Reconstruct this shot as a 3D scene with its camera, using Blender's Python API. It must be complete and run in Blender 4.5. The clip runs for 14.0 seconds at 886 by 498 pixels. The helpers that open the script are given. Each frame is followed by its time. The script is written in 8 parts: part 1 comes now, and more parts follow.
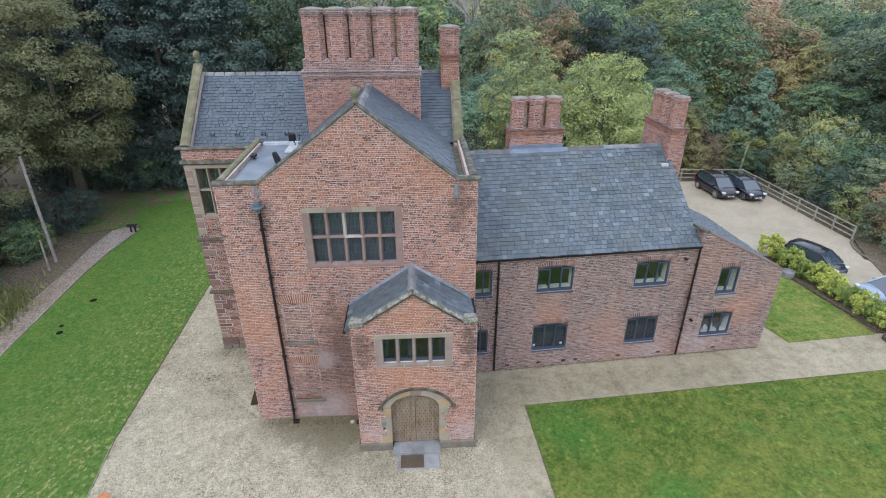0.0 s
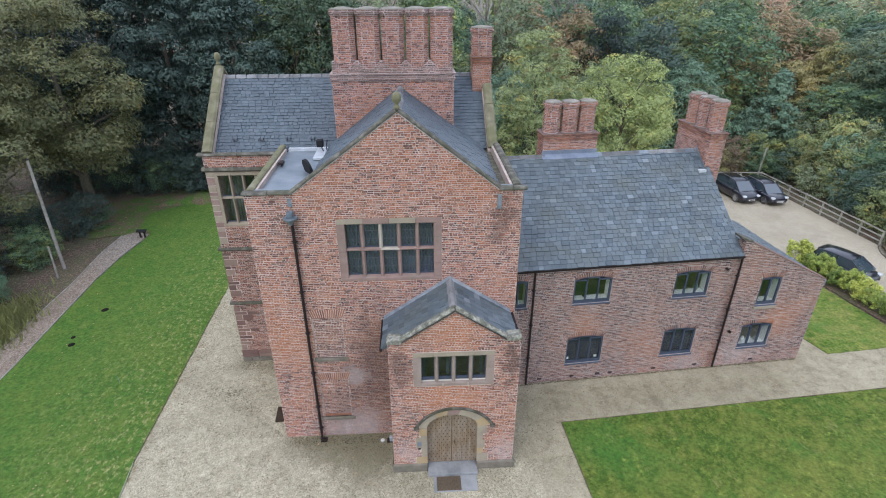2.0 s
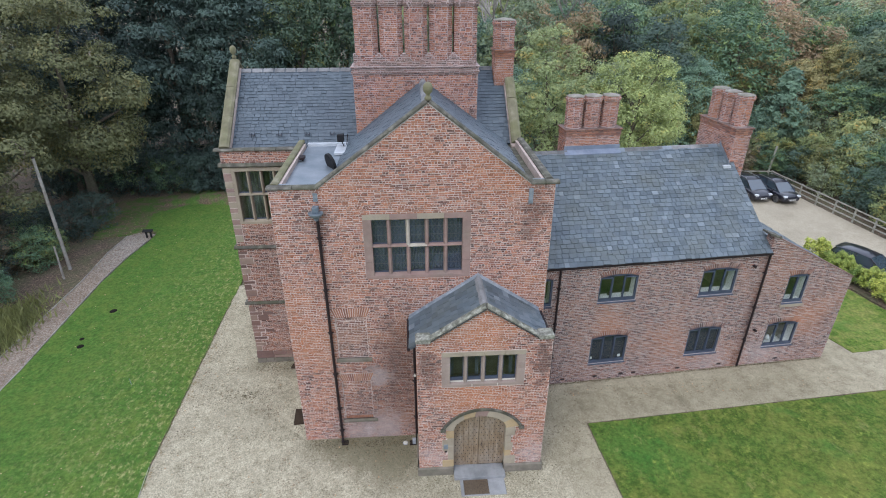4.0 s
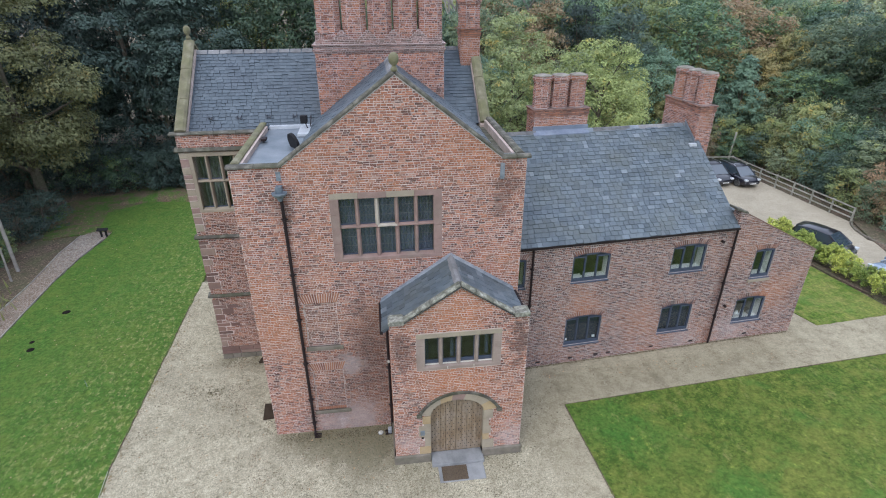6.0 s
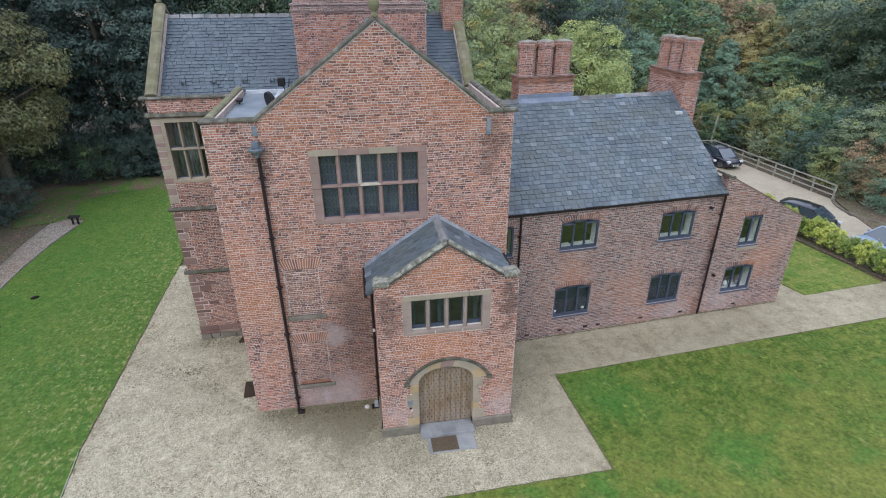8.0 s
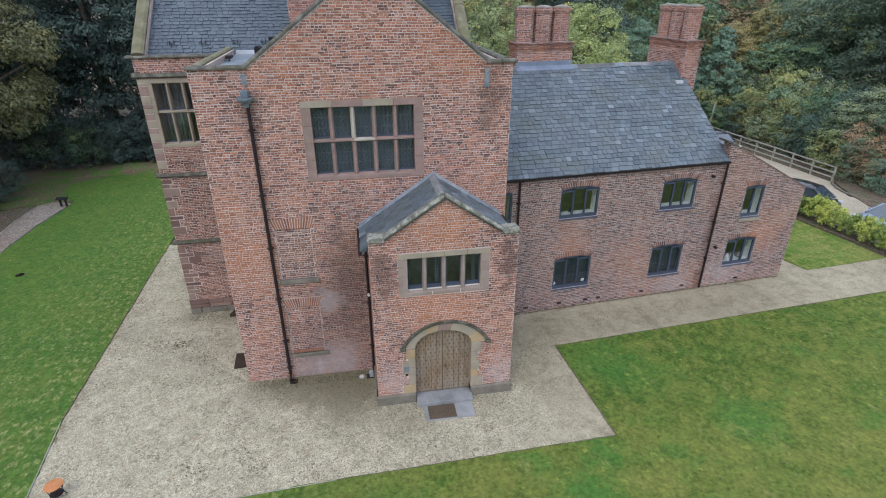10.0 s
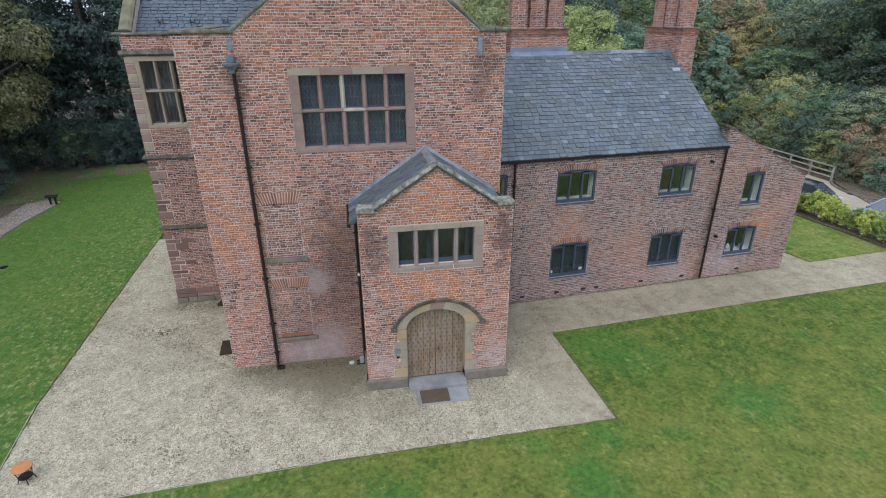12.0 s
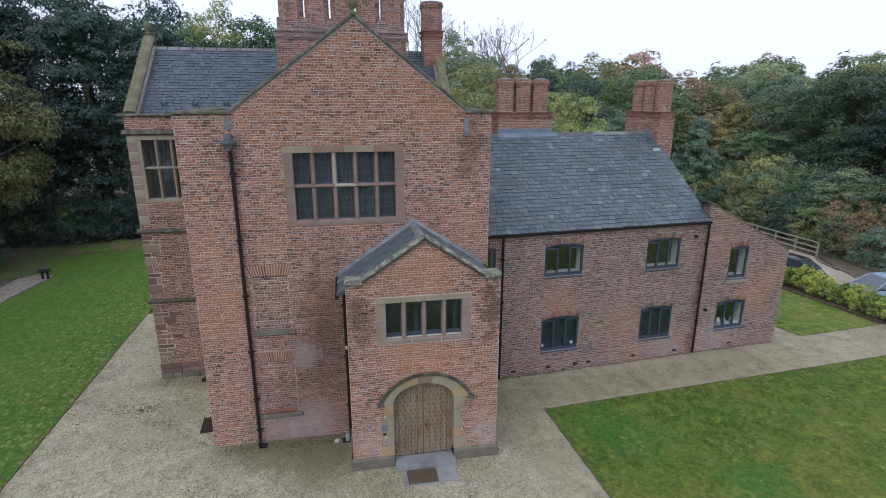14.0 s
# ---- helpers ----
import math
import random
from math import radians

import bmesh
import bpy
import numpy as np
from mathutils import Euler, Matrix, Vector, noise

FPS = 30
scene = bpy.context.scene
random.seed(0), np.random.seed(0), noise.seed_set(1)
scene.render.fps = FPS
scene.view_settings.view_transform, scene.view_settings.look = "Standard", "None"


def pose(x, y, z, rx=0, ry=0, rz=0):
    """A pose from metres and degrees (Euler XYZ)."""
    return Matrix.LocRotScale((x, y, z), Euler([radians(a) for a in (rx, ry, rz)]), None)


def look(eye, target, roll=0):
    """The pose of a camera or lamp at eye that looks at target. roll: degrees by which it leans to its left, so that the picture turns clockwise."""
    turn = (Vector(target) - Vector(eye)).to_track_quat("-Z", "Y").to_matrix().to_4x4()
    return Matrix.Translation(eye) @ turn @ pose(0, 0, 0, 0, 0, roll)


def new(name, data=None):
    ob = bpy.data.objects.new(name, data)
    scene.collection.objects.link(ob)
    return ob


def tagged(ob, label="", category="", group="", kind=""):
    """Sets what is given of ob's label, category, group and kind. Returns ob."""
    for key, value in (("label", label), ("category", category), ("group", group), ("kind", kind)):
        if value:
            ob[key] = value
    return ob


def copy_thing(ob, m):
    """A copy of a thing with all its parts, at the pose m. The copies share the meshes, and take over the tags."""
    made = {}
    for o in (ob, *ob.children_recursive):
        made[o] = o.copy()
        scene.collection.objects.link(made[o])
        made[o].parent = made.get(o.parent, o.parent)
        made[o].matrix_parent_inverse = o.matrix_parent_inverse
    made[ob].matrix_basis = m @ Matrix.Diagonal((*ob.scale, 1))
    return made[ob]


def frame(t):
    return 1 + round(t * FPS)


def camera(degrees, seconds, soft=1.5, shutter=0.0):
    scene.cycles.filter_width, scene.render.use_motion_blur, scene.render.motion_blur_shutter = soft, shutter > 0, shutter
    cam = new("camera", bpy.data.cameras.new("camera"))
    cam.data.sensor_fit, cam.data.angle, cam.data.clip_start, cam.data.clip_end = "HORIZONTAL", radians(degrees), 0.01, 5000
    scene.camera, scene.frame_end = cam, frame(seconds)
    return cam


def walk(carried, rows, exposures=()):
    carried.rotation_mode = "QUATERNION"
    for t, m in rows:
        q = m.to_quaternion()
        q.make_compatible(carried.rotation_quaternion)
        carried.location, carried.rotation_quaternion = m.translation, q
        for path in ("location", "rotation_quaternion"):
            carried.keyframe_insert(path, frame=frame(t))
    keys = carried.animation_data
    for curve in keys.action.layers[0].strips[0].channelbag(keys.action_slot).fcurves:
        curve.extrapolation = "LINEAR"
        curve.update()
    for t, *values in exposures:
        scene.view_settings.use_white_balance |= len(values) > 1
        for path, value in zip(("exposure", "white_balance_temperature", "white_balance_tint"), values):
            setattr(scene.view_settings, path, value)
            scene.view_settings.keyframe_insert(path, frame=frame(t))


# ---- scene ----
cam = camera(79.6, 14.0, soft=1.05)
PATH = [
    (0, (6.743, -16.768, 16.162), (6.832, -14.987, 15.256), -0.2),
    (0.5, (6.469, -16.457, 16.171), (6.56, -14.676, 15.265), -0.2),
    (1, (6.141, -16.15, 16.175), (6.234, -14.37, 15.268), -0.2),
    (1.5, (5.77, -15.893, 16.148), (5.866, -14.113, 15.241), -0.1),
    (2, (5.351, -15.67, 16.146), (5.45, -13.891, 15.238), -0.1),
    (2.5, (4.941, -15.514, 16.126), (5.043, -13.734, 15.219), -0.1),
    (4.8, (4.285, -15.195, 15.537), (4.421, -13.414, 14.638), -0.0),
    (5, (4.286, -15.212, 15.493), (4.434, -13.433, 14.591), -0.0),
    (5.5, (4.274, -15.162, 15.208), (4.462, -13.386, 14.308), -0.1),
    (6, (4.275, -15.098, 14.931), (4.502, -13.326, 14.031), -0.1),
    (6.5, (4.283, -15.093, 14.63), (4.53, -13.323, 13.731), -0.2),
    (7, (4.287, -15.125, 14.25), (4.553, -13.356, 13.355), -0.2),
    (7.5, (4.242, -15.14, 13.889), (4.522, -13.372, 12.996), -0.2),
    (8, (4.2, -15.14, 13.511), (4.487, -13.372, 12.619), -0.2),
    (8.2, (4.179, -15.13, 13.449), (4.468, -13.367, 12.552), -0.2),
    (10.5, (4.139, -15.27, 11.668), (4.445, -13.499, 10.79), -0.1),
    (11, (4.212, -15.291, 11.364), (4.52, -13.52, 10.487), -0.1),
    (11.5, (4.271, -15.297, 11.057), (4.582, -13.519, 10.196), -0.1),
    (12, (4.297, -15.323, 10.675), (4.612, -13.524, 9.86), -0.1),
    (12.5, (4.334, -15.366, 10.52), (4.656, -13.547, 9.753), -0.1),
    (13, (4.402, -15.419, 10.515), (4.735, -13.573, 9.822), -0.0),
    (13.5, (4.458, -15.473, 10.544), (4.798, -13.603, 9.923), 0.0),
    (14, (4.481, -15.515, 10.59), (4.83, -13.623, 10.046), 0.1),
]
walk(cam, [(t, look(eye, target, roll)) for t, eye, target, roll in PATH],
     exposures=[(0.0, 0.0), (5.0, -0.03), (8.0, -0.08), (11.0, -0.2), (13.0, -0.22), (13.5, -0.4), (14.0, -0.62)])

# ---- world ----
world = bpy.data.worlds.new("sky")
scene.world = world
world.use_nodes = True
wn, wl = world.node_tree.nodes, world.node_tree.links
sky = wn.new("ShaderNodeTexSky")
sky.sky_type, sky.sun_disc = "NISHITA", False
sky.sun_elevation, sky.sun_rotation = radians(48), radians(215)
sky.air_density, sky.dust_density, sky.ozone_density = 1.0, 6.0, 1.0
cloud = wn.new("ShaderNodeMix")
cloud.data_type = "RGBA"
cloud.inputs[0].default_value = 0.85
cloud.inputs[7].default_value = (9.05, 10.2, 12.9, 1)
wl.new(sky.outputs[0], cloud.inputs[6])
wl.new(cloud.outputs[2], wn["Background"].inputs[0])
wn["Background"].inputs[1].default_value = 0.185
sun = new("sun", bpy.data.lights.new("sun", "SUN"))
sun.data.energy, sun.data.angle, sun.data.color = 0.9, radians(20), (1.0, 0.99, 0.985)
sun.matrix_world = look((-30, -46, 60), (0, 0, 0))
scene.view_settings.exposure = 0.0


# ---- materials ----
def ramp(nt, fac, stops):
    r = nt.nodes.new("ShaderNodeValToRGB")
    els = r.color_ramp.elements
    while len(els) < len(stops):
        els.new(0.5)
    for e, (p, c) in zip(els, stops):
        e.position, e.color = p, (*c, 1)
    nt.links.new(fac, r.inputs[0])
    return r.outputs[0]


def tex(nt, scale, detail=4.0, rough=0.55, kind="noise", where="Object", stretch=None):
    if where == "World":
        co = nt.nodes.new("ShaderNodeNewGeometry").outputs["Position"]
    else:
        co = nt.nodes.new("ShaderNodeTexCoord").outputs[where]
    if stretch:
        mp = nt.nodes.new("ShaderNodeMapping")
        mp.inputs["Scale"].default_value = stretch
        nt.links.new(co, mp.inputs[0])
        co = mp.outputs[0]
    if kind == "voronoi":
        n = nt.nodes.new("ShaderNodeTexVoronoi")
        n.inputs["Scale"].default_value = scale
        nt.links.new(co, n.inputs["Vector"])
        return n
    n = nt.nodes.new("ShaderNodeTexNoise")
    n.inputs["Scale"].default_value, n.inputs["Detail"].default_value, n.inputs["Roughness"].default_value = scale, detail, rough
    nt.links.new(co, n.inputs["Vector"])
    return n


def mix(nt, fac, a, b, how="MIX"):
    m = nt.nodes.new("ShaderNodeMix")
    m.data_type, m.blend_type = "RGBA", how
    for sock, v in ((m.inputs[0], fac), (m.inputs[6], a), (m.inputs[7], b)):
        if isinstance(v, (int, float)):
            sock.default_value = v
        elif isinstance(v, tuple):
            sock.default_value = (*v, 1)
        else:
            nt.links.new(v, sock)
    return m.outputs[2]


def bump(nt, height, strength, distance=0.02):
    b = nt.nodes.new("ShaderNodeBump")
    b.inputs["Strength"].default_value, b.inputs["Distance"].default_value = strength, distance
    nt.links.new(height, b.inputs["Height"])
    nt.links.new(b.outputs[0], nt.nodes["Principled BSDF"].inputs["Normal"])


def base(name, rough=0.8, metal=0.0, spec=0.4):
    m = bpy.data.materials.new(name)
    m.use_nodes = True
    p = m.node_tree.nodes["Principled BSDF"]
    p.inputs["Roughness"].default_value, p.inputs["Metallic"].default_value = rough, metal
    p.inputs["Specular IOR Level"].default_value = spec
    return m, m.node_tree, p


def rnd(nt, what):
    """A random number for each piece, by island or by object."""
    if what == "island":
        return nt.nodes.new("ShaderNodeNewGeometry").outputs["Random Per Island"]
    return nt.nodes.new("ShaderNodeObjectInfo").outputs["Random"]


def worn(name, stops, scale=6.0, rough=0.85, bumpy=0.4, stain=(0.5, 0.5, 0.5), stain_amt=0.35, stain_scale=0.8, metal=0.0, spec=0.4, pieces=None, fine=60.0, stretch=None):
    """A weathered surface: colour by piece or by noise, a finer grain, larger stains, relief."""
    m, nt, p = base(name, rough, metal, spec)
    n1 = tex(nt, scale, where="World", stretch=stretch)
    if pieces:
        col = ramp(nt, rnd(nt, pieces), stops)
        col = mix(nt, 0.22, col, ramp(nt, n1.outputs[0], [(0.3, (0.3, 0.3, 0.3)), (0.7, (0.75, 0.75, 0.75))]), "OVERLAY")
    else:
        col = ramp(nt, n1.outputs[0], stops)
    n2 = tex(nt, stain_scale, 6.0, 0.65, where="World")
    f = ramp(nt, n2.outputs[0], [(0.42, (0, 0, 0)), (0.68, (stain_amt, stain_amt, stain_amt))])
    col = mix(nt, f, col, stain)
    n3 = tex(nt, fine, 3.0, where="World")
    col = mix(nt, 0.3, col, ramp(nt, n3.outputs[0], [(0.3, (0.35, 0.35, 0.35)), (0.7, (0.65, 0.65, 0.65))]), "OVERLAY")
    nt.links.new(col, p.inputs["Base Color"])
    if bumpy:
        bump(nt, n3.outputs[0], bumpy, 0.01)
    return m


BRICK_MAIN = [(0.0, (0.089, 0.056, 0.049)), (0.16, (0.144, 0.073, 0.059)), (0.4, (0.234, 0.106, 0.077)), (0.7, (0.306, 0.133, 0.089)), (0.88, (0.376, 0.171, 0.108)), (1.0, (0.337, 0.219, 0.178))]
BRICK_WING = [(0.0, (0.066, 0.050, 0.050)), (0.2, (0.102, 0.064, 0.059)), (0.5, (0.164, 0.089, 0.074)), (0.75, (0.222, 0.118, 0.091)), (0.9, (0.26, 0.154, 0.120)), (1.0, (0.24, 0.195, 0.178))]


ORANGE = [((21.7, 3.5, 2.3), 1.4, 0.5), ((20.6, 3.4, 1.4), 0.8, 0.3), ((6.6, -1.9, 3.3), 1.3, 0.7), ((5.6, -1.9, 3.5), 0.9, 0.6), ((0.5, 0.0, 4.6), 1.4, 0.65), ((0.4, 0.0, 6.2), 1.0, 0.4), ((6.6, -1.9, 6.0), 1.0, 0.6), ((6.8, 0.0, 10.6), 1.3, 0.5), ((12.5, 2.7, 2.7), 1.0, 0.45), ((15.2, 3.0, 2.0), 1.1, 0.35)]
BLOOM = [((3.1, 0.0, 0.5), 1.1, 0.5), ((2.0, 0.0, 0.35), 0.8, 0.4), ((3.0, 0.0, 2.95), 0.6, 0.5), ((20.0, 3.3, 0.6), 1.2, 0.35), ((17.5, 3.2, 0.4), 1.0, 0.3), ((4.9, -1.9, 0.9), 0.8, 0.35), ((8.3, -1.9, 0.9), 0.8, 0.4)]
DARK = [((4.72, -1.9, 4.85), 0.38, 0.65), ((8.38, -1.9, 4.85), 0.38, 0.7), ((8.15, 0.0, 9.3), 0.5, 0.6), ((5.2, 0.0, 3.2), 1.2, 0.5), ((3.6, 0.0, 3.0), 0.9, 0.4), ((1.44, 0.0, 9.0), 0.4, 0.4), ((3.3, 0.0, 1.4), 1.6, 0.4), ((2.2, 0.0, 0.6), 1.2, 0.35), ((3.9, 0.0, 4.6), 1.0, 0.35)]


def blobs(nt, col, spots, colour, squash):
    """Patches of differently fired or weathered bricks at known places on the walls."""
    pos = nt.nodes.new("ShaderNodeNewGeometry").outputs["Position"]
    n = tex(nt, 2.2, 4.0, 0.65, where="World")
    wob = nt.nodes.new("ShaderNodeMath")
    wob.operation = "MULTIPLY_ADD"
    wob.inputs[1].default_value, wob.inputs[2].default_value = 1.6, -0.8
    nt.links.new(n.outputs[0], wob.inputs[0])
    for at, r, amount in spots:
        d = nt.nodes.new("ShaderNodeVectorMath")
        d.operation = "SUBTRACT"
        d.inputs[1].default_value = at
        nt.links.new(pos, d.inputs[0])
        m = nt.nodes.new("ShaderNodeVectorMath")
        m.operation = "MULTIPLY"
        m.inputs[1].default_value = (1, 1, squash)
        nt.links.new(d.outputs[0], m.inputs[0])
        ln = nt.nodes.new("ShaderNodeVectorMath")
        ln.operation = "LENGTH"
        nt.links.new(m.outputs[0], ln.inputs[0])
        add = nt.nodes.new("ShaderNodeMath")
        nt.links.new(ln.outputs["Value"], add.inputs[0])
        nt.links.new(wob.outputs[0], add.inputs[1])
        mr = nt.nodes.new("ShaderNodeMapRange")
        mr.inputs[1].default_value, mr.inputs[2].default_value, mr.inputs[3].default_value, mr.inputs[4].default_value = r * 0.3, r, amount, 0.0
        nt.links.new(add.outputs[0], mr.inputs[0])
        col = mix(nt, mr.outputs[0], col, colour)
    return col


def brick_mat(name, stops, pieces, orange=0.35):
    m, nt, p = base(name, 0.9, 0, 0.25)
    col = ramp(nt, rnd(nt, pieces), stops)
    big = tex(nt, 0.55, 4.0, 0.6, where="World")
    col = mix(nt, ramp(nt, big.outputs[0], [(0.47, (0, 0, 0)), (0.66, (orange, orange, orange))]), col, (0.35, 0.15, 0.075))
    grime = tex(nt, 1.3, 6.0, 0.7, where="World", stretch=(1, 1, 0.45))
    col = mix(nt, ramp(nt, grime.outputs[0], [(0.52, (0, 0, 0)), (0.75, (0.55, 0.55, 0.55))]), col, (0.11, 0.08, 0.072))
    bloom = tex(nt, 2.1, 5.0, 0.7, where="World")
    col = mix(nt, ramp(nt, bloom.outputs[0], [(0.52, (0, 0, 0)), (0.78, (0.4, 0.4, 0.4))]), col, (0.41, 0.325, 0.30))
    col = blobs(nt, col, ORANGE, (0.36, 0.145, 0.07), 1.0)
    col = blobs(nt, col, DARK, (0.085, 0.052, 0.044), 0.35)
    col = blobs(nt, col, BLOOM, (0.40, 0.36, 0.355), 1.0)
    # groups of bricks fired harder or softer
    batch = tex(nt, 3.4, 5.0, 0.75, where="World")
    col = mix(nt, 0.36, col, ramp(nt, batch.outputs[0], [(0.34, (0.25, 0.25, 0.25)), (0.66, (0.74, 0.74, 0.74))]), "OVERLAY")
    grain = tex(nt, 45, 4.0, where="World")
    col = mix(nt, 0.45, col, ramp(nt, grain.outputs[0], [(0.3, (0.3, 0.3, 0.3)), (0.7, (0.7, 0.7, 0.7))]), "OVERLAY")
    nt.links.new(col, p.inputs["Base Color"])
    bump(nt, grain.outputs[0], 0.5, 0.006)
    return m


m_brick = brick_mat("handmade_brick", BRICK_MAIN, "island", 0.6)
m_brick_piece = brick_mat("handmade_brick_piece", BRICK_MAIN, "object", 0.5)
m_brick_wing = brick_mat("wing_brick", BRICK_WING, "island", 0.4)
# the main brick's tones at 0.72, used on the bay's lower wall
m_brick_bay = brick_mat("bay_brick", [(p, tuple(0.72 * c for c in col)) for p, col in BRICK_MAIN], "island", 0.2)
m_arch = worn("rubbed_brick", [(0, (0.175, 0.076, 0.052)), (0.5, (0.262, 0.112, 0.068)), (1, (0.34, 0.158, 0.09))], pieces="island", stain=(0.160, 0.088, 0.064), stain_amt=0.3)
m_mortar = worn("lime_mortar", [(0.3, (0.39, 0.318, 0.284)), (0.7, (0.56, 0.465, 0.418))], 4.5, 0.95, stain=(0.30, 0.235, 0.195), stain_amt=0.55)
m_mortar_wing = worn("wing_mortar", [(0.3, (0.29, 0.250, 0.230)), (0.7, (0.43, 0.375, 0.342))], 4.5, 0.95, stain=(0.29, 0.25, 0.225), stain_amt=0.5)
for m_stained in (m_mortar,):
    # the same damp streaks run over the joints
    nt_s = m_stained.node_tree
    sock = nt_s.nodes["Principled BSDF"].inputs["Base Color"]
    nt_s.links.new(blobs(nt_s, sock.links[0].from_socket, DARK, (0.14, 0.098, 0.085), 0.35), sock)
m_stone_pink = worn("pink_sandstone", [(0.3, (0.215, 0.140, 0.122)), (0.55, (0.262, 0.178, 0.152)), (0.75, (0.30, 0.228, 0.190))], 2.2, 0.9, stain=(0.152, 0.128, 0.104), stain_amt=0.55)
m_stone_pale = worn("pale_pinkish_sandstone", [(0.3, (0.235, 0.180, 0.152)), (0.55, (0.285, 0.225, 0.190)), (0.75, (0.33, 0.275, 0.235))], 2.2, 0.9, stain=(0.18, 0.145, 0.12), stain_amt=0.5)
m_stone_buff = worn("buff_sandstone", [(0.3, (0.256, 0.216, 0.160)), (0.6, (0.312, 0.268, 0.200)), (0.8, (0.256, 0.224, 0.184))], 2.0, 0.9, stain=(0.192, 0.160, 0.128), stain_amt=0.5)
m_stone_gold = worn("golden_sandstone", [(0.3, (0.30, 0.215, 0.115)), (0.6, (0.37, 0.275, 0.155)), (0.8, (0.31, 0.24, 0.165))], 2.0, 0.9, stain=(0.2, 0.165, 0.12), stain_amt=0.4)
m_quoin = worn("red_sandstone", [(0, (0.105, 0.062, 0.052)), (0.45, (0.175, 0.102, 0.083)), (0.8, (0.225, 0.142, 0.112)), (1, (0.28, 0.21, 0.165))], 2.0, 0.92, pieces="object", stain=(0.120, 0.096, 0.088), stain_amt=0.5)
m_coping = worn("mossy_coping_stone", [(0.3, (0.056, 0.052, 0.043)), (0.5, (0.088, 0.082, 0.068)), (0.7, (0.19, 0.18, 0.15))], 3.5, 0.95, stain=(0.062, 0.070, 0.030), stain_amt=0.5, stain_scale=1.4)
m_mossy = worn("green_mossy_stone", [(0.3, (0.105, 0.098, 0.060)), (0.55, (0.165, 0.152, 0.098)), (0.75, (0.25, 0.225, 0.165))], 3.0, 0.95, stain=(0.13, 0.135, 0.055), stain_amt=0.6, stain_scale=1.4)
# near-black colour for the shadow line painted under the porch coping
m_coping_shadow = worn("blackened_stone_edge", [(0.3, (0.020, 0.020, 0.018)), (0.7, (0.055, 0.052, 0.044))], 6.0, 0.95, stain=(0.09, 0.09, 0.07), stain_amt=0.4)
m_porch_coping = worn("lichened_coping", [(0.3, (0.085, 0.083, 0.068)), (0.48, (0.175, 0.172, 0.142)), (0.66, (0.36, 0.355, 0.30))], 7.0, 0.95, stain=(0.110, 0.120, 0.065), stain_amt=0.4, stain_scale=1.8)
SLATE = [(0.0, (0.052, 0.071, 0.085)), (0.2, (0.073, 0.095, 0.112)), (0.65, (0.091, 0.116, 0.135)), (0.95, (0.112, 0.138, 0.158)), (1.0, (0.172, 0.203, 0.226))]
m_slate = worn("welsh_slate", SLATE, 3.0, 0.55, 0.3, pieces="island", stain=(0.088, 0.098, 0.086), stain_amt=0.6, stain_scale=0.9, spec=0.5)
m_slate_piece = worn("welsh_slate_piece", SLATE, 3.0, 0.55, 0.3, pieces="object", stain=(0.088, 0.098, 0.086), stain_amt=0.6, stain_scale=0.9, spec=0.5)
m_slate_blue = worn("blue_slate", [(0.0, (0.057, 0.076, 0.092)), (0.5, (0.068, 0.090, 0.108)), (1.0, (0.084, 0.106, 0.124))], 3.0, 0.55, 0.3, pieces="island", stain=(0.048, 0.060, 0.078), stain_amt=0.6, stain_scale=0.7, spec=0.5)
m_ridge = worn("ridge_tile_clay", [(0.3, (0.080, 0.082, 0.086)), (0.7, (0.140, 0.140, 0.140))], 4.0, 0.8)
m_lead = worn("sheet_lead", [(0.3, (0.125, 0.155, 0.180)), (0.7, (0.19, 0.222, 0.25))], 1.5, 0.5, 0.15, stain=(0.352, 0.365, 0.394), stain_amt=0.4, metal=0.35)
m_lead_blue = worn("blue_lead_flashing", [(0.3, (0.13, 0.16, 0.215)), (0.7, (0.20, 0.235, 0.30))], 2.5, 0.55, 0.2, metal=0.2)
m_lead_bright = worn("new_flashing", [(0.3, (0.40, 0.43, 0.46)), (0.7, (0.54, 0.57, 0.60))], 1.5, 0.45, 0.1, metal=0.2)
m_lead_pale = worn("weathered_lead", [(0.3, (0.15, 0.175, 0.205)), (0.7, (0.30, 0.33, 0.37))], 4.0, 0.55, 0.2, metal=0.2)
m_mortar_stack = worn("weathered_stack_mortar", [(0.3, (0.33, 0.265, 0.25)), (0.7, (0.45, 0.365, 0.345))], 3.0, 0.95, stain=(0.20, 0.165, 0.145), stain_amt=0.55)
m_pointing = worn("pale_pointing", [(0.3, (0.30, 0.275, 0.26)), (0.7, (0.42, 0.385, 0.36))], 5.0, 0.95)
m_iron = worn("painted_cast_iron", [(0.3, (0.014, 0.010, 0.011)), (0.7, (0.024, 0.017, 0.018))], 8.0, 0.5, 0.2, stain=(0.04, 0.026, 0.024), stain_amt=0.3, spec=0.2)
m_hopper = worn("verdigris_lead", [(0.3, (0.07, 0.095, 0.115)), (0.7, (0.17, 0.205, 0.23))], 6.0, 0.6, 0.3)
m_frame = worn("blue_grey_frame_paint", [(0.3, (0.042, 0.055, 0.084)), (0.7, (0.056, 0.072, 0.106))], 3.0, 0.4, 0.05, stain=(0.04, 0.05, 0.07), stain_amt=0.25)
m_black_plastic = worn("black_plastic", [(0.3, (0.012, 0.012, 0.013)), (0.7, (0.02, 0.02, 0.022))], 6.0, 0.6, 0.05, spec=0.12, stain=(0.03, 0.03, 0.03))
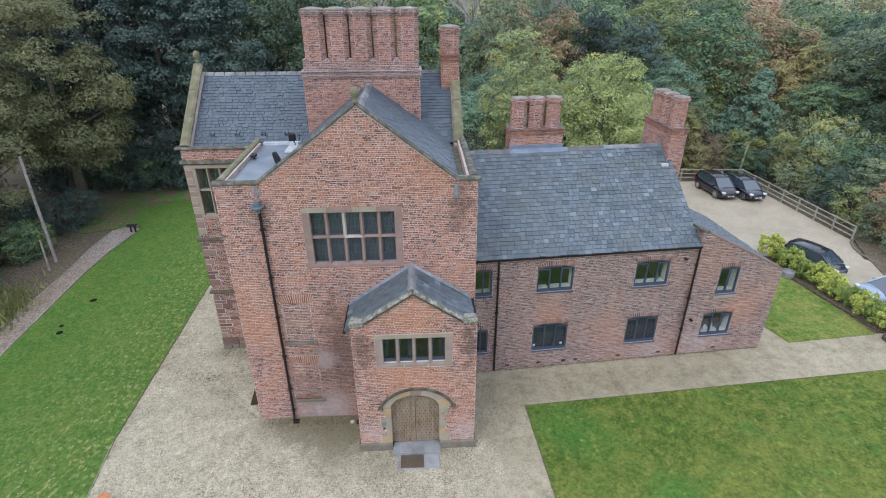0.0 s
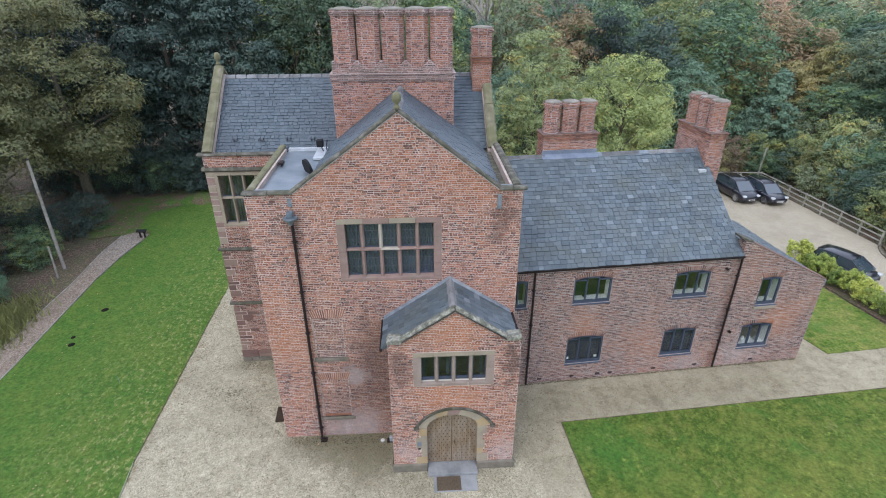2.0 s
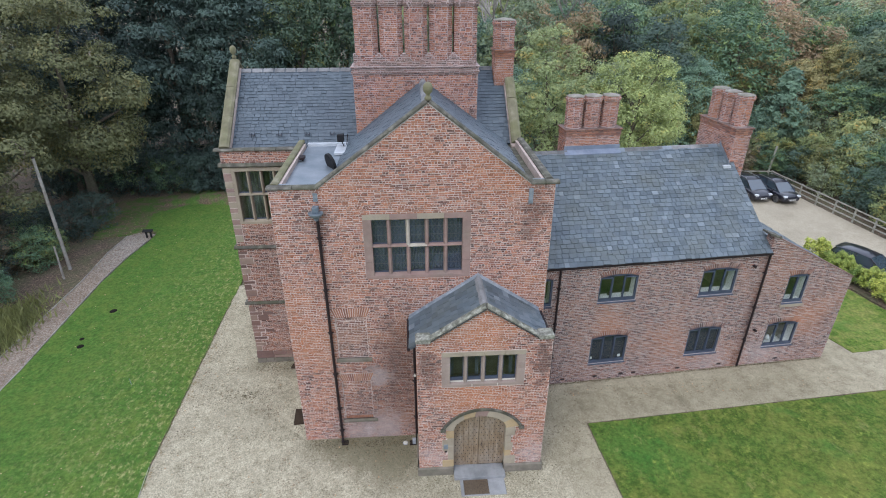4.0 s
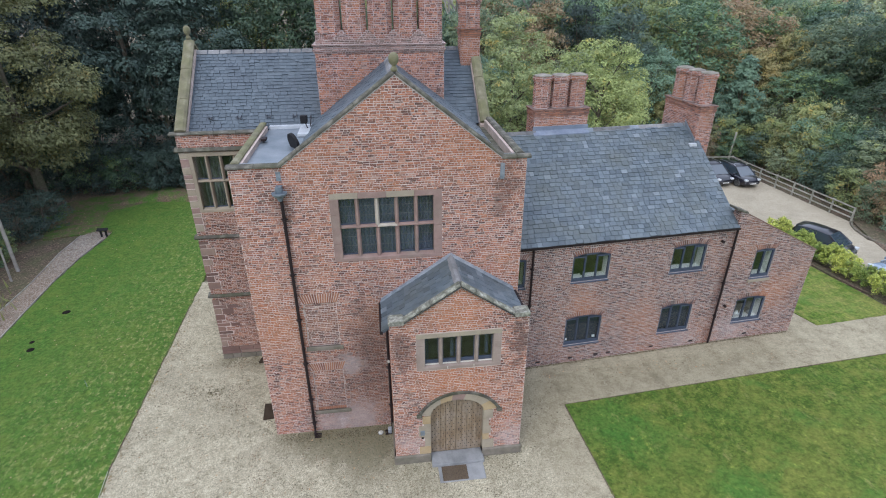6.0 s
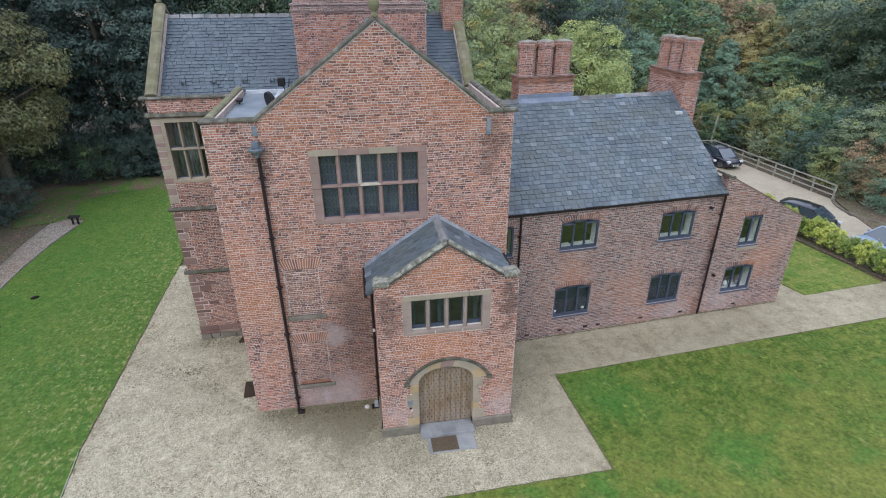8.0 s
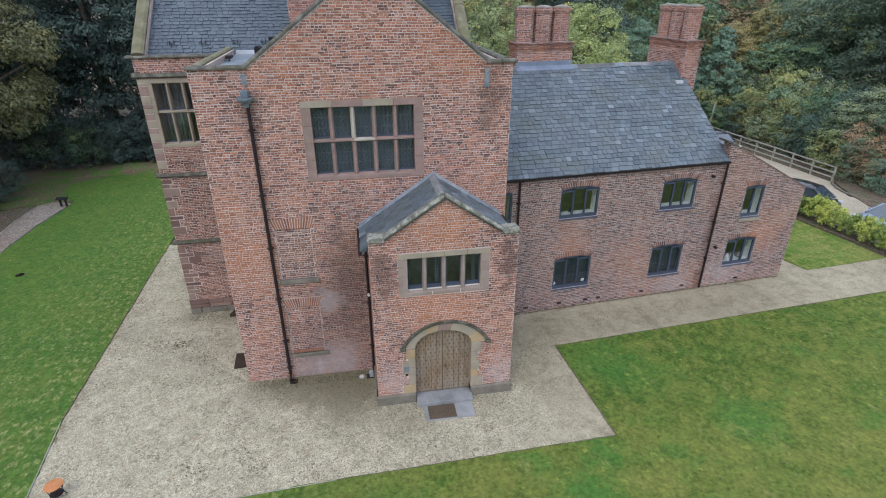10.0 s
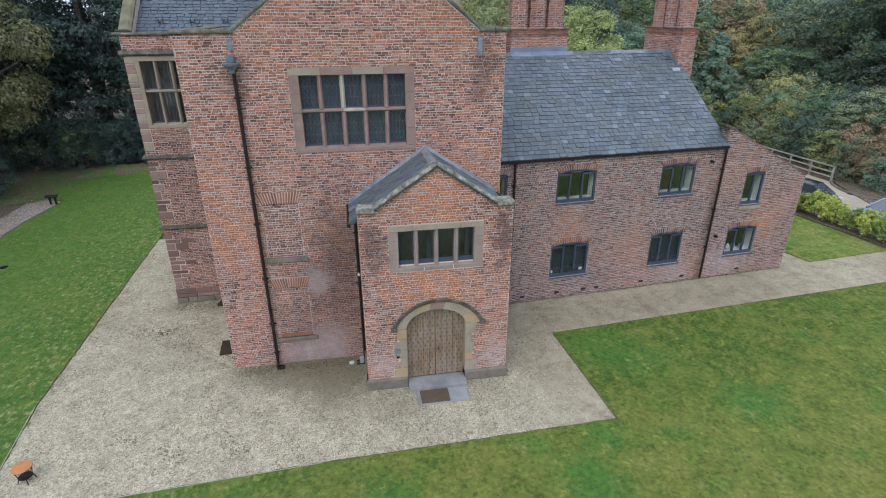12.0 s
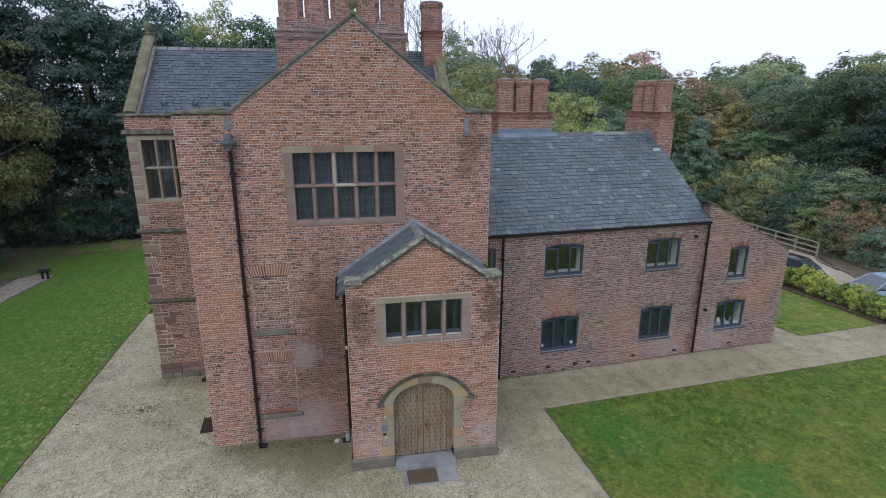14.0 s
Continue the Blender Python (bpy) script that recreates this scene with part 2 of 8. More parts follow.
m_dark_earth = worn("dark_wet_earth", [(0.3, (0.008, 0.008, 0.008)), (0.7, (0.018, 0.015, 0.012))], 12.0, 0.95, 0.4, spec=0.05, stain=(0.02, 0.018, 0.015))
m_white = worn("white_paint", [(0.3, (0.72, 0.72, 0.70)), (0.7, (0.8, 0.8, 0.78))], 3.0, 0.5, 0.05, stain=(0.6, 0.6, 0.58), stain_amt=0.3)
m_cream = worn("cream_glass", [(0.3, (0.50, 0.48, 0.40)), (0.7, (0.58, 0.56, 0.48))], 5.0, 0.5, 0.05)
m_new_stone = worn("new_cut_stone", [(0.3, (0.34, 0.30, 0.25)), (0.7, (0.42, 0.375, 0.31))], 4.0, 0.9, 0.3, stain=(0.4, 0.36, 0.3), stain_amt=0.3)
m_came = worn("lead_came", [(0.3, (0.07, 0.08, 0.094)), (0.7, (0.11, 0.122, 0.142))], 8.0, 0.6, 0.1, stain=(0.13, 0.14, 0.155))
m_soot = worn("sooty_mossy_brick", [(0, (0.105, 0.075, 0.068)), (0.5, (0.185, 0.112, 0.096)), (1, (0.29, 0.175, 0.145))], 3.0, 0.95, pieces="island", stain=(0.105, 0.095, 0.07), stain_amt=0.5, stain_scale=2.5)
m_cap = worn("lichened_mortar_cap", [(0.3, (0.15, 0.135, 0.115)), (0.6, (0.24, 0.22, 0.19)), (0.75, (0.33, 0.31, 0.27))], 4.0, 0.95, stain=(0.12, 0.12, 0.07), stain_amt=0.5)
m_plinth = worn("damp_plinth_stone", [(0.3, (0.13, 0.11, 0.09)), (0.6, (0.19, 0.165, 0.135)), (0.8, (0.24, 0.215, 0.18))], 3.0, 0.9, stain=(0.08, 0.085, 0.05), stain_amt=0.6)
# indoor dimness is in these colours: plaster and floor much darker than usual
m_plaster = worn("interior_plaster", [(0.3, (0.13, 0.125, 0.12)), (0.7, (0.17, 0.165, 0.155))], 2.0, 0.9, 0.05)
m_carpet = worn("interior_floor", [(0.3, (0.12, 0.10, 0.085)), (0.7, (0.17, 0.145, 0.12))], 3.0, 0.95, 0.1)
m_oak = worn("weathered_oak", [(0.25, (0.118, 0.078, 0.047)), (0.5, (0.196, 0.138, 0.084)), (0.75, (0.275, 0.212, 0.146))], 5.0, 0.8, 0.4, stain=(0.288, 0.264, 0.232), stain_amt=0.5, stain_scale=1.2, stretch=(6, 6, 0.5))
m_step = worn("grey_step_stone", [(0.3, (0.165, 0.17, 0.172)), (0.7, (0.23, 0.235, 0.235))], 3.0, 0.9)
m_mat = worn("coir_mat", [(0.3, (0.066, 0.047, 0.030)), (0.7, (0.105, 0.076, 0.048))], 20.0, 1.0, 0.8, stain=(0.13, 0.105, 0.08))
m_rail = worn("weathered_softwood", [(0.25, (0.225, 0.218, 0.182)), (0.75, (0.36, 0.35, 0.30))], 3.0, 0.9, 0.4, stain=(0.160, 0.160, 0.120), stain_amt=0.4)
m_bark = worn("tree_bark", [(0.3, (0.06, 0.047, 0.036)), (0.7, (0.13, 0.11, 0.085))], 8.0, 0.95, 0.8, stain=(0.08, 0.10, 0.05), stain_amt=0.4)
m_pole = worn("grey_pole_timber", [(0.3, (0.176, 0.160, 0.136)), (0.7, (0.272, 0.248, 0.216))], 4.0, 0.9, 0.4)


def glass_mat():
    m = bpy.data.materials.new("window_glass")
    m.use_nodes = True
    nt = m.node_tree
    nt.nodes.clear()
    out, mixs = nt.nodes.new("ShaderNodeOutputMaterial"), nt.nodes.new("ShaderNodeMixShader")
    clear, gloss, fr = nt.nodes.new("ShaderNodeBsdfTransparent"), nt.nodes.new("ShaderNodeBsdfGlossy"), nt.nodes.new("ShaderNodeLayerWeight")
    clear.inputs[0].default_value = (0.90, 0.93, 0.94, 1)
    gloss.inputs["Roughness"].default_value = 0.02
    fr.inputs["Blend"].default_value = 0.5
    gloss.inputs["Color"].default_value = (0.86, 0.94, 1.0, 1)
    n = tex(nt, 1.6, 2.0)
    b = nt.nodes.new("ShaderNodeBump")
    b.inputs["Strength"].default_value, b.inputs["Distance"].default_value = 0.12, 0.02
    nt.links.new(n.outputs[0], b.inputs["Height"])
    nt.links.new(b.outputs[0], gloss.inputs["Normal"])
    gl = ramp(nt, fr.outputs["Facing"], [(0.0, (0.07, 0.07, 0.07)), (0.4, (0.095, 0.095, 0.095)), (0.75, (0.3, 0.3, 0.3)), (1.0, (0.95, 0.95, 0.95))])
    nt.links.new(gl, mixs.inputs[0])
    nt.links.new(clear.outputs[0], mixs.inputs[1])
    nt.links.new(gloss.outputs[0], mixs.inputs[2])
    nt.links.new(mixs.outputs[0], out.inputs[0])
    return m


m_glass = glass_mat()
m_glass_old = m_glass.copy()
m_glass_old.name = "old_leaded_glass"
for k, v in enumerate((0.035, 0.05, 0.14, 0.8)):
    [n for n in m_glass_old.node_tree.nodes if n.type == "VALTORGB"][0].color_ramp.elements[k].color = (v, v, v, 1)
m_blind = worn("grey_blue_curtain", [(0.3, (0.072, 0.090, 0.128)), (0.7, (0.105, 0.125, 0.165))], 3.0, 0.95, 0.2, stain=(0.16, 0.20, 0.265), stretch=(6, 6, 0.3))
m_dark_backing = worn("dark_roller_blind", [(0.3, (0.016, 0.021, 0.030)), (0.7, (0.022, 0.028, 0.038))], 3.0, 0.9, 0.1, stain=(0.05, 0.06, 0.078))
m_curtain = worn("brown_grey_curtain", [(0.3, (0.05, 0.045, 0.047)), (0.7, (0.085, 0.078, 0.08))], 3.0, 0.95, 0.2, stretch=(6, 6, 0.3))


def gravel_mat(name, lo, hi, leafy=0.0, damp=(), damp_colour=(0.2, 0.16, 0.12), weedy=0.7, trodden=0.0):
    """Pebbles by cell, finer weeds and dirt, broad damp areas, worn tracks at known places."""
    m, nt, p = base(name, 0.95, 0, 0.2)
    peb = tex(nt, 38, kind="voronoi", where="World")
    col = ramp(nt, peb.outputs["Color"], [(0.1, lo), (0.5, tuple((a + b) / 2 for a, b in zip(lo, hi))), (0.95, hi)])
    big = tex(nt, 0.45, 6.0, 0.6, where="World")
    col = mix(nt, ramp(nt, big.outputs[0], [(0.45, (0, 0, 0)), (0.7, (0.35, 0.35, 0.35))]), col, tuple(0.62 * a for a in lo))
    if damp:
        col = mix(nt, 1.0, blobs(nt, col, damp, damp_colour, 1.0), (1, 1, 1), "MULTIPLY")
    weed = tex(nt, 6.5, 12.0, 0.86, where="World")
    patch = tex(nt, 1.1, 5.0, 0.7, where="World")
    both = nt.nodes.new("ShaderNodeMath")
    both.operation = "MULTIPLY"
    nt.links.new(ramp(nt, weed.outputs[0], [(0.47, (0, 0, 0)), (0.6, (1, 1, 1))]), both.inputs[0])
    nt.links.new(ramp(nt, patch.outputs[0], [(0.36, (0.12 * weedy, 0.12 * weedy, 0.12 * weedy)), (0.62, (weedy, weedy, weedy))]), both.inputs[1])
    col = mix(nt, both.outputs[0], col, (0.42 * lo[0], 0.44 * lo[1], 0.36 * lo[2]))
    # soft mossy mottling, and a finer trodden surface along the wing
    mott = tex(nt, 2.6, 8.0, 0.78, where="World")
    col = mix(nt, ramp(nt, mott.outputs[0], [(0.47, (0, 0, 0)), (0.64, (0.62 * weedy, 0.62 * weedy, 0.62 * weedy))]), col, (0.58 * lo[0], 0.59 * lo[1], 0.53 * lo[2]))
    chip = tex(nt, 26, kind="voronoi", where="World")
    fleck = nt.nodes.new("ShaderNodeMath")
    fleck.operation = "MULTIPLY"
    nt.links.new(ramp(nt, chip.outputs["Color"], [(0.30, (1, 1, 1)), (0.36, (0, 0, 0))]), fleck.inputs[0])
    nt.links.new(ramp(nt, tex(nt, 2.3, 7.0, 0.75, where="World").outputs[0], [(0.42, (0.05 * weedy, 0.05 * weedy, 0.05 * weedy)), (0.63, (0.9 * weedy, 0.9 * weedy, 0.9 * weedy))]), fleck.inputs[1])
    col = mix(nt, fleck.outputs[0], col, (0.34 * lo[0], 0.36 * lo[1], 0.34 * lo[2]))
    tuft = tex(nt, 13, 3.0, 0.6, where="World")
    col = mix(nt, ramp(nt, tuft.outputs[0], [(0.63, (0, 0, 0)), (0.68, (weedy, weedy, weedy))]), col, (0.30 * lo[0], 0.33 * lo[1], 0.26 * lo[2]))
    moss = tex(nt, 1.7, 8.0, 0.8, where="World")
    col = mix(nt, ramp(nt, moss.outputs[0], [(0.54, (0, 0, 0)), (0.7, (0.4 * weedy, 0.4 * weedy, 0.4 * weedy))]), col, (0.5 * lo[0], 0.54 * lo[1], 0.5 * lo[2]))
    spk = tex(nt, 21, 6.0, 0.8, where="World")
    col = mix(nt, 0.32, col, ramp(nt, spk.outputs[0], [(0.36, (0.24, 0.24, 0.24)), (0.62, (0.68, 0.68, 0.68))]), "OVERLAY")
    if trodden:
        at = nt.nodes.new("ShaderNodeSeparateXYZ")
        nt.links.new(nt.nodes.new("ShaderNodeNewGeometry").outputs["Position"], at.inputs[0])
        east = nt.nodes.new("ShaderNodeMapRange")
        east.inputs[1].default_value, east.inputs[2].default_value, east.inputs[3].default_value, east.inputs[4].default_value = 8.2, 10.6, 0.0, trodden
        nt.links.new(at.outputs[0], east.inputs[0])
        sand = ramp(nt, tex(nt, 1.4, 7.0, 0.7, where="World").outputs[0], [(0.36, (0.148, 0.116, 0.073)), (0.48, (0.262, 0.226, 0.150)), (0.66, (0.375, 0.332, 0.228))])
        col = mix(nt, east.outputs[0], col, sand)
    if leafy:
        lf = tex(nt, 9, 3.0, 0.8, where="World")
        col = mix(nt, ramp(nt, lf.outputs[0], [(0.5, (0, 0, 0)), (0.6, (leafy, leafy, leafy))]), col, (0.13, 0.075, 0.045))
    nt.links.new(col, p.inputs["Base Color"])
    bump(nt, peb.outputs["Distance"], 0.6, 0.02)
    return m


DAMP = [((9.3 + 1.45 * k, 0.75 + 0.13 * k, 0.0), 1.5, 0.42) for k in range(9)] + [((9.5, -1.0, 0.0), 1.3, 0.4), ((10.3, -0.4, 0.0), 1.0, 0.3), ((10.2, -2.2, 0.0), 1.0, 0.4), ((2.2, -0.4, 0.0), 1.6, 0.85), ((3.5, -0.6, 0.0), 1.8, 0.9), ((3.4, -1.6, 0.0), 1.5, 0.6), ((1.3, -0.3, 0.0), 1.2, 0.7), ((0.4, -0.2, 0.0), 0.8, 0.35), ((5.0, -2.6, 0.0), 1.1, 0.4), ((7.9, -2.4, 0.0), 0.9, 0.4), ((-1.2, 4.4, 0.0), 0.9, 0.5), ((-2.9, 4.6, 0.0), 0.8, 0.45)]
m_gravel = gravel_mat("pale_gravel", (0.292, 0.257, 0.180), (0.622, 0.562, 0.416), damp=DAMP, damp_colour=(0.190, 0.168, 0.108), weedy=0.76, trodden=0.5)
m_drive = gravel_mat("sandy_drive", (0.330, 0.285, 0.212), (0.480, 0.424, 0.328), weedy=0.3)
m_path = gravel_mat("leaf_strewn_path", (0.19, 0.152, 0.120), (0.42, 0.355, 0.295), 0.7, damp=[((-14.5, 18.6 - 1.2 * k, 0.0), 1.6, 0.6 - 0.1 * k) for k in range(4)], damp_colour=(0.40, 0.37, 0.33))


def grass_mat(name, tones, dry, lush, rough_ground=0.0):
    """Blades, soft dry mottling, a few rounded lusher patches; greener towards the side lawn."""
    m, nt, p = base(name, 0.95, 0, 0.15)
    x = nt.nodes.new("ShaderNodeSeparateXYZ")
    nt.links.new(nt.nodes.new("ShaderNodeNewGeometry").outputs["Position"], x.inputs[0])
    side = nt.nodes.new("ShaderNodeMapRange")
    side.inputs[1].default_value, side.inputs[2].default_value, side.inputs[3].default_value, side.inputs[4].default_value = -5.0, 6.0, 1.0, 0.0
    nt.links.new(x.outputs[0], side.inputs[0])
    fine = tex(nt, 13, 9.0, 0.85, where="World")
    coarse = tex(nt, 3.4, 7.0, 0.8, where="World")
    both = nt.nodes.new("ShaderNodeMath")
    both.operation = "MULTIPLY_ADD"
    both.inputs[1].default_value = 0.55
    half = nt.nodes.new("ShaderNodeMath")
    half.operation = "MULTIPLY"
    half.inputs[1].default_value = 0.45
    nt.links.new(coarse.outputs[0], half.inputs[0])
    nt.links.new(fine.outputs[0], both.inputs[0])
    nt.links.new(half.outputs[0], both.inputs[2])
    a = ramp(nt, both.outputs[0], [(0.42, tones[0]), (0.5, tones[1]), (0.585, tones[2])])
    g = ramp(nt, both.outputs[0], [(0.42, tones[3]), (0.5, tones[4]), (0.585, tones[5])])
    col = mix(nt, side.outputs[0], a, g)
    mid = tex(nt, 1.5, 7.0, 0.72, where="World")
    col = mix(nt, ramp(nt, mid.outputs[0], [(0.46, (0, 0, 0)), (0.62, (0.75, 0.75, 0.75))]), col, dry)
    wide = tex(nt, 0.3, 4.0, 0.6, where="World")
    col = mix(nt, ramp(nt, wide.outputs[0], [(0.46, (0, 0, 0)), (0.64, (0.45, 0.45, 0.45))]), col, dry)
    fresh = tex(nt, 0.38, 5.0, 0.65, where="World", stretch=(1, 1.6, 1))
    col = mix(nt, ramp(nt, fresh.outputs[0], [(0.5, (0, 0, 0)), (0.63, (0.4, 0.4, 0.4))]), col, tones[4])
    # drier out in the open, away from the house
    open_ground = nt.nodes.new("ShaderNodeMapRange")
    open_ground.inputs[1].default_value, open_ground.inputs[2].default_value, open_ground.inputs[3].default_value, open_ground.inputs[4].default_value = -2.5, -7.5, 0.0, 1.0
    nt.links.new(x.outputs[1], open_ground.inputs[0])
    parch = nt.nodes.new("ShaderNodeMath")
    parch.operation = "MULTIPLY"
    nt.links.new(open_ground.outputs[0], parch.inputs[0])
    nt.links.new(ramp(nt, tex(nt, 0.8, 6.0, 0.7, where="World").outputs[0], [(0.36, (0.1, 0.1, 0.1)), (0.6, (0.75, 0.75, 0.75))]), parch.inputs[1])
    col = mix(nt, parch.outputs[0], col, (0.190, 0.200, 0.050))
    moss = tex(nt, 0.55, 3.0, 0.6, where="World", stretch=(0.8, 1.3, 1))
    col = mix(nt, ramp(nt, moss.outputs[0], [(0.58, (0, 0, 0)), (0.68, (0.5, 0.5, 0.5))]), col, lush)
    col = blobs(nt, col, [((12.4, -1.0, 0.0), 2.0, 0.6), ((13.5, -2.2, 0.0), 1.6, 0.3), ((15.6, -4.6, 0.0), 1.4, 0.7), ((9.6, -6.4, 0.0), 1.3, 0.8), ((10.6, -5.0, 0.0), 0.9, 0.7), ((4.6, -6.2, 0.0), 1.1, 0.7)], lush, 1.0)
    weeds = tex(nt, 2.2, 9.0, 0.75, where="World")
    col = mix(nt, ramp(nt, weeds.outputs[0], [(0.58, (0, 0, 0)), (0.66, (0.7, 0.7, 0.7))]), col, (0.24, 0.285, 0.06))
    bits = tex(nt, 3.6, kind="voronoi", where="World")
    col = mix(nt, ramp(nt, bits.outputs["Distance"], [(0.07, (0.75, 0.75, 0.75)), (0.11, (0, 0, 0))]), col, (0.05, 0.055, 0.02))
    clump = tex(nt, 1.9, 3.0, 0.6, where="World")
    col = mix(nt, ramp(nt, clump.outputs[0], [(0.66, (0, 0, 0)), (0.71, (0.65, 0.65, 0.65))]), col, tones[3])
    straw = tex(nt, 1.1, 6.0, 0.8, where="World", stretch=(1.3, 0.8, 1))
    col = mix(nt, ramp(nt, straw.outputs[0], [(0.57, (0, 0, 0)), (0.7, (0.7, 0.7, 0.7))]), col, (0.25, 0.24, 0.088))
    # the side lawn is the more even green
    calm = nt.nodes.new("ShaderNodeMath")
    calm.operation = "MULTIPLY"
    calm.inputs[1].default_value = 0.58
    nt.links.new(side.outputs[0], calm.inputs[0])
    col = mix(nt, calm.outputs[0], col, tones[4])
    # thin worn turf with pale dry specks along the gravel's edge
    worn_edge = nt.nodes.new("ShaderNodeMapRange")
    worn_edge.inputs[1].default_value, worn_edge.inputs[2].default_value, worn_edge.inputs[3].default_value, worn_edge.inputs[4].default_value = -11.5, -6.2, 0.0, 1.0
    nt.links.new(x.outputs[0], worn_edge.inputs[0])
    near = nt.nodes.new("ShaderNodeMath")
    near.operation = "MULTIPLY"
    nt.links.new(worn_edge.outputs[0], near.inputs[0])
    nt.links.new(side.outputs[0], near.inputs[1])
    specks = tex(nt, 4.2, 5.0, 0.75, where="World", stretch=(1.2, 0.7, 1))
    speck = nt.nodes.new("ShaderNodeMath")
    speck.operation = "MULTIPLY"
    nt.links.new(ramp(nt, specks.outputs[0], [(0.52, (0, 0, 0)), (0.66, (0.75, 0.75, 0.75))]), speck.inputs[0])
    nt.links.new(near.outputs[0], speck.inputs[1])
    col = mix(nt, speck.outputs[0], col, (0.33, 0.32, 0.14))
    # tufts: the sward's own light and dark
    tufts = tex(nt, 7.5, 5.0, 0.72, where="World")
    col = mix(nt, 0.6, col, ramp(nt, tufts.outputs[0], [(0.36, (0.26, 0.26, 0.26)), (0.64, (0.72, 0.72, 0.68))]), "OVERLAY")
    if rough_ground:
        n = tex(nt, 0.9, 8.0, 0.75, where="World")
        soil = ramp(nt, tex(nt, 11, 5.0, 0.8, where="World").outputs[0], [(0.35, (0.075, 0.055, 0.04)), (0.5, (0.13, 0.095, 0.066)), (0.65, (0.21, 0.15, 0.1))])
        col = mix(nt, ramp(nt, n.outputs[0], [(0.44, (0, 0, 0)), (0.56, (rough_ground, rough_ground, rough_ground))]), col, soil)
    nt.links.new(col, p.inputs["Base Color"])
    bump(nt, fine.outputs[0], 0.8, 0.05)
    return m


TURF = ((0.027, 0.060, 0.010), (0.065, 0.111, 0.018), (0.132, 0.168, 0.036), (0.026, 0.070, 0.012), (0.060, 0.130, 0.024), (0.150, 0.212, 0.054))
m_lawn = grass_mat("mown_lawn", TURF, (0.165, 0.182, 0.042), (0.048, 0.142, 0.026))
m_small_lawn = grass_mat("small_dry_lawn", tuple(tuple(1.35 * c for c in t) for t in TURF), (0.23, 0.225, 0.07), (0.07, 0.17, 0.035))
m_rough_grass = grass_mat("thin_grass_under_trees", TURF, (0.12, 0.12, 0.05), (0.046, 0.112, 0.018), 0.95)
m_soil = worn("leaf_litter", [(0.35, (0.060, 0.044, 0.033)), (0.5, (0.112, 0.080, 0.058)), (0.66, (0.22, 0.155, 0.108))], 11.0, 1.0, 0.8, stain=(0.070, 0.092, 0.038), stain_amt=0.75, stain_scale=0.6)
m_hatch = worn("dark_hatch_board", [(0.3, (0.035, 0.024, 0.017)), (0.7, (0.055, 0.04, 0.028))], 6.0, 0.9, 0.3, spec=0.1, stain=(0.08, 0.06, 0.045))


def leaf_mat(name, stops, tint=0.5, accent=None, amount=0.8, where=0.6):
    m = bpy.data.materials.new(name)
    m.use_nodes = True
    nt = m.node_tree
    p = nt.nodes["Principled BSDF"]
    p.inputs["Roughness"].default_value, p.inputs["Specular IOR Level"].default_value = 0.6, 0.3
    col = ramp(nt, rnd(nt, "island"), stops)
    if accent:
        # sprays that have turned colour, and lit yellow-green sprays painted as patches
        a = tex(nt, 0.95, 4.0, 0.7, where="World")
        col = mix(nt, ramp(nt, a.outputs[0], [(where - 0.03, (0, 0, 0)), (where + 0.05, (amount, amount, amount))]), col, accent)
    n = tex(nt, 0.8, 4.0, 0.65, where="World")
    col = mix(nt, tint, col, ramp(nt, n.outputs[0], [(0.32, (0.27, 0.29, 0.31)), (0.68, (0.76, 0.72, 0.60))]), "OVERLAY")
    hue = nt.nodes.new("ShaderNodeHueSaturation")
    ob = rnd(nt, "object")
    mr = nt.nodes.new("ShaderNodeMapRange")
    mr.inputs[3].default_value, mr.inputs[4].default_value = 0.470, 0.522
    nt.links.new(ob, mr.inputs[0])
    nt.links.new(mr.outputs[0], hue.inputs["Hue"])
    mv = nt.nodes.new("ShaderNodeMapRange")
    mv.inputs[3].default_value, mv.inputs[4].default_value = 1.36, 0.64
    nt.links.new(ob, mv.inputs[0])
    nt.links.new(mv.outputs[0], hue.inputs["Value"])
    nt.links.new(col, hue.inputs["Color"])
    nt.links.new(hue.outputs[0], p.inputs["Base Color"])
    tr, mx = nt.nodes.new("ShaderNodeBsdfTranslucent"), nt.nodes.new("ShaderNodeMixShader")
    nt.links.new(hue.outputs[0], tr.inputs[0])
    mx.inputs[0].default_value = 0.2
    nt.links.new(p.outputs[0], mx.inputs[1])
    nt.links.new(tr.outputs[0], mx.inputs[2])
    nt.links.new(mx.outputs[0], nt.nodes["Material Output"].inputs[0])
    return m


def leafage(name, r, g, b, spread=0.27, **kw):
    """Leaves round one middle tone, from shaded old ones to fresh pale ones."""
    c = (r, g, b)
    return leaf_mat(name, [(0, tuple((1 - spread) * a for a in c)), (0.5, c), (1, tuple((1 + spread) * a for a in c))], **kw)


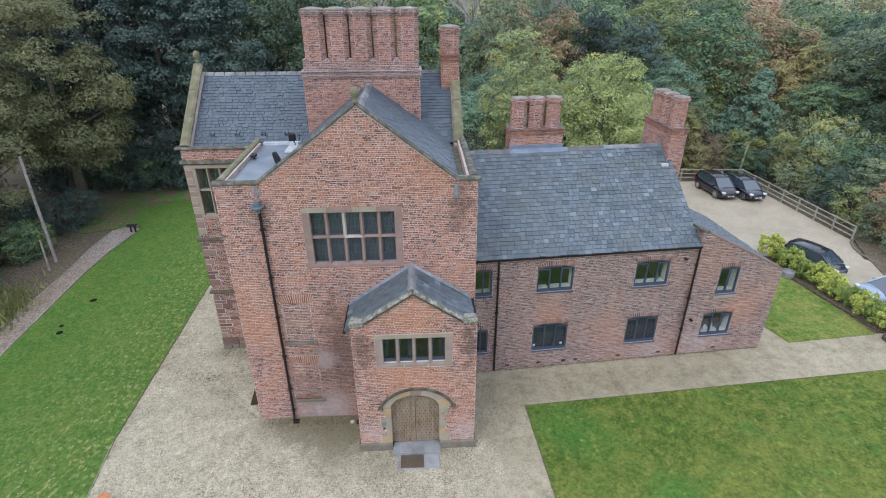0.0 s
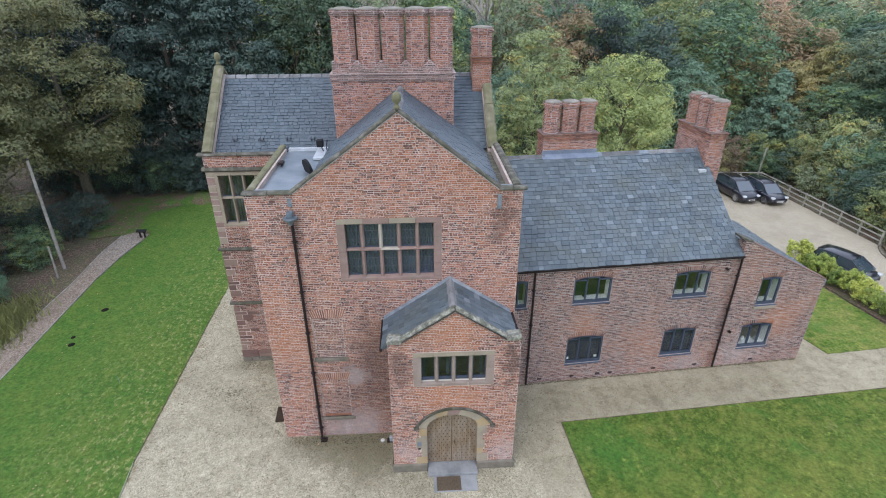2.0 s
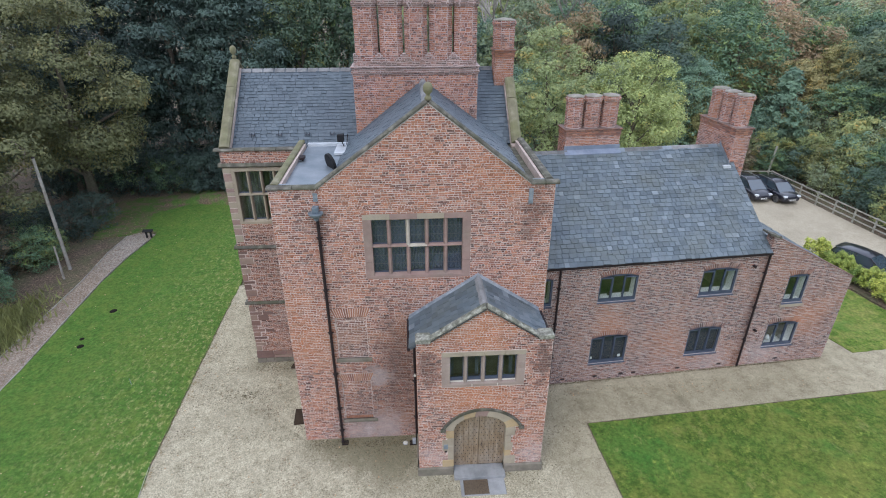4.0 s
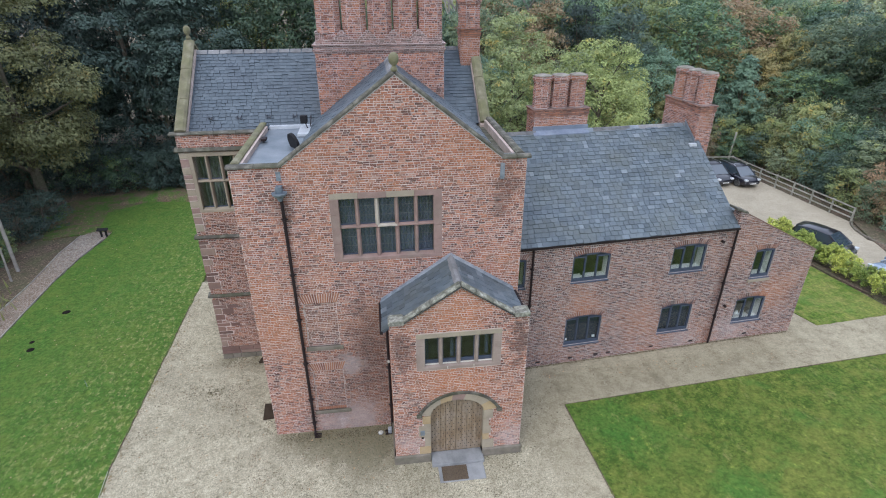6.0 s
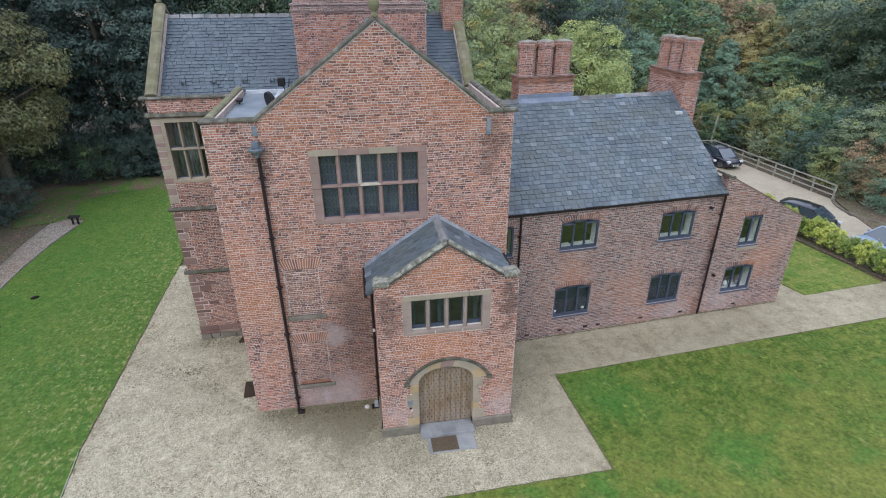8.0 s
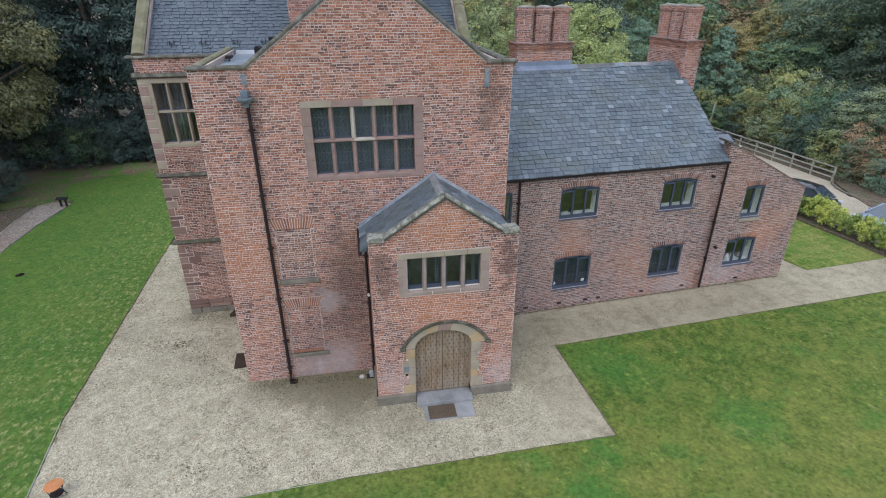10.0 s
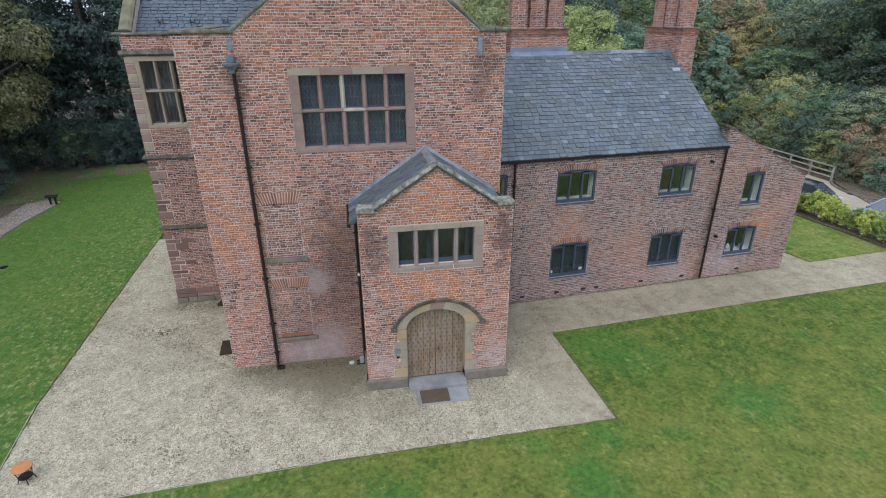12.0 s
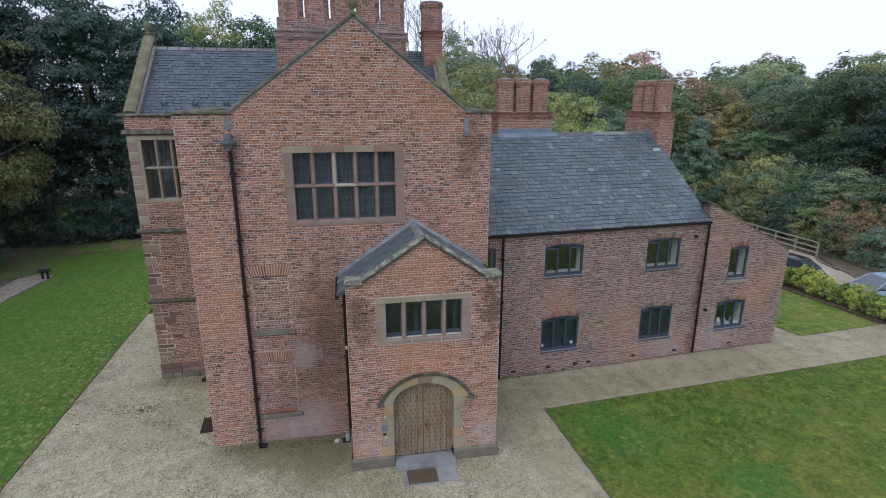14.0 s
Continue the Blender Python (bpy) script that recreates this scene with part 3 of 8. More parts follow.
GOLD, RUST, LIME = (0.44, 0.34, 0.09), (0.30, 0.15, 0.075), (0.34, 0.38, 0.12)
# the woodland greens are lifted and blued: aerial haze put into the leaf colour
LEAF = {
    "litter": leaf_mat("leaf_bits", [(0, (0.07, 0.055, 0.035)), (0.5, (0.13, 0.10, 0.06)), (1, (0.20, 0.15, 0.09))]),
    "dark": leafage("dark_leaves", 0.050, 0.080, 0.072, 0.25),
    "shade": leafage("shaded_leaves", 0.088, 0.135, 0.085, accent=(0.36, 0.32, 0.08), where=0.61, amount=0.75),
    "olive": leafage("olive_leaves", 0.176, 0.182, 0.086, accent=(0.27, 0.20, 0.08), amount=0.7, where=0.59),
    "green": leafage("green_leaves", 0.146, 0.236, 0.126, accent=(0.30, 0.34, 0.10), where=0.56, amount=0.8),
    "deep": leafage("deep_green_leaves", 0.102, 0.180, 0.108, accent=(0.24, 0.31, 0.09), where=0.57, amount=0.8),
    "blue": leafage("blue_green_leaves", 0.124, 0.200, 0.150),
    "grey": leafage("grey_green_leaves", 0.192, 0.246, 0.155, accent=LIME, where=0.57, amount=0.7),
    "lime": leafage("yellow_green_leaves", 0.222, 0.274, 0.120, accent=GOLD, where=0.58, amount=0.8),
    "pale": leafage("pale_leaves", 0.225, 0.295, 0.118, 0.3, accent=(0.40, 0.37, 0.10), where=0.60, amount=0.7),
    "mid": leafage("fresh_green_leaves", 0.165, 0.225, 0.105, accent=(0.38, 0.34, 0.09), where=0.60, amount=0.8),
    "yellow": leafage("yellowing_leaves", 0.27, 0.265, 0.12, accent=GOLD, where=0.58, amount=0.6),
    "autumn": leafage("autumn_leaves", 0.30, 0.225, 0.14, accent=(0.38, 0.23, 0.11), where=0.56, amount=0.6),
    "russet": leafage("russet_leaves", 0.23, 0.165, 0.12, accent=(0.16, 0.17, 0.10), where=0.52),
    "blade": leafage("rough_grass_blades", 0.20, 0.215, 0.085),
    "hedge": leaf_mat("hedge_leaves", [(0, (0.105, 0.170, 0.040)), (0.5, (0.245, 0.335, 0.075)), (1, (0.46, 0.52, 0.135))]),
}


# ---- builders ----
def part_mesh(name, me, material, parent=None, label=""):
    if material and not me.materials:
        me.materials.append(material)
    ob = new(name, me)
    ob.parent = parent
    return tagged(ob, label)


def empty(name, label, category, group="", kind="", at=(0, 0, 0)):
    ob = new(name)
    ob.location = at
    return tagged(ob, label, category, group, kind)


class Shape:
    """Collects boxes, prisms and tubes in a frame of reference and turns them into one mesh."""

    def __init__(self, m=None):
        self.v, self.f, self.m = [], [], m or Matrix()

    def add(self, verts, faces):
        k = len(self.v)
        self.v += [tuple(self.m @ Vector(p)) for p in verts]
        self.f += [tuple(i + k for i in f) for f in faces]
        return self

    def box(self, x0, x1, y0, y1, z0, z1):
        p = [(x, y, z) for z in (z0, z1) for x, y in ((x0, y0), (x1, y0), (x1, y1), (x0, y1))]
        return self.add(p, [(3, 2, 1, 0), (4, 5, 6, 7), (0, 1, 5, 4), (1, 2, 6, 5), (2, 3, 7, 6), (3, 0, 4, 7)])

    def prism(self, poly, a, b, axis="y"):
        """A polygon of two coordinates drawn out from a to b along the axis."""
        put = {"y": lambda p, q, c: (p, c, q), "x": lambda p, q, c: (c, p, q), "z": lambda p, q, c: (p, q, c)}[axis]
        n = len(poly)
        pts = [put(p, q, a) for p, q in poly] + [put(p, q, b) for p, q in poly]
        return self.add(pts, [tuple(range(n))[::-1], tuple(range(n, 2 * n))] + [(i, (i + 1) % n, n + (i + 1) % n, n + i) for i in range(n)])

    def tube(self, path, r, n=8, cap=True):
        rs = r if isinstance(r, (list, tuple)) else [r] * len(path)
        pts, path = [], [Vector(p) for p in path]
        for i, p in enumerate(path):
            d = (path[min(i + 1, len(path) - 1)] - path[max(i - 1, 0)]).normalized()
            a = d.orthogonal().normalized() if abs(d.z) < 0.99 else Vector((1, 0, 0))
            a = (a - a.dot(d) * d).normalized()
            b = d.cross(a)
            pts += [p + rs[i] * (math.cos(2 * math.pi * k / n) * a + math.sin(2 * math.pi * k / n) * b) for k in range(n)]
        fs = [(i * n + k, i * n + (k + 1) % n, (i + 1) * n + (k + 1) % n, (i + 1) * n + k) for i in range(len(path) - 1) for k in range(n)]
        if cap:
            fs += [tuple(range(n))[::-1], tuple(range((len(path) - 1) * n, len(path) * n))]
        return self.add(pts, fs)

    def lathe(self, profile, at=(0, 0, 0), n=16):
        pts = [(at[0] + r * math.cos(2 * math.pi * k / n), at[1] + r * math.sin(2 * math.pi * k / n), at[2] + z) for r, z in profile for k in range(n)]
        fs = [(i * n + k, i * n + (k + 1) % n, (i + 1) * n + (k + 1) % n, (i + 1) * n + k) for i in range(len(profile) - 1) for k in range(n)]
        fs += [tuple(range(n))[::-1], tuple(range((len(profile) - 1) * n, len(profile) * n))]
        return self.add(pts, fs)

    def mesh(self, name):
        me = bpy.data.meshes.new(name)
        me.from_pydata(self.v, [], self.f)
        me.validate()
        bm = bmesh.new()
        bm.from_mesh(me)
        bmesh.ops.recalc_face_normals(bm, faces=bm.faces)
        bm.to_mesh(me)
        bm.free()
        return me

    def done(self, name, material, parent=None, label="", bevel=0.0, smooth=False):
        me = self.mesh(name)
        if smooth:
            for p in me.polygons:
                p.use_smooth = True
        ob = part_mesh(name, me, material, parent, label)
        if bevel:
            b = ob.modifiers.new("bevel", "BEVEL")
            b.width, b.segments, b.limit_method = bevel, 2, "ANGLE"
        return ob


def face_frame(origin, along, out):
    """u along the wall, v outwards from it, w up."""
    u, v = Vector((*along, 0)).normalized(), Vector((*out, 0)).normalized()
    m = Matrix.Identity(4)
    for i in range(3):
        m[i][0], m[i][1], m[i][2], m[i][3] = u[i], v[i], (0, 0, 1)[i], origin[i]
    return m


def cut(spans, a, b):
    res = []
    for p, q in spans:
        if b <= p or a >= q:
            res.append((p, q))
        else:
            if a > p:
                res.append((p, a))
            if b < q:
                res.append((b, q))
    return res


def brick_boxes(m, z0, z1, span, holes, rng, course=0.0685, long=0.195, bed=0.0185, perp=0.0135, proud=0.009, bond=4, rough=0.14, uneven=0.008, headers=0.42, wander=0.005):
    """Courses of single bricks on a wall face. span(z) gives the wall's ends, holes(z) the openings' ends."""
    v, f, n = [], [], max(1, round((z1 - z0) / course))
    h = (z1 - z0) / n
    beds = [z0 + (i + (rng.uniform(-0.13, 0.13) if 0 < i < n else 0)) * h for i in range(n + 1)]
    for i in range(n):
        a, b = beds[i] + bed / 2, beds[i + 1] - bed / 2
        mid = (a + b) / 2
        s = span(mid)
        if not s or s[1] - s[0] < 0.03:
            continue
        runs = [s]
        for p, q in holes(mid):
            runs = cut(runs, p, q)
        size = long / 2 if i % bond == bond - 1 else long
        for p, q in runs:
            u = p - rng.random() * size
            while u < q:
                w = size * (1 + rng.uniform(-rough, rough)) if rng.random() > headers else long / 2
                e = u + w
                l, r = max(u, p) + perp * rng.uniform(0.3, 0.7), min(e, q) - perp * rng.uniform(0.3, 0.7)
                u = e
                if r - l < 0.025:
                    continue
                k, d = len(v), proud * rng.uniform(0.45, 1.5)
                sag = rng.uniform(-uneven, uneven)
                way = [sag + wander * (math.sin(1.3 * e + 0.13 * i) + 0.6 * math.sin(3.1 * e - 0.21 * i + 1.0)) for e in (l, r)]
                j = [way[x] + rng.uniform(-0.006, 0.006) for x in (0, 1, 1, 0)]
                c = 0.006
                v += [(l, 0, a + j[0]), (r, 0, a + j[1]), (r, 0, b + j[2]), (l, 0, b + j[3])]
                v += [(l + c * rng.uniform(0.4, 1.8), d, a + c + j[0]), (r - c * rng.uniform(0.4, 1.8), d, a + c + j[1]), (r - c * rng.uniform(0.4, 1.8), d, b - c + j[2]), (l + c * rng.uniform(0.4, 1.8), d, b - c + j[3])]
                f += [(k + 4, k + 5, k + 6, k + 7)] + [(k + x, k + (x + 1) % 4, k + 4 + (x + 1) % 4, k + 4 + x) for x in range(4)]
    return [tuple(m @ Vector(p)) for p in v], f


def none(z):
    return []


def raw(name, v, f, material, parent, label="", kind=""):
    me = bpy.data.meshes.new(name)
    me.from_pydata(v, [], f)
    ob = part_mesh(name, me, material, parent, label)
    return tagged(ob, kind=kind)


def bricks(name, m, z0, z1, span, holes, material, parent, seed, **kw):
    v, f = brick_boxes(m, z0, z1, span, holes, random.Random(seed), **kw)
    return raw(name, v, f, material, parent, kind="stuff")


def pieces(name, v, f, per, material, parent):
    """Every five faces and eight corners become an object of their own, with its own mesh."""
    nv, nf = per
    for k in range(len(v) // nv):
        vs = v[k * nv:(k + 1) * nv]
        c = Vector(vs[0])
        me = bpy.data.meshes.new(name)
        me.from_pydata([tuple(Vector(p) - c) for p in vs], [], [tuple(i - k * nv for i in g) for g in f[k * nf:(k + 1) * nf]])
        ob = part_mesh(name, me, material, parent)
        ob.location = c


def wall_slab(m, us, zs, solid, thick, name, material, parent, label=""):
    """A wall of cells between the lines us and zs, with real openings where solid(u, z) is false."""
    s = Shape(m)
    us, zs = sorted(set(us)), sorted(set(zs))
    cell = lambda i, j: 0 <= i < len(us) - 1 and 0 <= j < len(zs) - 1 and solid((us[i] + us[i + 1]) / 2, (zs[j] + zs[j + 1]) / 2)
    for i in range(len(us) - 1):
        for j in range(len(zs) - 1):
            if not cell(i, j):
                continue
            a, b, c, d = us[i], us[i + 1], zs[j], zs[j + 1]
            s.add([(a, 0, c), (b, 0, c), (b, 0, d), (a, 0, d)], [(0, 1, 2, 3)])
            s.add([(a, -thick, c), (b, -thick, c), (b, -thick, d), (a, -thick, d)], [(3, 2, 1, 0)])
            for on, e in ((cell(i - 1, j), ((a, c), (a, d))), (cell(i + 1, j), ((b, c), (b, d))), (cell(i, j - 1), ((a, c), (b, c))), (cell(i, j + 1), ((a, d), (b, d)))):
                if not on:
                    (p, q), (r, t) = e
                    s.add([(p, 0, q), (r, 0, t), (r, -thick, t), (p, -thick, q)], [(0, 1, 2, 3)])
    return s.done(name, material, parent, label)


def slates(m, width, length, span, rng, exposure=0.21, wide=0.27, thick=0.013):
    """Lapped slates on a slope: u along the eaves, w up the slope, v out of it."""
    v, f, n = [], [], max(1, round(length / exposure))
    e = length / n
    for i in range(n):
        a, b = i * e - 0.01, (i + 1) * e + 0.03
        s = span((a + b) / 2)
        if not s:
            continue
        p, q = s
        u = p - (wide / 2 if i % 2 else 0) - rng.random() * 0.04
        while u < q:
            w = wide * rng.uniform(0.7, 1.35)
            l, r = max(u, p) + 0.008, min(u + w, q) - 0.008
            u += w
            if r - l < 0.04:
                continue
            k, d, y = len(v), thick * rng.uniform(1.3, 3.0), rng.uniform(-0.018, 0.018)
            t = rng.uniform(-0.003, 0.003)
            v += [(l, 0, a + y), (r, 0, a + y), (r, 0, b), (l, 0, b), (l, d + t, a + y), (r, d - t, a + y), (r, 0.006, b), (l, 0.006, b)]
            f += [(k + 4, k + 5, k + 6, k + 7)] + [(k + x, k + (x + 1) % 4, k + 4 + (x + 1) % 4, k + 4 + x) for x in range(4)]
    return [tuple(m @ Vector(p)) for p in v], f


def slope_frame(origin, along, up):
    u, w = Vector(along).normalized(), Vector(up).normalized()
    v = w.cross(u)
    if v.z < 0:
        v = -v
    m = Matrix.Identity(4)
    for i in range(3):
        m[i][0], m[i][1], m[i][2], m[i][3] = u[i], v[i], w[i], origin[i]
    return m


def coping(parent, a, b, wide, thick, material, name="coping_stone", n=1, over=0.0, up=(0, 0, 1)):
    """A run of weathered coping stones from a to b; each stone is a mesh of its own."""
    a, b = Vector(a), Vector(b)
    d = (b - a).normalized()
    side = d.cross(Vector(up)).normalized()
    top = side.cross(d).normalized()
    L = (b - a).length / n
    rng = random.Random(int(a.x * 100 + b.y * 37 + a.z * 11))
    for i in range(n):
        p, q = a + d * (i * L + 0.004), a + d * ((i + 1) * L - 0.004)
        w, t = wide / 2 * rng.uniform(0.97, 1.03), thick * rng.uniform(0.94, 1.06)
        prof = [(-w, 0), (w, 0), (w, t * 0.55), (w * 0.55, t), (-w * 0.55, t), (-w, t * 0.55)]
        pts = [e + side * x + top * y for e in (p, q) for x, y in prof]
        s = Shape()
        k = len(prof)
        s.add(pts, [tuple(range(k)), tuple(range(k, 2 * k))[::-1]] + [(j, (j + 1) % k, k + (j + 1) % k, k + j) for j in range(k)])
        s.done(name, material, parent, bevel=0.012)


def leaded(s, u0, u1, z0, z1, v, step=0.13, r=0.006):
    """A diamond lattice of lead strips in a light."""
    w, h = u1 - u0, z1 - z0
    k = 1.35
    for sgn in (1, -1):
        c = -h / k
        while c < w + h / k:
            if sgn > 0:
                ua, ub = max(c, 0), min(c + h / k, w)
                za, zb = (ua - c) * k, (ub - c) * k
            else:
                ua, ub = max(c, 0), min(c + h / k, w)
                za, zb = h - (ua - c) * k, h - (ub - c) * k
            if ub - ua > 0.02:
                d = r
                s.add([(u0 + ua - d, v, z0 + za), (u0 + ua + d, v, z0 + za), (u0 + ub + d, v, z0 + zb), (u0 + ub - d, v, z0 + zb),
                       (u0 + ua, v + 0.006, z0 + za), (u0 + ub, v + 0.006, z0 + zb)], [(0, 4, 5, 3), (4, 1, 2, 5), (0, 3, 2, 1)])
            c += step


def pane_box(m, u0, u1, z0, z1, v, parent, t=0.006, mat=None):
    ob = Shape(m).box(u0, u1, v - t, v, z0, z1).done("pane", mat or m_glass, parent)
    ob.visible_shadow = False
    return ob


# ---- the house ----
house = empty("manor_house", "red brick manor house with slate roofs, stone windows and tall chimneys", "house")
F = face_frame((0.05, 0, 0), (1, 0), (0, -1))          # main front
P = face_frame((4.34, -1.9, 0), (1, 0), (0, -1))       # porch front
PL = face_frame((4.34, 0, 0), (0, -1), (-1, 0))        # porch, side towards the side lawn
PR = face_frame((8.65, -1.9, 0), (0, 1), (1, 0))
B = face_frame((-2.90, 4.9, 0), (1, 0), (0, -1))       # bay of the rear range
WA = radians(4.6)
WU, WN = Vector((math.cos(WA), math.sin(WA), 0)), Vector((-math.sin(WA), math.cos(WA), 0))
WO = Vector((8.65, 2.40, 0))
W = face_frame(WO, WU[:2], (-WN)[:2])                    # wing front
FW, PW, WW = 8.72, 4.31, 14.65
APEX = (4.88, 12.65)
SHZ = 10.18                                              # top of the wall at the gable's shoulders


def wing(s, d, z=0.0):
    return WO + WU * s + WN * d + Vector((0, 0, z))


def in_rects(rects):
    return lambda u, z: not any(a < u < b and c < z < d for a, b, c, d in rects)


def lines(rects, u0, u1, z0, z1):
    return [u0, u1] + [x for r in rects for x in r[:2]], [z0, z1] + [x for r in rects for x in r[2:]]


# main front wall
BW = (2.74, 6.13, 7.02, 9.32)
front_rects = [BW]
BLIND = [(1.57, 2.62, 3.84, 5.56), (1.57, 2.62, 0.98, 2.80)]
us, zs = lines(front_rects + BLIND, 0, FW, 0, SHZ)
wall_slab(F, us, zs, in_rects(front_rects + BLIND), 0.5, "wall", m_mortar, house)


def main_span(z):
    if z < SHZ:
        return (0, FW)
    k = (z - SHZ) / (APEX[1] - SHZ)
    return (1.45 + k * (APEX[0] - 0.05 - 1.45), 8.01 + k * (APEX[0] - 0.05 - 8.01))


Shape(F).prism([(1.45, SHZ), (8.01, SHZ), (APEX[0] - 0.05, APEX[1])], 0, -0.5).done("gable", m_mortar, house)
ARCHES = [(1.43, 2.78, 5.56, 5.90), (1.45, 2.73, 2.80, 3.12)]
SILLS = [(1.49, 2.72, 3.68, 3.84), (1.48, 2.76, 0.84, 0.98)]


def front_holes(z):
    out = [(a, b) for a, b, c, d in front_rects + BLIND + SILLS if c < z < d]
    for a, b, c, d in ARCHES:
        if c < z < d:
            k = (z - c) / (d - c)
            out.append((a + 0.13 * (1 - k), b - 0.13 * (1 - k)))
    return out


bricks("brickwork", F, 0.0, APEX[1], main_span, front_holes, m_brick, house, 1)


def flat_arch(m, u0, u1, z0, z1, n, parent, mat, rise=0.0, v=0.012):
    """A splayed arch of upright bricks, one island a brick."""
    s, mid = Shape(m), (u0 + u1) / 2
    spread = 0.13
    for i in range(n):
        a, b = i / n + 0.0016, (i + 1) / n - 0.0016
        lo = lambda t: (u0 + spread + t * (u1 - u0 - 2 * spread), z0 + rise * 4 * t * (1 - t))
        hi = lambda t: (u0 + t * (u1 - u0), z1 + rise * 4 * t * (1 - t))
        c = 0.013 / (u1 - u0)
        q = [lo(a + c), lo(b - c), hi(b - c), hi(a + c)]
        pts = [(x, 0, z) for x, z in q] + [(x, v, z) for x, z in q]
        s.add(pts, [(4, 5, 6, 7)] + [(k, (k + 1) % 4, 4 + (k + 1) % 4, 4 + k) for k in range(4)])
    return s.done("brick_arch", mat, parent)


for i, (a, b, c, d) in enumerate(BLIND):
    # infill bricks of the blocked openings lie a little lower than the wall
    Shape(F).box(a - 0.02, b + 0.02, -0.3, -0.05, c - 0.02, d + 0.02).done("blocking", m_mortar, house)
    bricks("blocked_window", face_frame((0.05, 0.05, 0), (1, 0), (0, -1)), c, d, lambda z, a=a, b=b: (a + 0.012, b - 0.012), none, m_brick_wing if i == 0 else m_brick, house, 40 + i, proud=0.007, course=0.073, bed=0.020, perp=0.014)
    flat_arch(F, *ARCHES[i], 16, house, m_arch)
    if i == 1:
        for k in range(13):
            u = a + 0.02 + (b - a - 0.04) * k / 13
            Shape(F).box(u + 0.008, u + (b - a - 0.04) / 13 - 0.008, -0.06, -0.028, c + 0.01, c + 0.12).done("soldier_brick", m_arch, house)
    a, b, c, d = SILLS[i]
    Shape(F).box(a, b, -0.05, 0.055, c, d).done("sill", m_plinth, house, bevel=0.02)


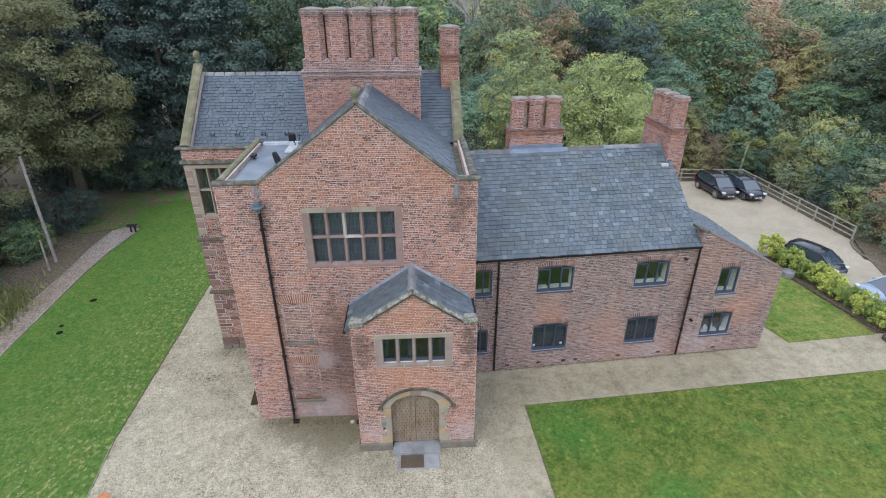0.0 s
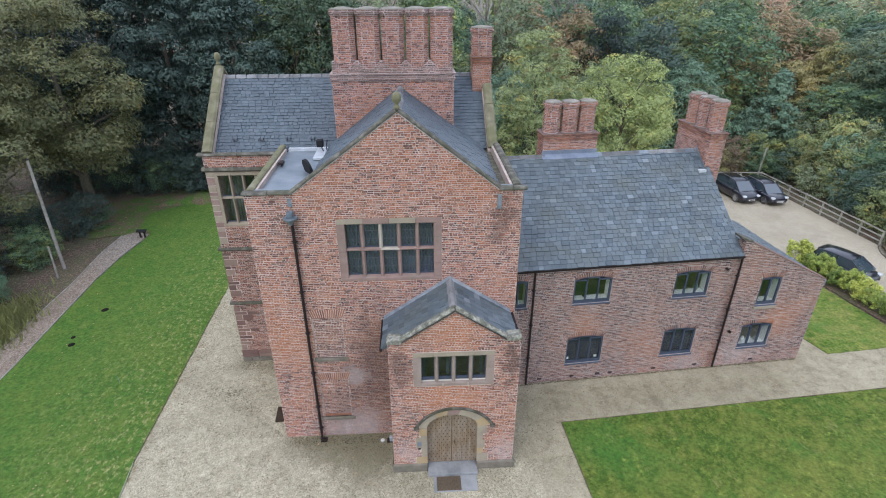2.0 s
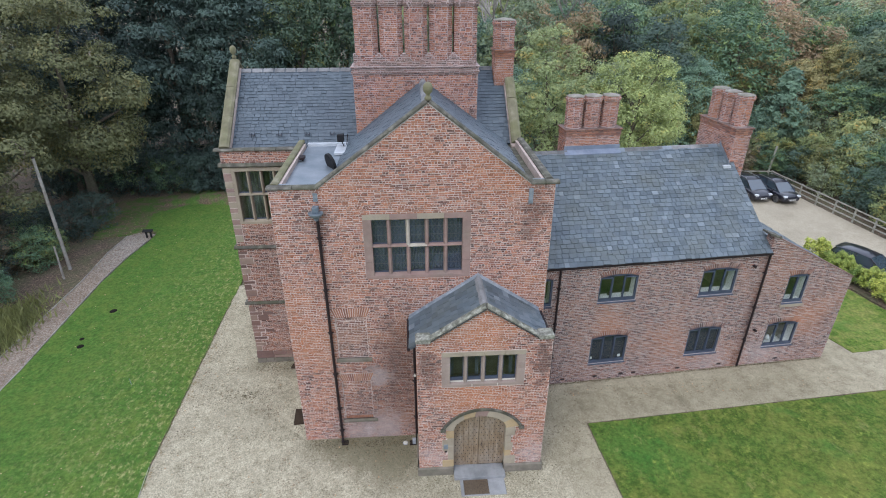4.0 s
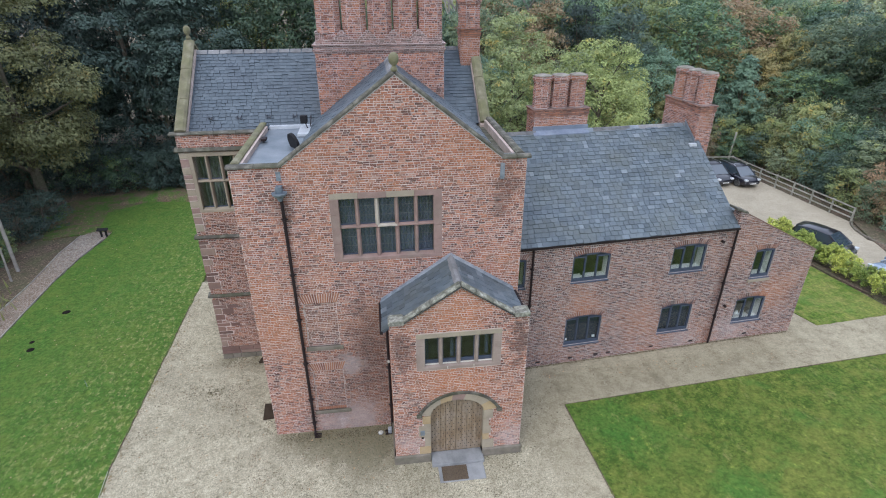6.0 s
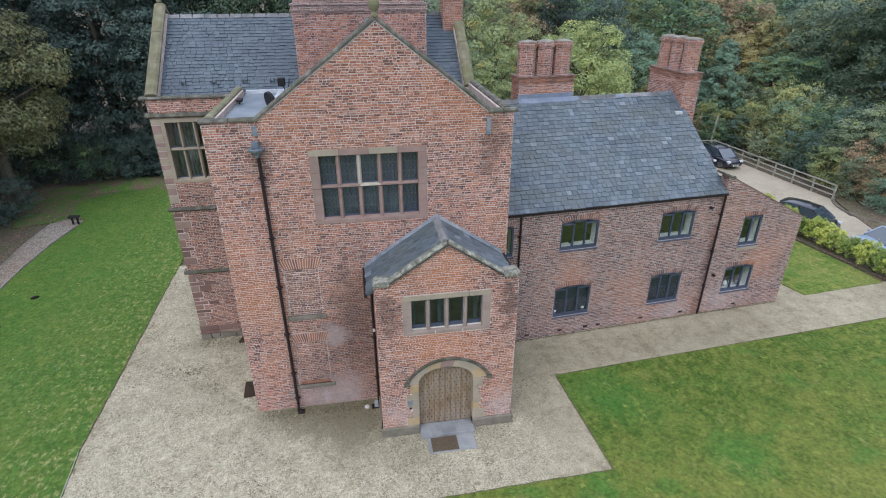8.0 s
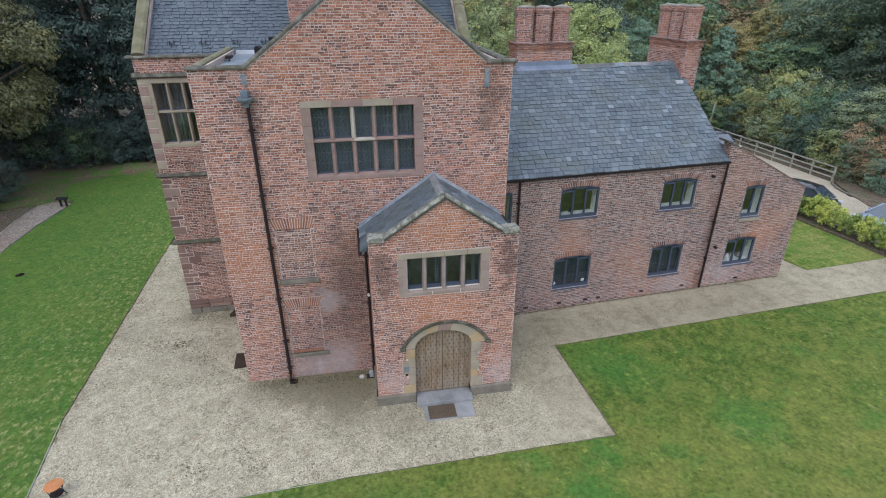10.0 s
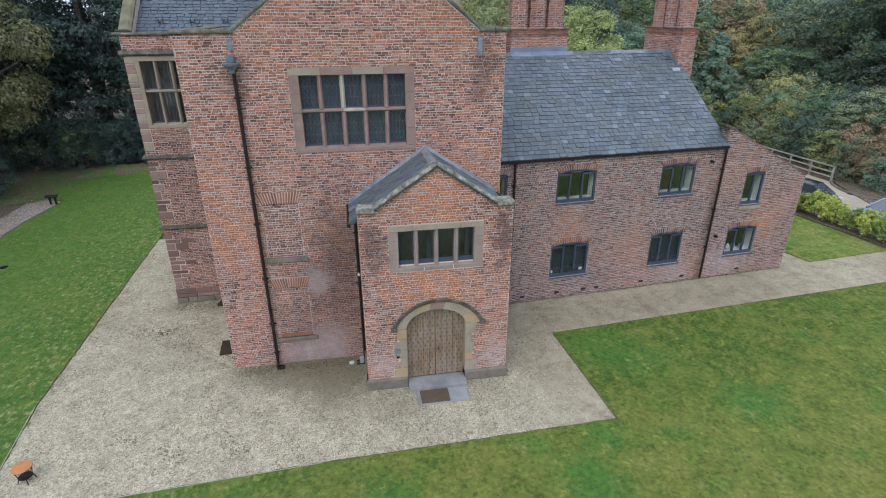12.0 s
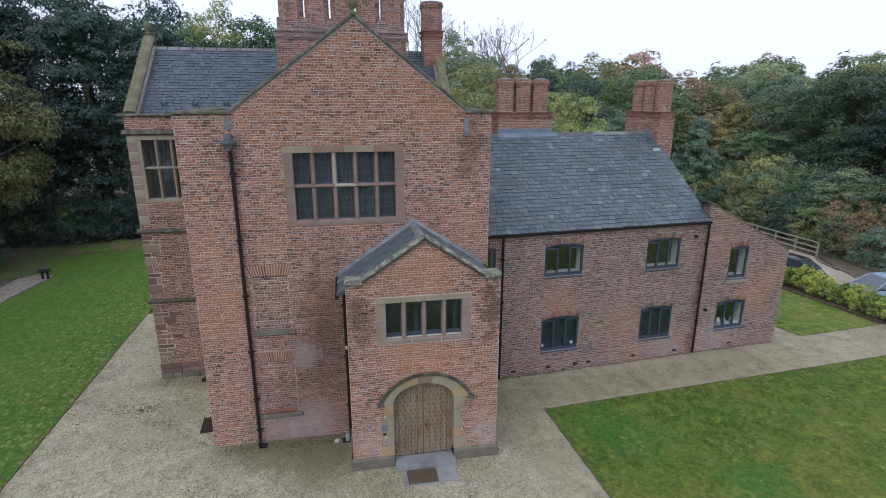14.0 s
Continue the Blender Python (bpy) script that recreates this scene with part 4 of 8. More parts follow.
def stone_window(m, rect, n, rows, jamb, head, sill, parent, mull=0.13, depth=0.22, stone=None, lead=True, frame=False, label=""):
    """A mullioned window: surround of single stones, mullions, transoms, panes and lead lattice."""
    a, b, c, d = rect
    stone = stone or m_stone_pink
    win = Shape(m).box(a, b, -0.26, 0.02, c, c + sill * 0.72).done("window", stone, parent, label, bevel=0.012)
    rng = random.Random(int(a * 100))
    z = c + sill * 0.72
    zz = [z + (d - head - z) * k / 4 for k in range(5)]
    for k in range(4):
        for u0, u1 in ((a, a + jamb), (b - jamb, b)):
            e = rng.uniform(-0.004, 0.01)
            Shape(m).box(u0, u1, -0.24, 0.014 + e, zz[k] + 0.002, zz[k + 1] - 0.002).done("jamb_stone", stone, win, bevel=0.01)
    k = 4
    for i in range(k):
        Shape(m).box(a + (b - a) * i / k + 0.002, a + (b - a) * (i + 1) / k - 0.002, -0.24, 0.016 + rng.uniform(-0.004, 0.006), d - head, d).done("lintel_stone", m_stone_buff if frame or i in (0, 2) else stone, win, bevel=0.01)
    u0, u1, z0, z1 = a + jamb, b - jamb, c + sill, d - head
    Shape(m).prism([(-0.24, c + sill * 0.72), (0.0, c + sill * 0.72), (-0.14, c + sill)], u0, u1, "x").done("sloped_sill", stone, win)
    pitch = (u1 - u0 + mull) / n
    hs = [z0] + rows + [z1]
    for i in range(1, n):
        x = u0 + i * pitch - mull
        prof = [(x, -0.2), (x, -0.1), (x + mull * 0.3, -0.02), (x + mull * 0.7, -0.02), (x + mull, -0.1), (x + mull, -0.2)]
        for j in range(len(hs) - 1):
            s = Shape(m)
            s.prism(prof, hs[j] + (0.05 if j else -0.03), hs[j + 1] - (0.05 if j < len(hs) - 2 else -0.02), "z")
            s.done("mullion", m_new_stone if (i == 2 and j == 1 and lead) else stone, win, bevel=0.006)
    for zt in rows:
        for i in range(n):
            x = u0 + i * pitch - (mull / 2 if i else 0)
            e = u0 + (i + 1) * pitch - mull / 2 if i < n - 1 else u1
            Shape(m).prism([(-0.2, zt - 0.05), (-0.1, zt - 0.05), (-0.025, zt - 0.02), (-0.025, zt + 0.02), (-0.1, zt + 0.05), (-0.2, zt + 0.05)], x + 0.001, e - 0.001, "x").done("transom", m_new_stone if (lead and i == 2) else stone, win)
    for i in range(n):
        for j in range(len(hs) - 1):
            pu0, pu1 = u0 + i * pitch, u0 + (i + 1) * pitch - mull
            pz0, pz1 = hs[j] + (0.05 if j else 0), hs[j + 1] - (0.05 if j < len(hs) - 2 else 0)
            t = 0.0
            if frame:
                t = 0.026
                fr = Shape(m)
                fr.box(pu0, pu0 + t, -0.19, -0.14, pz0, pz1).box(pu1 - t, pu1, -0.19, -0.14, pz0, pz1)
                fr.box(pu0 + t, pu1 - t, -0.19, -0.14, pz0, pz0 + 4.6 * t).box(pu0 + t, pu1 - t, -0.19, -0.14, pz1 - t, pz1)
                fr.done("casement", m_frame, win, "blue-grey painted casement")
                Shape(m).box(pu0 - 0.015, pu1 + 0.015, -0.14, -0.085, pz0 - 0.03, pz0 - 0.004).done("fillet", m_cream, win, "white mortar fillet")
                if 0 < i < 3:
                    uj = pu0 - mull / 2 if i == 1 else pu1 + mull / 2 - 0.3
                    Shape(m).box(uj + 0.2, uj + 0.218, 0.0, 0.023, c + 0.004, c + sill * 0.72 - 0.003).done("joint", m_cream, win, "white mortar joint")
            else:
                Shape(m).box(pu0, pu1, -0.185, -0.15, pz0 - 0.004, pz0 + 0.045).done("glazing_bar", m_frame, win)
            pane_box(m, pu0 + t, pu1 - t, pz0 + t, pz1 - t, -0.165, win, mat=m_glass_old)
            if lead:
                s = Shape(m)
                leaded(s, pu0, pu1, pz0 + 0.04, pz1, -0.164)
                for q in (0.33, 0.66):
                    zq = pz0 + (pz1 - pz0) * q
                    s.box(pu0, pu1, -0.165, -0.15, zq - 0.008, zq + 0.008)
                s.done("lead_lattice", m_came, win)
    return win


stone_window(F, BW, 5, [8.17], 0.26, 0.20, 0.17, house, label="five-light stone mullioned window with leaded panes")
for i in range(5):
    # drawn curtains close behind the leaded lights, in soft folds
    s, u0 = Shape(F), 3.0 + 0.575 * i
    fold = [(u0 + 0.575 * k / 12, -0.42 + 0.025 * (k % 2)) for k in range(13)]
    s.prism(fold + [(x, y - 0.012) for x, y in fold[::-1]], 7.1, 9.2, "z")
    s.done("curtain", m_blind, house, "grey-blue drawn curtain")

# gable copings, shoulders and finials
Y0 = -0.02
for x0 in (1.50, 8.06):
    foot, top = Vector((x0, Y0 + 0.10, SHZ + 0.01)), Vector((APEX[0], Y0 + 0.10, APEX[1] + 0.03))
    coping(house, foot, top, 0.25, 0.105, m_coping, n=6)
    # dressed lead over the back of the wall
    coping(house, foot + Vector((0, 0.28, 0.0)), top + Vector((0, 0.28, 0.0)), 0.36, 0.035, m_lead, name="lead_cover", n=3)
    # thin pale pointing where the wall meets the coping
    Shape().prism([(foot.x, foot.z), (top.x, top.z), (top.x, top.z - 0.045), (foot.x + math.copysign(0.05, APEX[0] - x0), foot.z)], 0.0, -0.012).done("pointing", m_pointing, house, "pale mortar pointing")
coping(house, (0.0, 0.09, SHZ), (1.56, 0.09, SHZ), 0.30, 0.10, m_coping, n=2)
coping(house, (8.0, 0.09, SHZ), (8.9, 0.09, SHZ), 0.30, 0.10, m_coping, n=2)
Shape().box(0.02, 1.75, 0.24, 0.47, SHZ - 0.02, SHZ + 0.02).done("lead_cover", m_lead, house)
Shape().box(7.85, 8.76, 0.24, 0.47, SHZ - 0.02, SHZ + 0.02).done("lead_cover", m_lead, house)
coping(house, (0.17, 0.3, 10.19), (0.17, 5.3, 10.19), 0.25, 0.08, m_mossy, n=5)
coping(house, (8.64, 0.3, 10.20), (8.64, 5.0, 10.20), 0.26, 0.09, m_coping, n=5)
for x, y, z, s in ((APEX[0], 0.09, APEX[1] + 0.08, 0.85), (-2.72, 8.15, 12.92, 0.8)):
    Shape().lathe([(0.11 * s, 0), (0.12 * s, 0.08), (0.07 * s, 0.13), (0.07 * s, 0.16), (0.15 * s, 0.24), (0.17 * s, 0.34), (0.14 * s, 0.44), (0.06 * s, 0.5)], (x, y, z), 14).done("ball_finial", m_mossy, house, "mossy stone ball finial", smooth=True)

# side walls of the main block
Shape().box(0.05, 0.37, 0.5, 5.0, 0, 10.19).done("side_wall", m_mortar, house)
Shape().box(8.43, 8.77, 0.5, 4.9, 0, 10.20).done("side_wall", m_mortar, house)
SL = face_frame((0.05, 5.0, 0), (0, -1), (-1, 0))
SR = face_frame((8.77, 0.0, 0), (0, 1), (1, 0))
bricks("brickwork", SR, 5.6, 10.2, lambda z: (0, 4.9), none, m_brick, house, 3)
bricks("brickwork", SL, 0.0, 10.19, lambda z: (0.1, 5.0), none, m_brick, house, 4)

# roof of the main block
RZ = 12.42


def gable_roof(name, ridge_a, ridge_b, eave_l, eave_r, mat, seed, piece=None, exposure=0.21, wide=0.27):
    """Two slopes of lapped slates on boarding, with ridge tiles."""
    A, Bv = Vector(ridge_a), Vector(ridge_b)
    along = (Bv - A)
    for k, e in enumerate((eave_l, eave_r)):
        ea = Vector((e[0], e[1], e[2]))
        up = A - ea
        up = up - along.normalized() * up.dot(along.normalized())
        m = slope_frame(ea, along, up)
        L, Wd = up.length, along.length
        rng = random.Random(seed + k)
        Shape(m).add([(0, -0.012, 0), (Wd, -0.012, 0), (Wd, -0.012, L), (0, -0.012, L), (0, -0.07, 0), (Wd, -0.07, 0), (Wd, -0.07, L), (0, -0.07, L)],
                     [(0, 1, 2, 3), (7, 6, 5, 4), (0, 4, 5, 1), (1, 5, 6, 2), (2, 6, 7, 3), (3, 7, 4, 0)]).done("roof_boarding", m_slate_blue, house)
        v, f = slates(m, Wd, L, lambda w: (0, Wd), rng, exposure, wide)
        if piece:
            pieces("slate", v, f, (8, 5), piece, house)
        else:
            raw(name, v, f, mat, house, kind="stuff")
    n = max(1, round(along.length / 0.45))
    for i in range(n):
        p, q = A + along * (i / n), A + along * ((i + 1) / n - 0.004)
        s = Shape()
        d = along.normalized()
        side = d.cross(Vector((0, 0, 1))).normalized()
        prof = [(-0.15, -0.09), (-0.05, 0.035), (0.05, 0.035), (0.15, -0.09), (0.13, -0.1), (0.0, 0.0), (-0.13, -0.1)]
        pts = [e + side * x + Vector((0, 0, z)) for e in (p, q) for x, z in prof]
        s.add(pts, [tuple(range(7)), tuple(range(7, 14))[::-1]] + [(j, (j + 1) % 7, 7 + (j + 1) % 7, 7 + j) for j in range(7)])
        s.done("ridge_tile", m_ridge, house)


gable_roof("slate_roof", (APEX[0], 0.45, RZ), (APEX[0], 5.6, RZ), (1.75, 0.45, 9.98), (8.15, 0.45, 9.98), m_slate_blue, 10, exposure=0.18, wide=0.25)
# lead gutters behind the parapets
Shape().box(0.37, 1.95, 0.45, 5.3, 9.86, 10.03).done("lead_roof", m_lead, house, "flat grey lead roof")
Shape().box(7.9, 8.42, 0.45, 5.2, 9.80, 9.93).done("lead_gutter", m_coping, house, "mossy lead gutter")
Shape().box(0.4, 2.1, 5.18, 5.36, 10.03, 10.14).done("flashing", m_lead_bright, house, "bright lead flashing")
Shape().box(1.55, 2.0, 3.9, 5.1, 10.04, 10.15).done("flashing", m_lead_bright, house, bevel=0.02)

# rear range with its bay
RB_RIDGE, RX0, RX1 = (8.15, 12.48), -2.97, 8.7
BAYW = (0.30, 2.99, 6.96, 9.34)
us, zs = lines([BAYW], 0, 3.02, 0, 10.0)
wall_slab(B, us, zs, in_rects([BAYW]), 0.5, "wall", m_mortar, house)
STRINGS = [(9.36, 9.52), (5.86, 6.0), (3.16, 3.3)]


def bay_span(z):
    return (0.0 if z > 9.5 else 0.0, 3.02)


quoins, qv, qf = random.Random(77), [], []
qz, k = 0.62, 0
quoin_edge = []
while qz < 9.3:
    h = quoins.uniform(0.15, 0.34)
    w = (quoins.uniform(0.34, 0.55) if k % 2 else quoins.uniform(0.18, 0.30)) if qz < 5.8 else 0.31
    if not any(a - h < qz < b for a, b in STRINGS):
        Shape(B).box(-0.02 if qz < 5.9 else 0.0, w, -0.3, 0.022 + quoins.uniform(-0.006, 0.008), qz + 0.02, qz + h - 0.016).done("quoin_stone", m_quoin if qz < 5.8 else (m_stone_buff, m_stone_pink)[k % 2], house, bevel=0.012)
        quoin_edge.append((qz, qz + h, w + 0.022))
        if quoins.random() < 0.3 and qz < 5.5 and qz > 1.0:
            Shape(B).box(w + 0.05, w + 0.05 + quoins.uniform(0.3, 0.6), 0.0, 0.016, qz + 0.01, qz + h - 0.01).done("block_stone", m_quoin, house)
    qz += h
    k += 1


def bay_holes(z):
    out = [(0, w) for a, b, w in quoin_edge if a < z < b] + [(BAYW[0], BAYW[1])] * (BAYW[2] < z < BAYW[3])
    if z < 0.62:
        out.append((0, 3.1))
    return out + ([(0, 3.1)] if any(a < z < b for a, b in STRINGS) else [])


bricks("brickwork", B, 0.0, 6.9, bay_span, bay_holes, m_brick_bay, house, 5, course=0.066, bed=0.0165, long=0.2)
bricks("brickwork", B, 6.9, 10.0, bay_span, bay_holes, m_brick, house, 55)
rng = random.Random(8)
for z0, z1 in ((0.0, 0.24), (0.24, 0.40), (0.40, 0.62)):
    u = -0.06
    while u < 3.0:
        w = rng.uniform(0.3, 0.85)
        Shape(B).box(u + 0.008, min(u + w, 3.0) - 0.008, -0.2, (0.075 if z0 == 0 else 0.045) + rng.uniform(-0.012, 0.012), z0 + rng.uniform(0.004, 0.014), z1 - rng.uniform(0.004, 0.016)).done("plinth_stone", m_plinth if z0 == 0 else m_quoin, house, bevel=0.018)
        u += w
Shape(B).box(1.78, 2.05, -0.05, 0.068, 0.27, 0.42).done("air_grille", m_iron, house)
for a, b in STRINGS:
    Shape(B).prism([(-0.2, a), (0.07, a), (0.11, a + 0.05), (0.02, b), (-0.2, b)], -0.12, 3.02, "x").done("string_course", m_coping, house, "weathered stone string course", bevel=0.008)
fold = [(0.5 + 2.45 * k / 40, -0.6 + 0.04 * (k % 2)) for k in range(41) if not 13 < k < 17]
for part_fold in (fold[:14], fold[14:]):
    Shape(B).prism(part_fold + [(x, y - 0.012) for x, y in part_fold[::-1]], 7.0, 9.3, "z").done("curtain", m_curtain, house, "dull brown curtain")
stone_window(B, BAYW, 5, [8.2], 0.14, 0.16, 0.16, house, mull=0.11, stone=m_stone_buff, lead=False)
coping(house, (-3.1, 4.98, 9.99), (0.02, 4.98, 9.99), 0.34, 0.09, m_coping, n=4)
for x0, x1 in ((-2.9, -2.5), (8.3, 8.72)):
    Shape().prism([(4.905, 0), (11.4, 0), (11.4, 10), (8.15, 12.55), (4.905, 10)], x0, x1, "x").done("gable", m_mortar, house)
Shape().box(-2.5, 8.3, 10.95, 11.4, 0, 10.0).done("wall", m_mortar, house)
gable_roof("slate_roof", (-2.5, 8.15, RB_RIDGE[1]), (8.3, 8.15, RB_RIDGE[1]), (-2.5, 5.25, 10.0), (-2.5, 11.3, 10.0), m_slate_blue, 20, exposure=0.16, wide=0.22)
for x, yt, n in ((-2.70, 8.15, 3), (8.50, 7.35, 3)):
    coping(house, (x, 4.98, 10.06), (x, yt, 10.06 + (yt - 4.98) * 0.87), 0.40, 0.14, m_mossy, n=n)
coping(house, (-2.70, 11.3, 10.06), (-2.70, 8.15, 12.8), 0.30, 0.12, m_mossy, n=3)
# snow guards low on the slope
for x in (-1.75, -0.72, 0.35, 1.3):
    Shape().box(x - 0.065, x + 0.065, 5.62, 5.70, 10.36, 10.41).box(x - 0.075, x - 0.06, 5.56, 5.76, 10.34, 10.46).box(x + 0.06, x + 0.075, 5.56, 5.76, 10.34, 10.46).done("roof_bracket", m_came, house)

# chimneys: stack, weathered ledge, shafts and caps
def octagon(cx, cy, r, turn=0.0):
    return [(cx + r * math.cos(math.pi / 8 + turn + k * math.pi / 4), cy + r * math.sin(math.pi / 8 + turn + k * math.pi / 4)) for k in range(8)]


def chamfered(cx, cy, r, c=0.19):
    return [(cx + x, cy + y) for x, y in ((-r + c, -r), (r - c, -r), (r, -r + c), (r, r - c), (r - c, r), (-r + c, r), (-r, r - c), (-r, -r + c))]


def brick_sides(poly, z0, z1, mat, parent, seed, skip=None, **kw):
    v, f = [], []
    rng = random.Random(seed)
    cx, cy = sum(p[0] for p in poly) / len(poly), sum(p[1] for p in poly) / len(poly)
    for i in range(len(poly)):
        a, b = Vector(poly[i]), Vector(poly[(i + 1) % len(poly)])
        L = (b - a).length
        d = (b - a) / L
        out = Vector((d.y, -d.x))
        if out.dot((a + b) / 2 - Vector((cx, cy))) < 0:
            out = -out
        vv, ff = brick_boxes(face_frame((a.x, a.y, 0), d, out), z0, z1, lambda z: (0, L), none, rng, **kw)
        k = len(v)
        v += vv
        f += [tuple(x + k for x in g) for g in ff]
    return v, f


def chimney(cs, base_poly, z0, z1, z2, z3, r, shape, mat, seed, label, mortar, ledge=None, out=0.5):
    ch = Shape().prism(base_poly, z0, z1, "z").done("chimney", mortar, house, label)
    v, f = brick_sides(base_poly, max(z0, z1 - 3.2), z1, mat, ch, seed)
    raw("brickwork", v, f, mat, ch, kind="stuff")
    cx, cy = sum(p[0] for p in base_poly) / len(base_poly), sum(p[1] for p in base_poly) / len(base_poly)
    grow = lambda e: [(x + math.copysign(e, x - cx), y + math.copysign(e, y - cy)) for x, y in base_poly]
    led = Shape()
    steps = [(0.03 * out, z1, 0.07), (0.06 * out, z1 + 0.07, 0.07), (0.03 * out, z1 + 0.14, 0.06), (-0.03, z1 + 0.20, 0.06), (-0.07, z1 + 0.26, 0.05)]
    for e, z, h in steps:
        led.prism(grow(e), z, z + h - 0.006, "z")
    led.done("ledge", mortar if ledge else m_soot, ch)
    lv, lf = [], []
    for i, (e, z, h) in enumerate(steps):
        vv, ff = brick_sides(grow(e), z, z + h - 0.008, mat, ch, seed + 50 + i, course=h)
        k = len(lv)
        lv += vv
        lf += [tuple(x + k for x in g) for g in ff]
    raw("ledge_bricks", lv, lf, ledge or mat, ch, kind="stuff")
    for i, (x, y) in enumerate(cs):
        poly = shape(x, y, r)
        sh = Shape().prism(poly, z2 - 0.05, z3 - 0.1, "z").done("shaft", mortar, ch)
        v, f = brick_sides(poly, z2, z3 - 0.22, mat, sh, seed + 7 * i, long=0.2)
        cv, cf = [], []
        for e, za, zb in ((0.035, z3 - 0.22, z3 - 0.15), (0.06, z3 - 0.15, z3 - 0.08), (0.03, z3 - 0.08, z3 - 0.02)):
            vv, ff = brick_sides(shape(x, y, r + e), za, zb, mat, sh, seed + 90 + i, course=0.07, proud=0.01)
            k = len(cv)
            cv += vv
            cf += [tuple(q + k for q in g) for g in ff]
            Shape().prism(shape(x, y, r + e), za, zb, "z").done("cap_course", mortar, sh)
        raw("brickwork", v, f, mat, sh, kind="stuff")
        raw("cap_bricks", cv, cf, ledge or mat, sh, kind="stuff")
        Shape().prism(shape(x, y, r + 0.02), z3 - 0.02, z3 + 0.012, "z").lathe([(r * 0.9, 0), (r * 0.6, 0.04), (r * 0.3, 0.06), (r * 0.12, 0.065)], (x, y, z3 + 0.01), 12).done("cap", m_cap, sh, "weathered mortar cap")
    return ch


def rect(x0, x1, y0, y1):
    return [(x0, y0), (x1, y0), (x1, y1), (x0, y1)]


big = chimney([(2.84 + 0.915 * i, 5.97) for i in range(5)], rect(2.3, 6.95, 5.42, 6.5), 9.8, 12.62, 12.95, 15.15, 0.418, chamfered, m_brick, 100,
              "great chimney stack of five joined brick shafts", m_mortar_stack, m_soot, 1.0)
foot = rect(2.36, 6.89, 5.46, 6.44)
Shape().prism(foot, 12.9, 13.10, "z").done("shaft_foot", m_mortar_stack, big)
fv, ff = brick_sides(foot, 12.92, 13.10, m_soot, big, 480, course=0.07, bed=0.018)
raw("foot_bricks", fv, ff, m_soot, big, kind="stuff")
for i in range(6):
    # sloped brick haunches between the feet of the shafts
    x = 2.38 + 0.915 * i
    wide = lambda z, x=x: (max(2.36, x - 0.33 + 1.15 * (z - 13.10)), min(6.89, x + 0.33 - 1.15 * (z - 13.10)))
    steps = [13.10 + 0.065 * k for k in range(5)]
    left = [(wide(z + 0.03)[0], q) for z in steps[:-1] for q in (z, z + 0.065)]
    right = [(wide(z + 0.03)[1], q) for z in steps[:-1] for q in (z, z + 0.065)]
    Shape().prism(right + left[::-1], 5.48, 5.78).done("haunch", m_mortar_stack, big)
    hv, hf = brick_boxes(face_frame((0, 5.48, 0), (1, 0), (0, -1)), 13.10, 13.36, wide, none, random.Random(500 + i), course=0.065, bed=0.016, wander=0.0)
    raw("haunch_bricks", hv, hf, m_soot, big, kind="stuff")
octo = lambda x, y, r: octagon(x, y, r)
chimney([(8.28, 7.82)], rect(7.90, 8.67, 7.40, 8.24), 10.4, 12.95, 13.25, 14.35, 0.445, octo, m_brick, 200, "single square brick chimney with a pale cap", m_mortar_stack)
base2 = [tuple(wing(s, d)[:2]) for s, d in ((2.75, 4.35), (5.2, 4.35), (5.2, 5.25), (2.75, 5.25))]
chimney([tuple(wing(3.17 + 0.80 * i, 4.8)[:2]) for i in range(3)], base2, 8.2, 9.75, 10.08, 11.38, 0.362, lambda x, y, r: octagon(x, y, r, WA), m_brick, 300, "brick chimney stack of three octagonal shafts", m_mortar_stack)
base3 = [tuple(wing(s, d)[:2]) for s, d in ((10.08, 3.5), (10.82, 3.5), (10.82, 6.15), (10.08, 6.15))]
chimney([tuple(wing(10.47, 3.95 + 0.86 * i)[:2]) for i in range(3)], base3, 5.2, 9.75, 10.08, 11.38, 0.355, lambda x, y, r: octagon(x, y, r, WA), m_brick, 400, "gable-end brick chimney stack of three shafts", m_mortar_stack)
Shape(Matrix.Translation(WO) @ Matrix.Rotation(WA, 4, "Z")).prism([(4.12, 9.018), (4.325, 9.17), (4.325, 9.34), (4.345, 9.34), (4.345, 9.14), (4.12, 8.98)], 2.7, 5.25, "x").done("flashing", m_lead_blue, house, "blue-grey lead flashing")

# the wing
WZ, RD, RZW = 5.86, 4.33, 9.12
WINS = {"a": (0.0, 1.15, 4.05, 5.36), "b": (3.1, 4.73, 4.05, 5.33), "c": (7.52, 9.1, 3.97, 5.27), "d": (0.0, 1.06, 1.05, 2.32), "e": (3.1, 4.74, 0.92, 2.38), "f": (7.54, 9.07, 0.91, 2.36),
        "g": (11.58, 12.55, 3.25, 4.66), "h": (11.29, 12.8, 0.95, 2.27)}
wrects = [(a + (0.35 if a == 0 else 0), b, c, d) for a, b, c, d in WINS.values()]
us, zs = lines(wrects, 0.1, WW, 0, WZ)


def ext_top(u):
    return 6.42 - (u - 10.55) * (6.42 - 4.32) / (14.65 - 10.55)


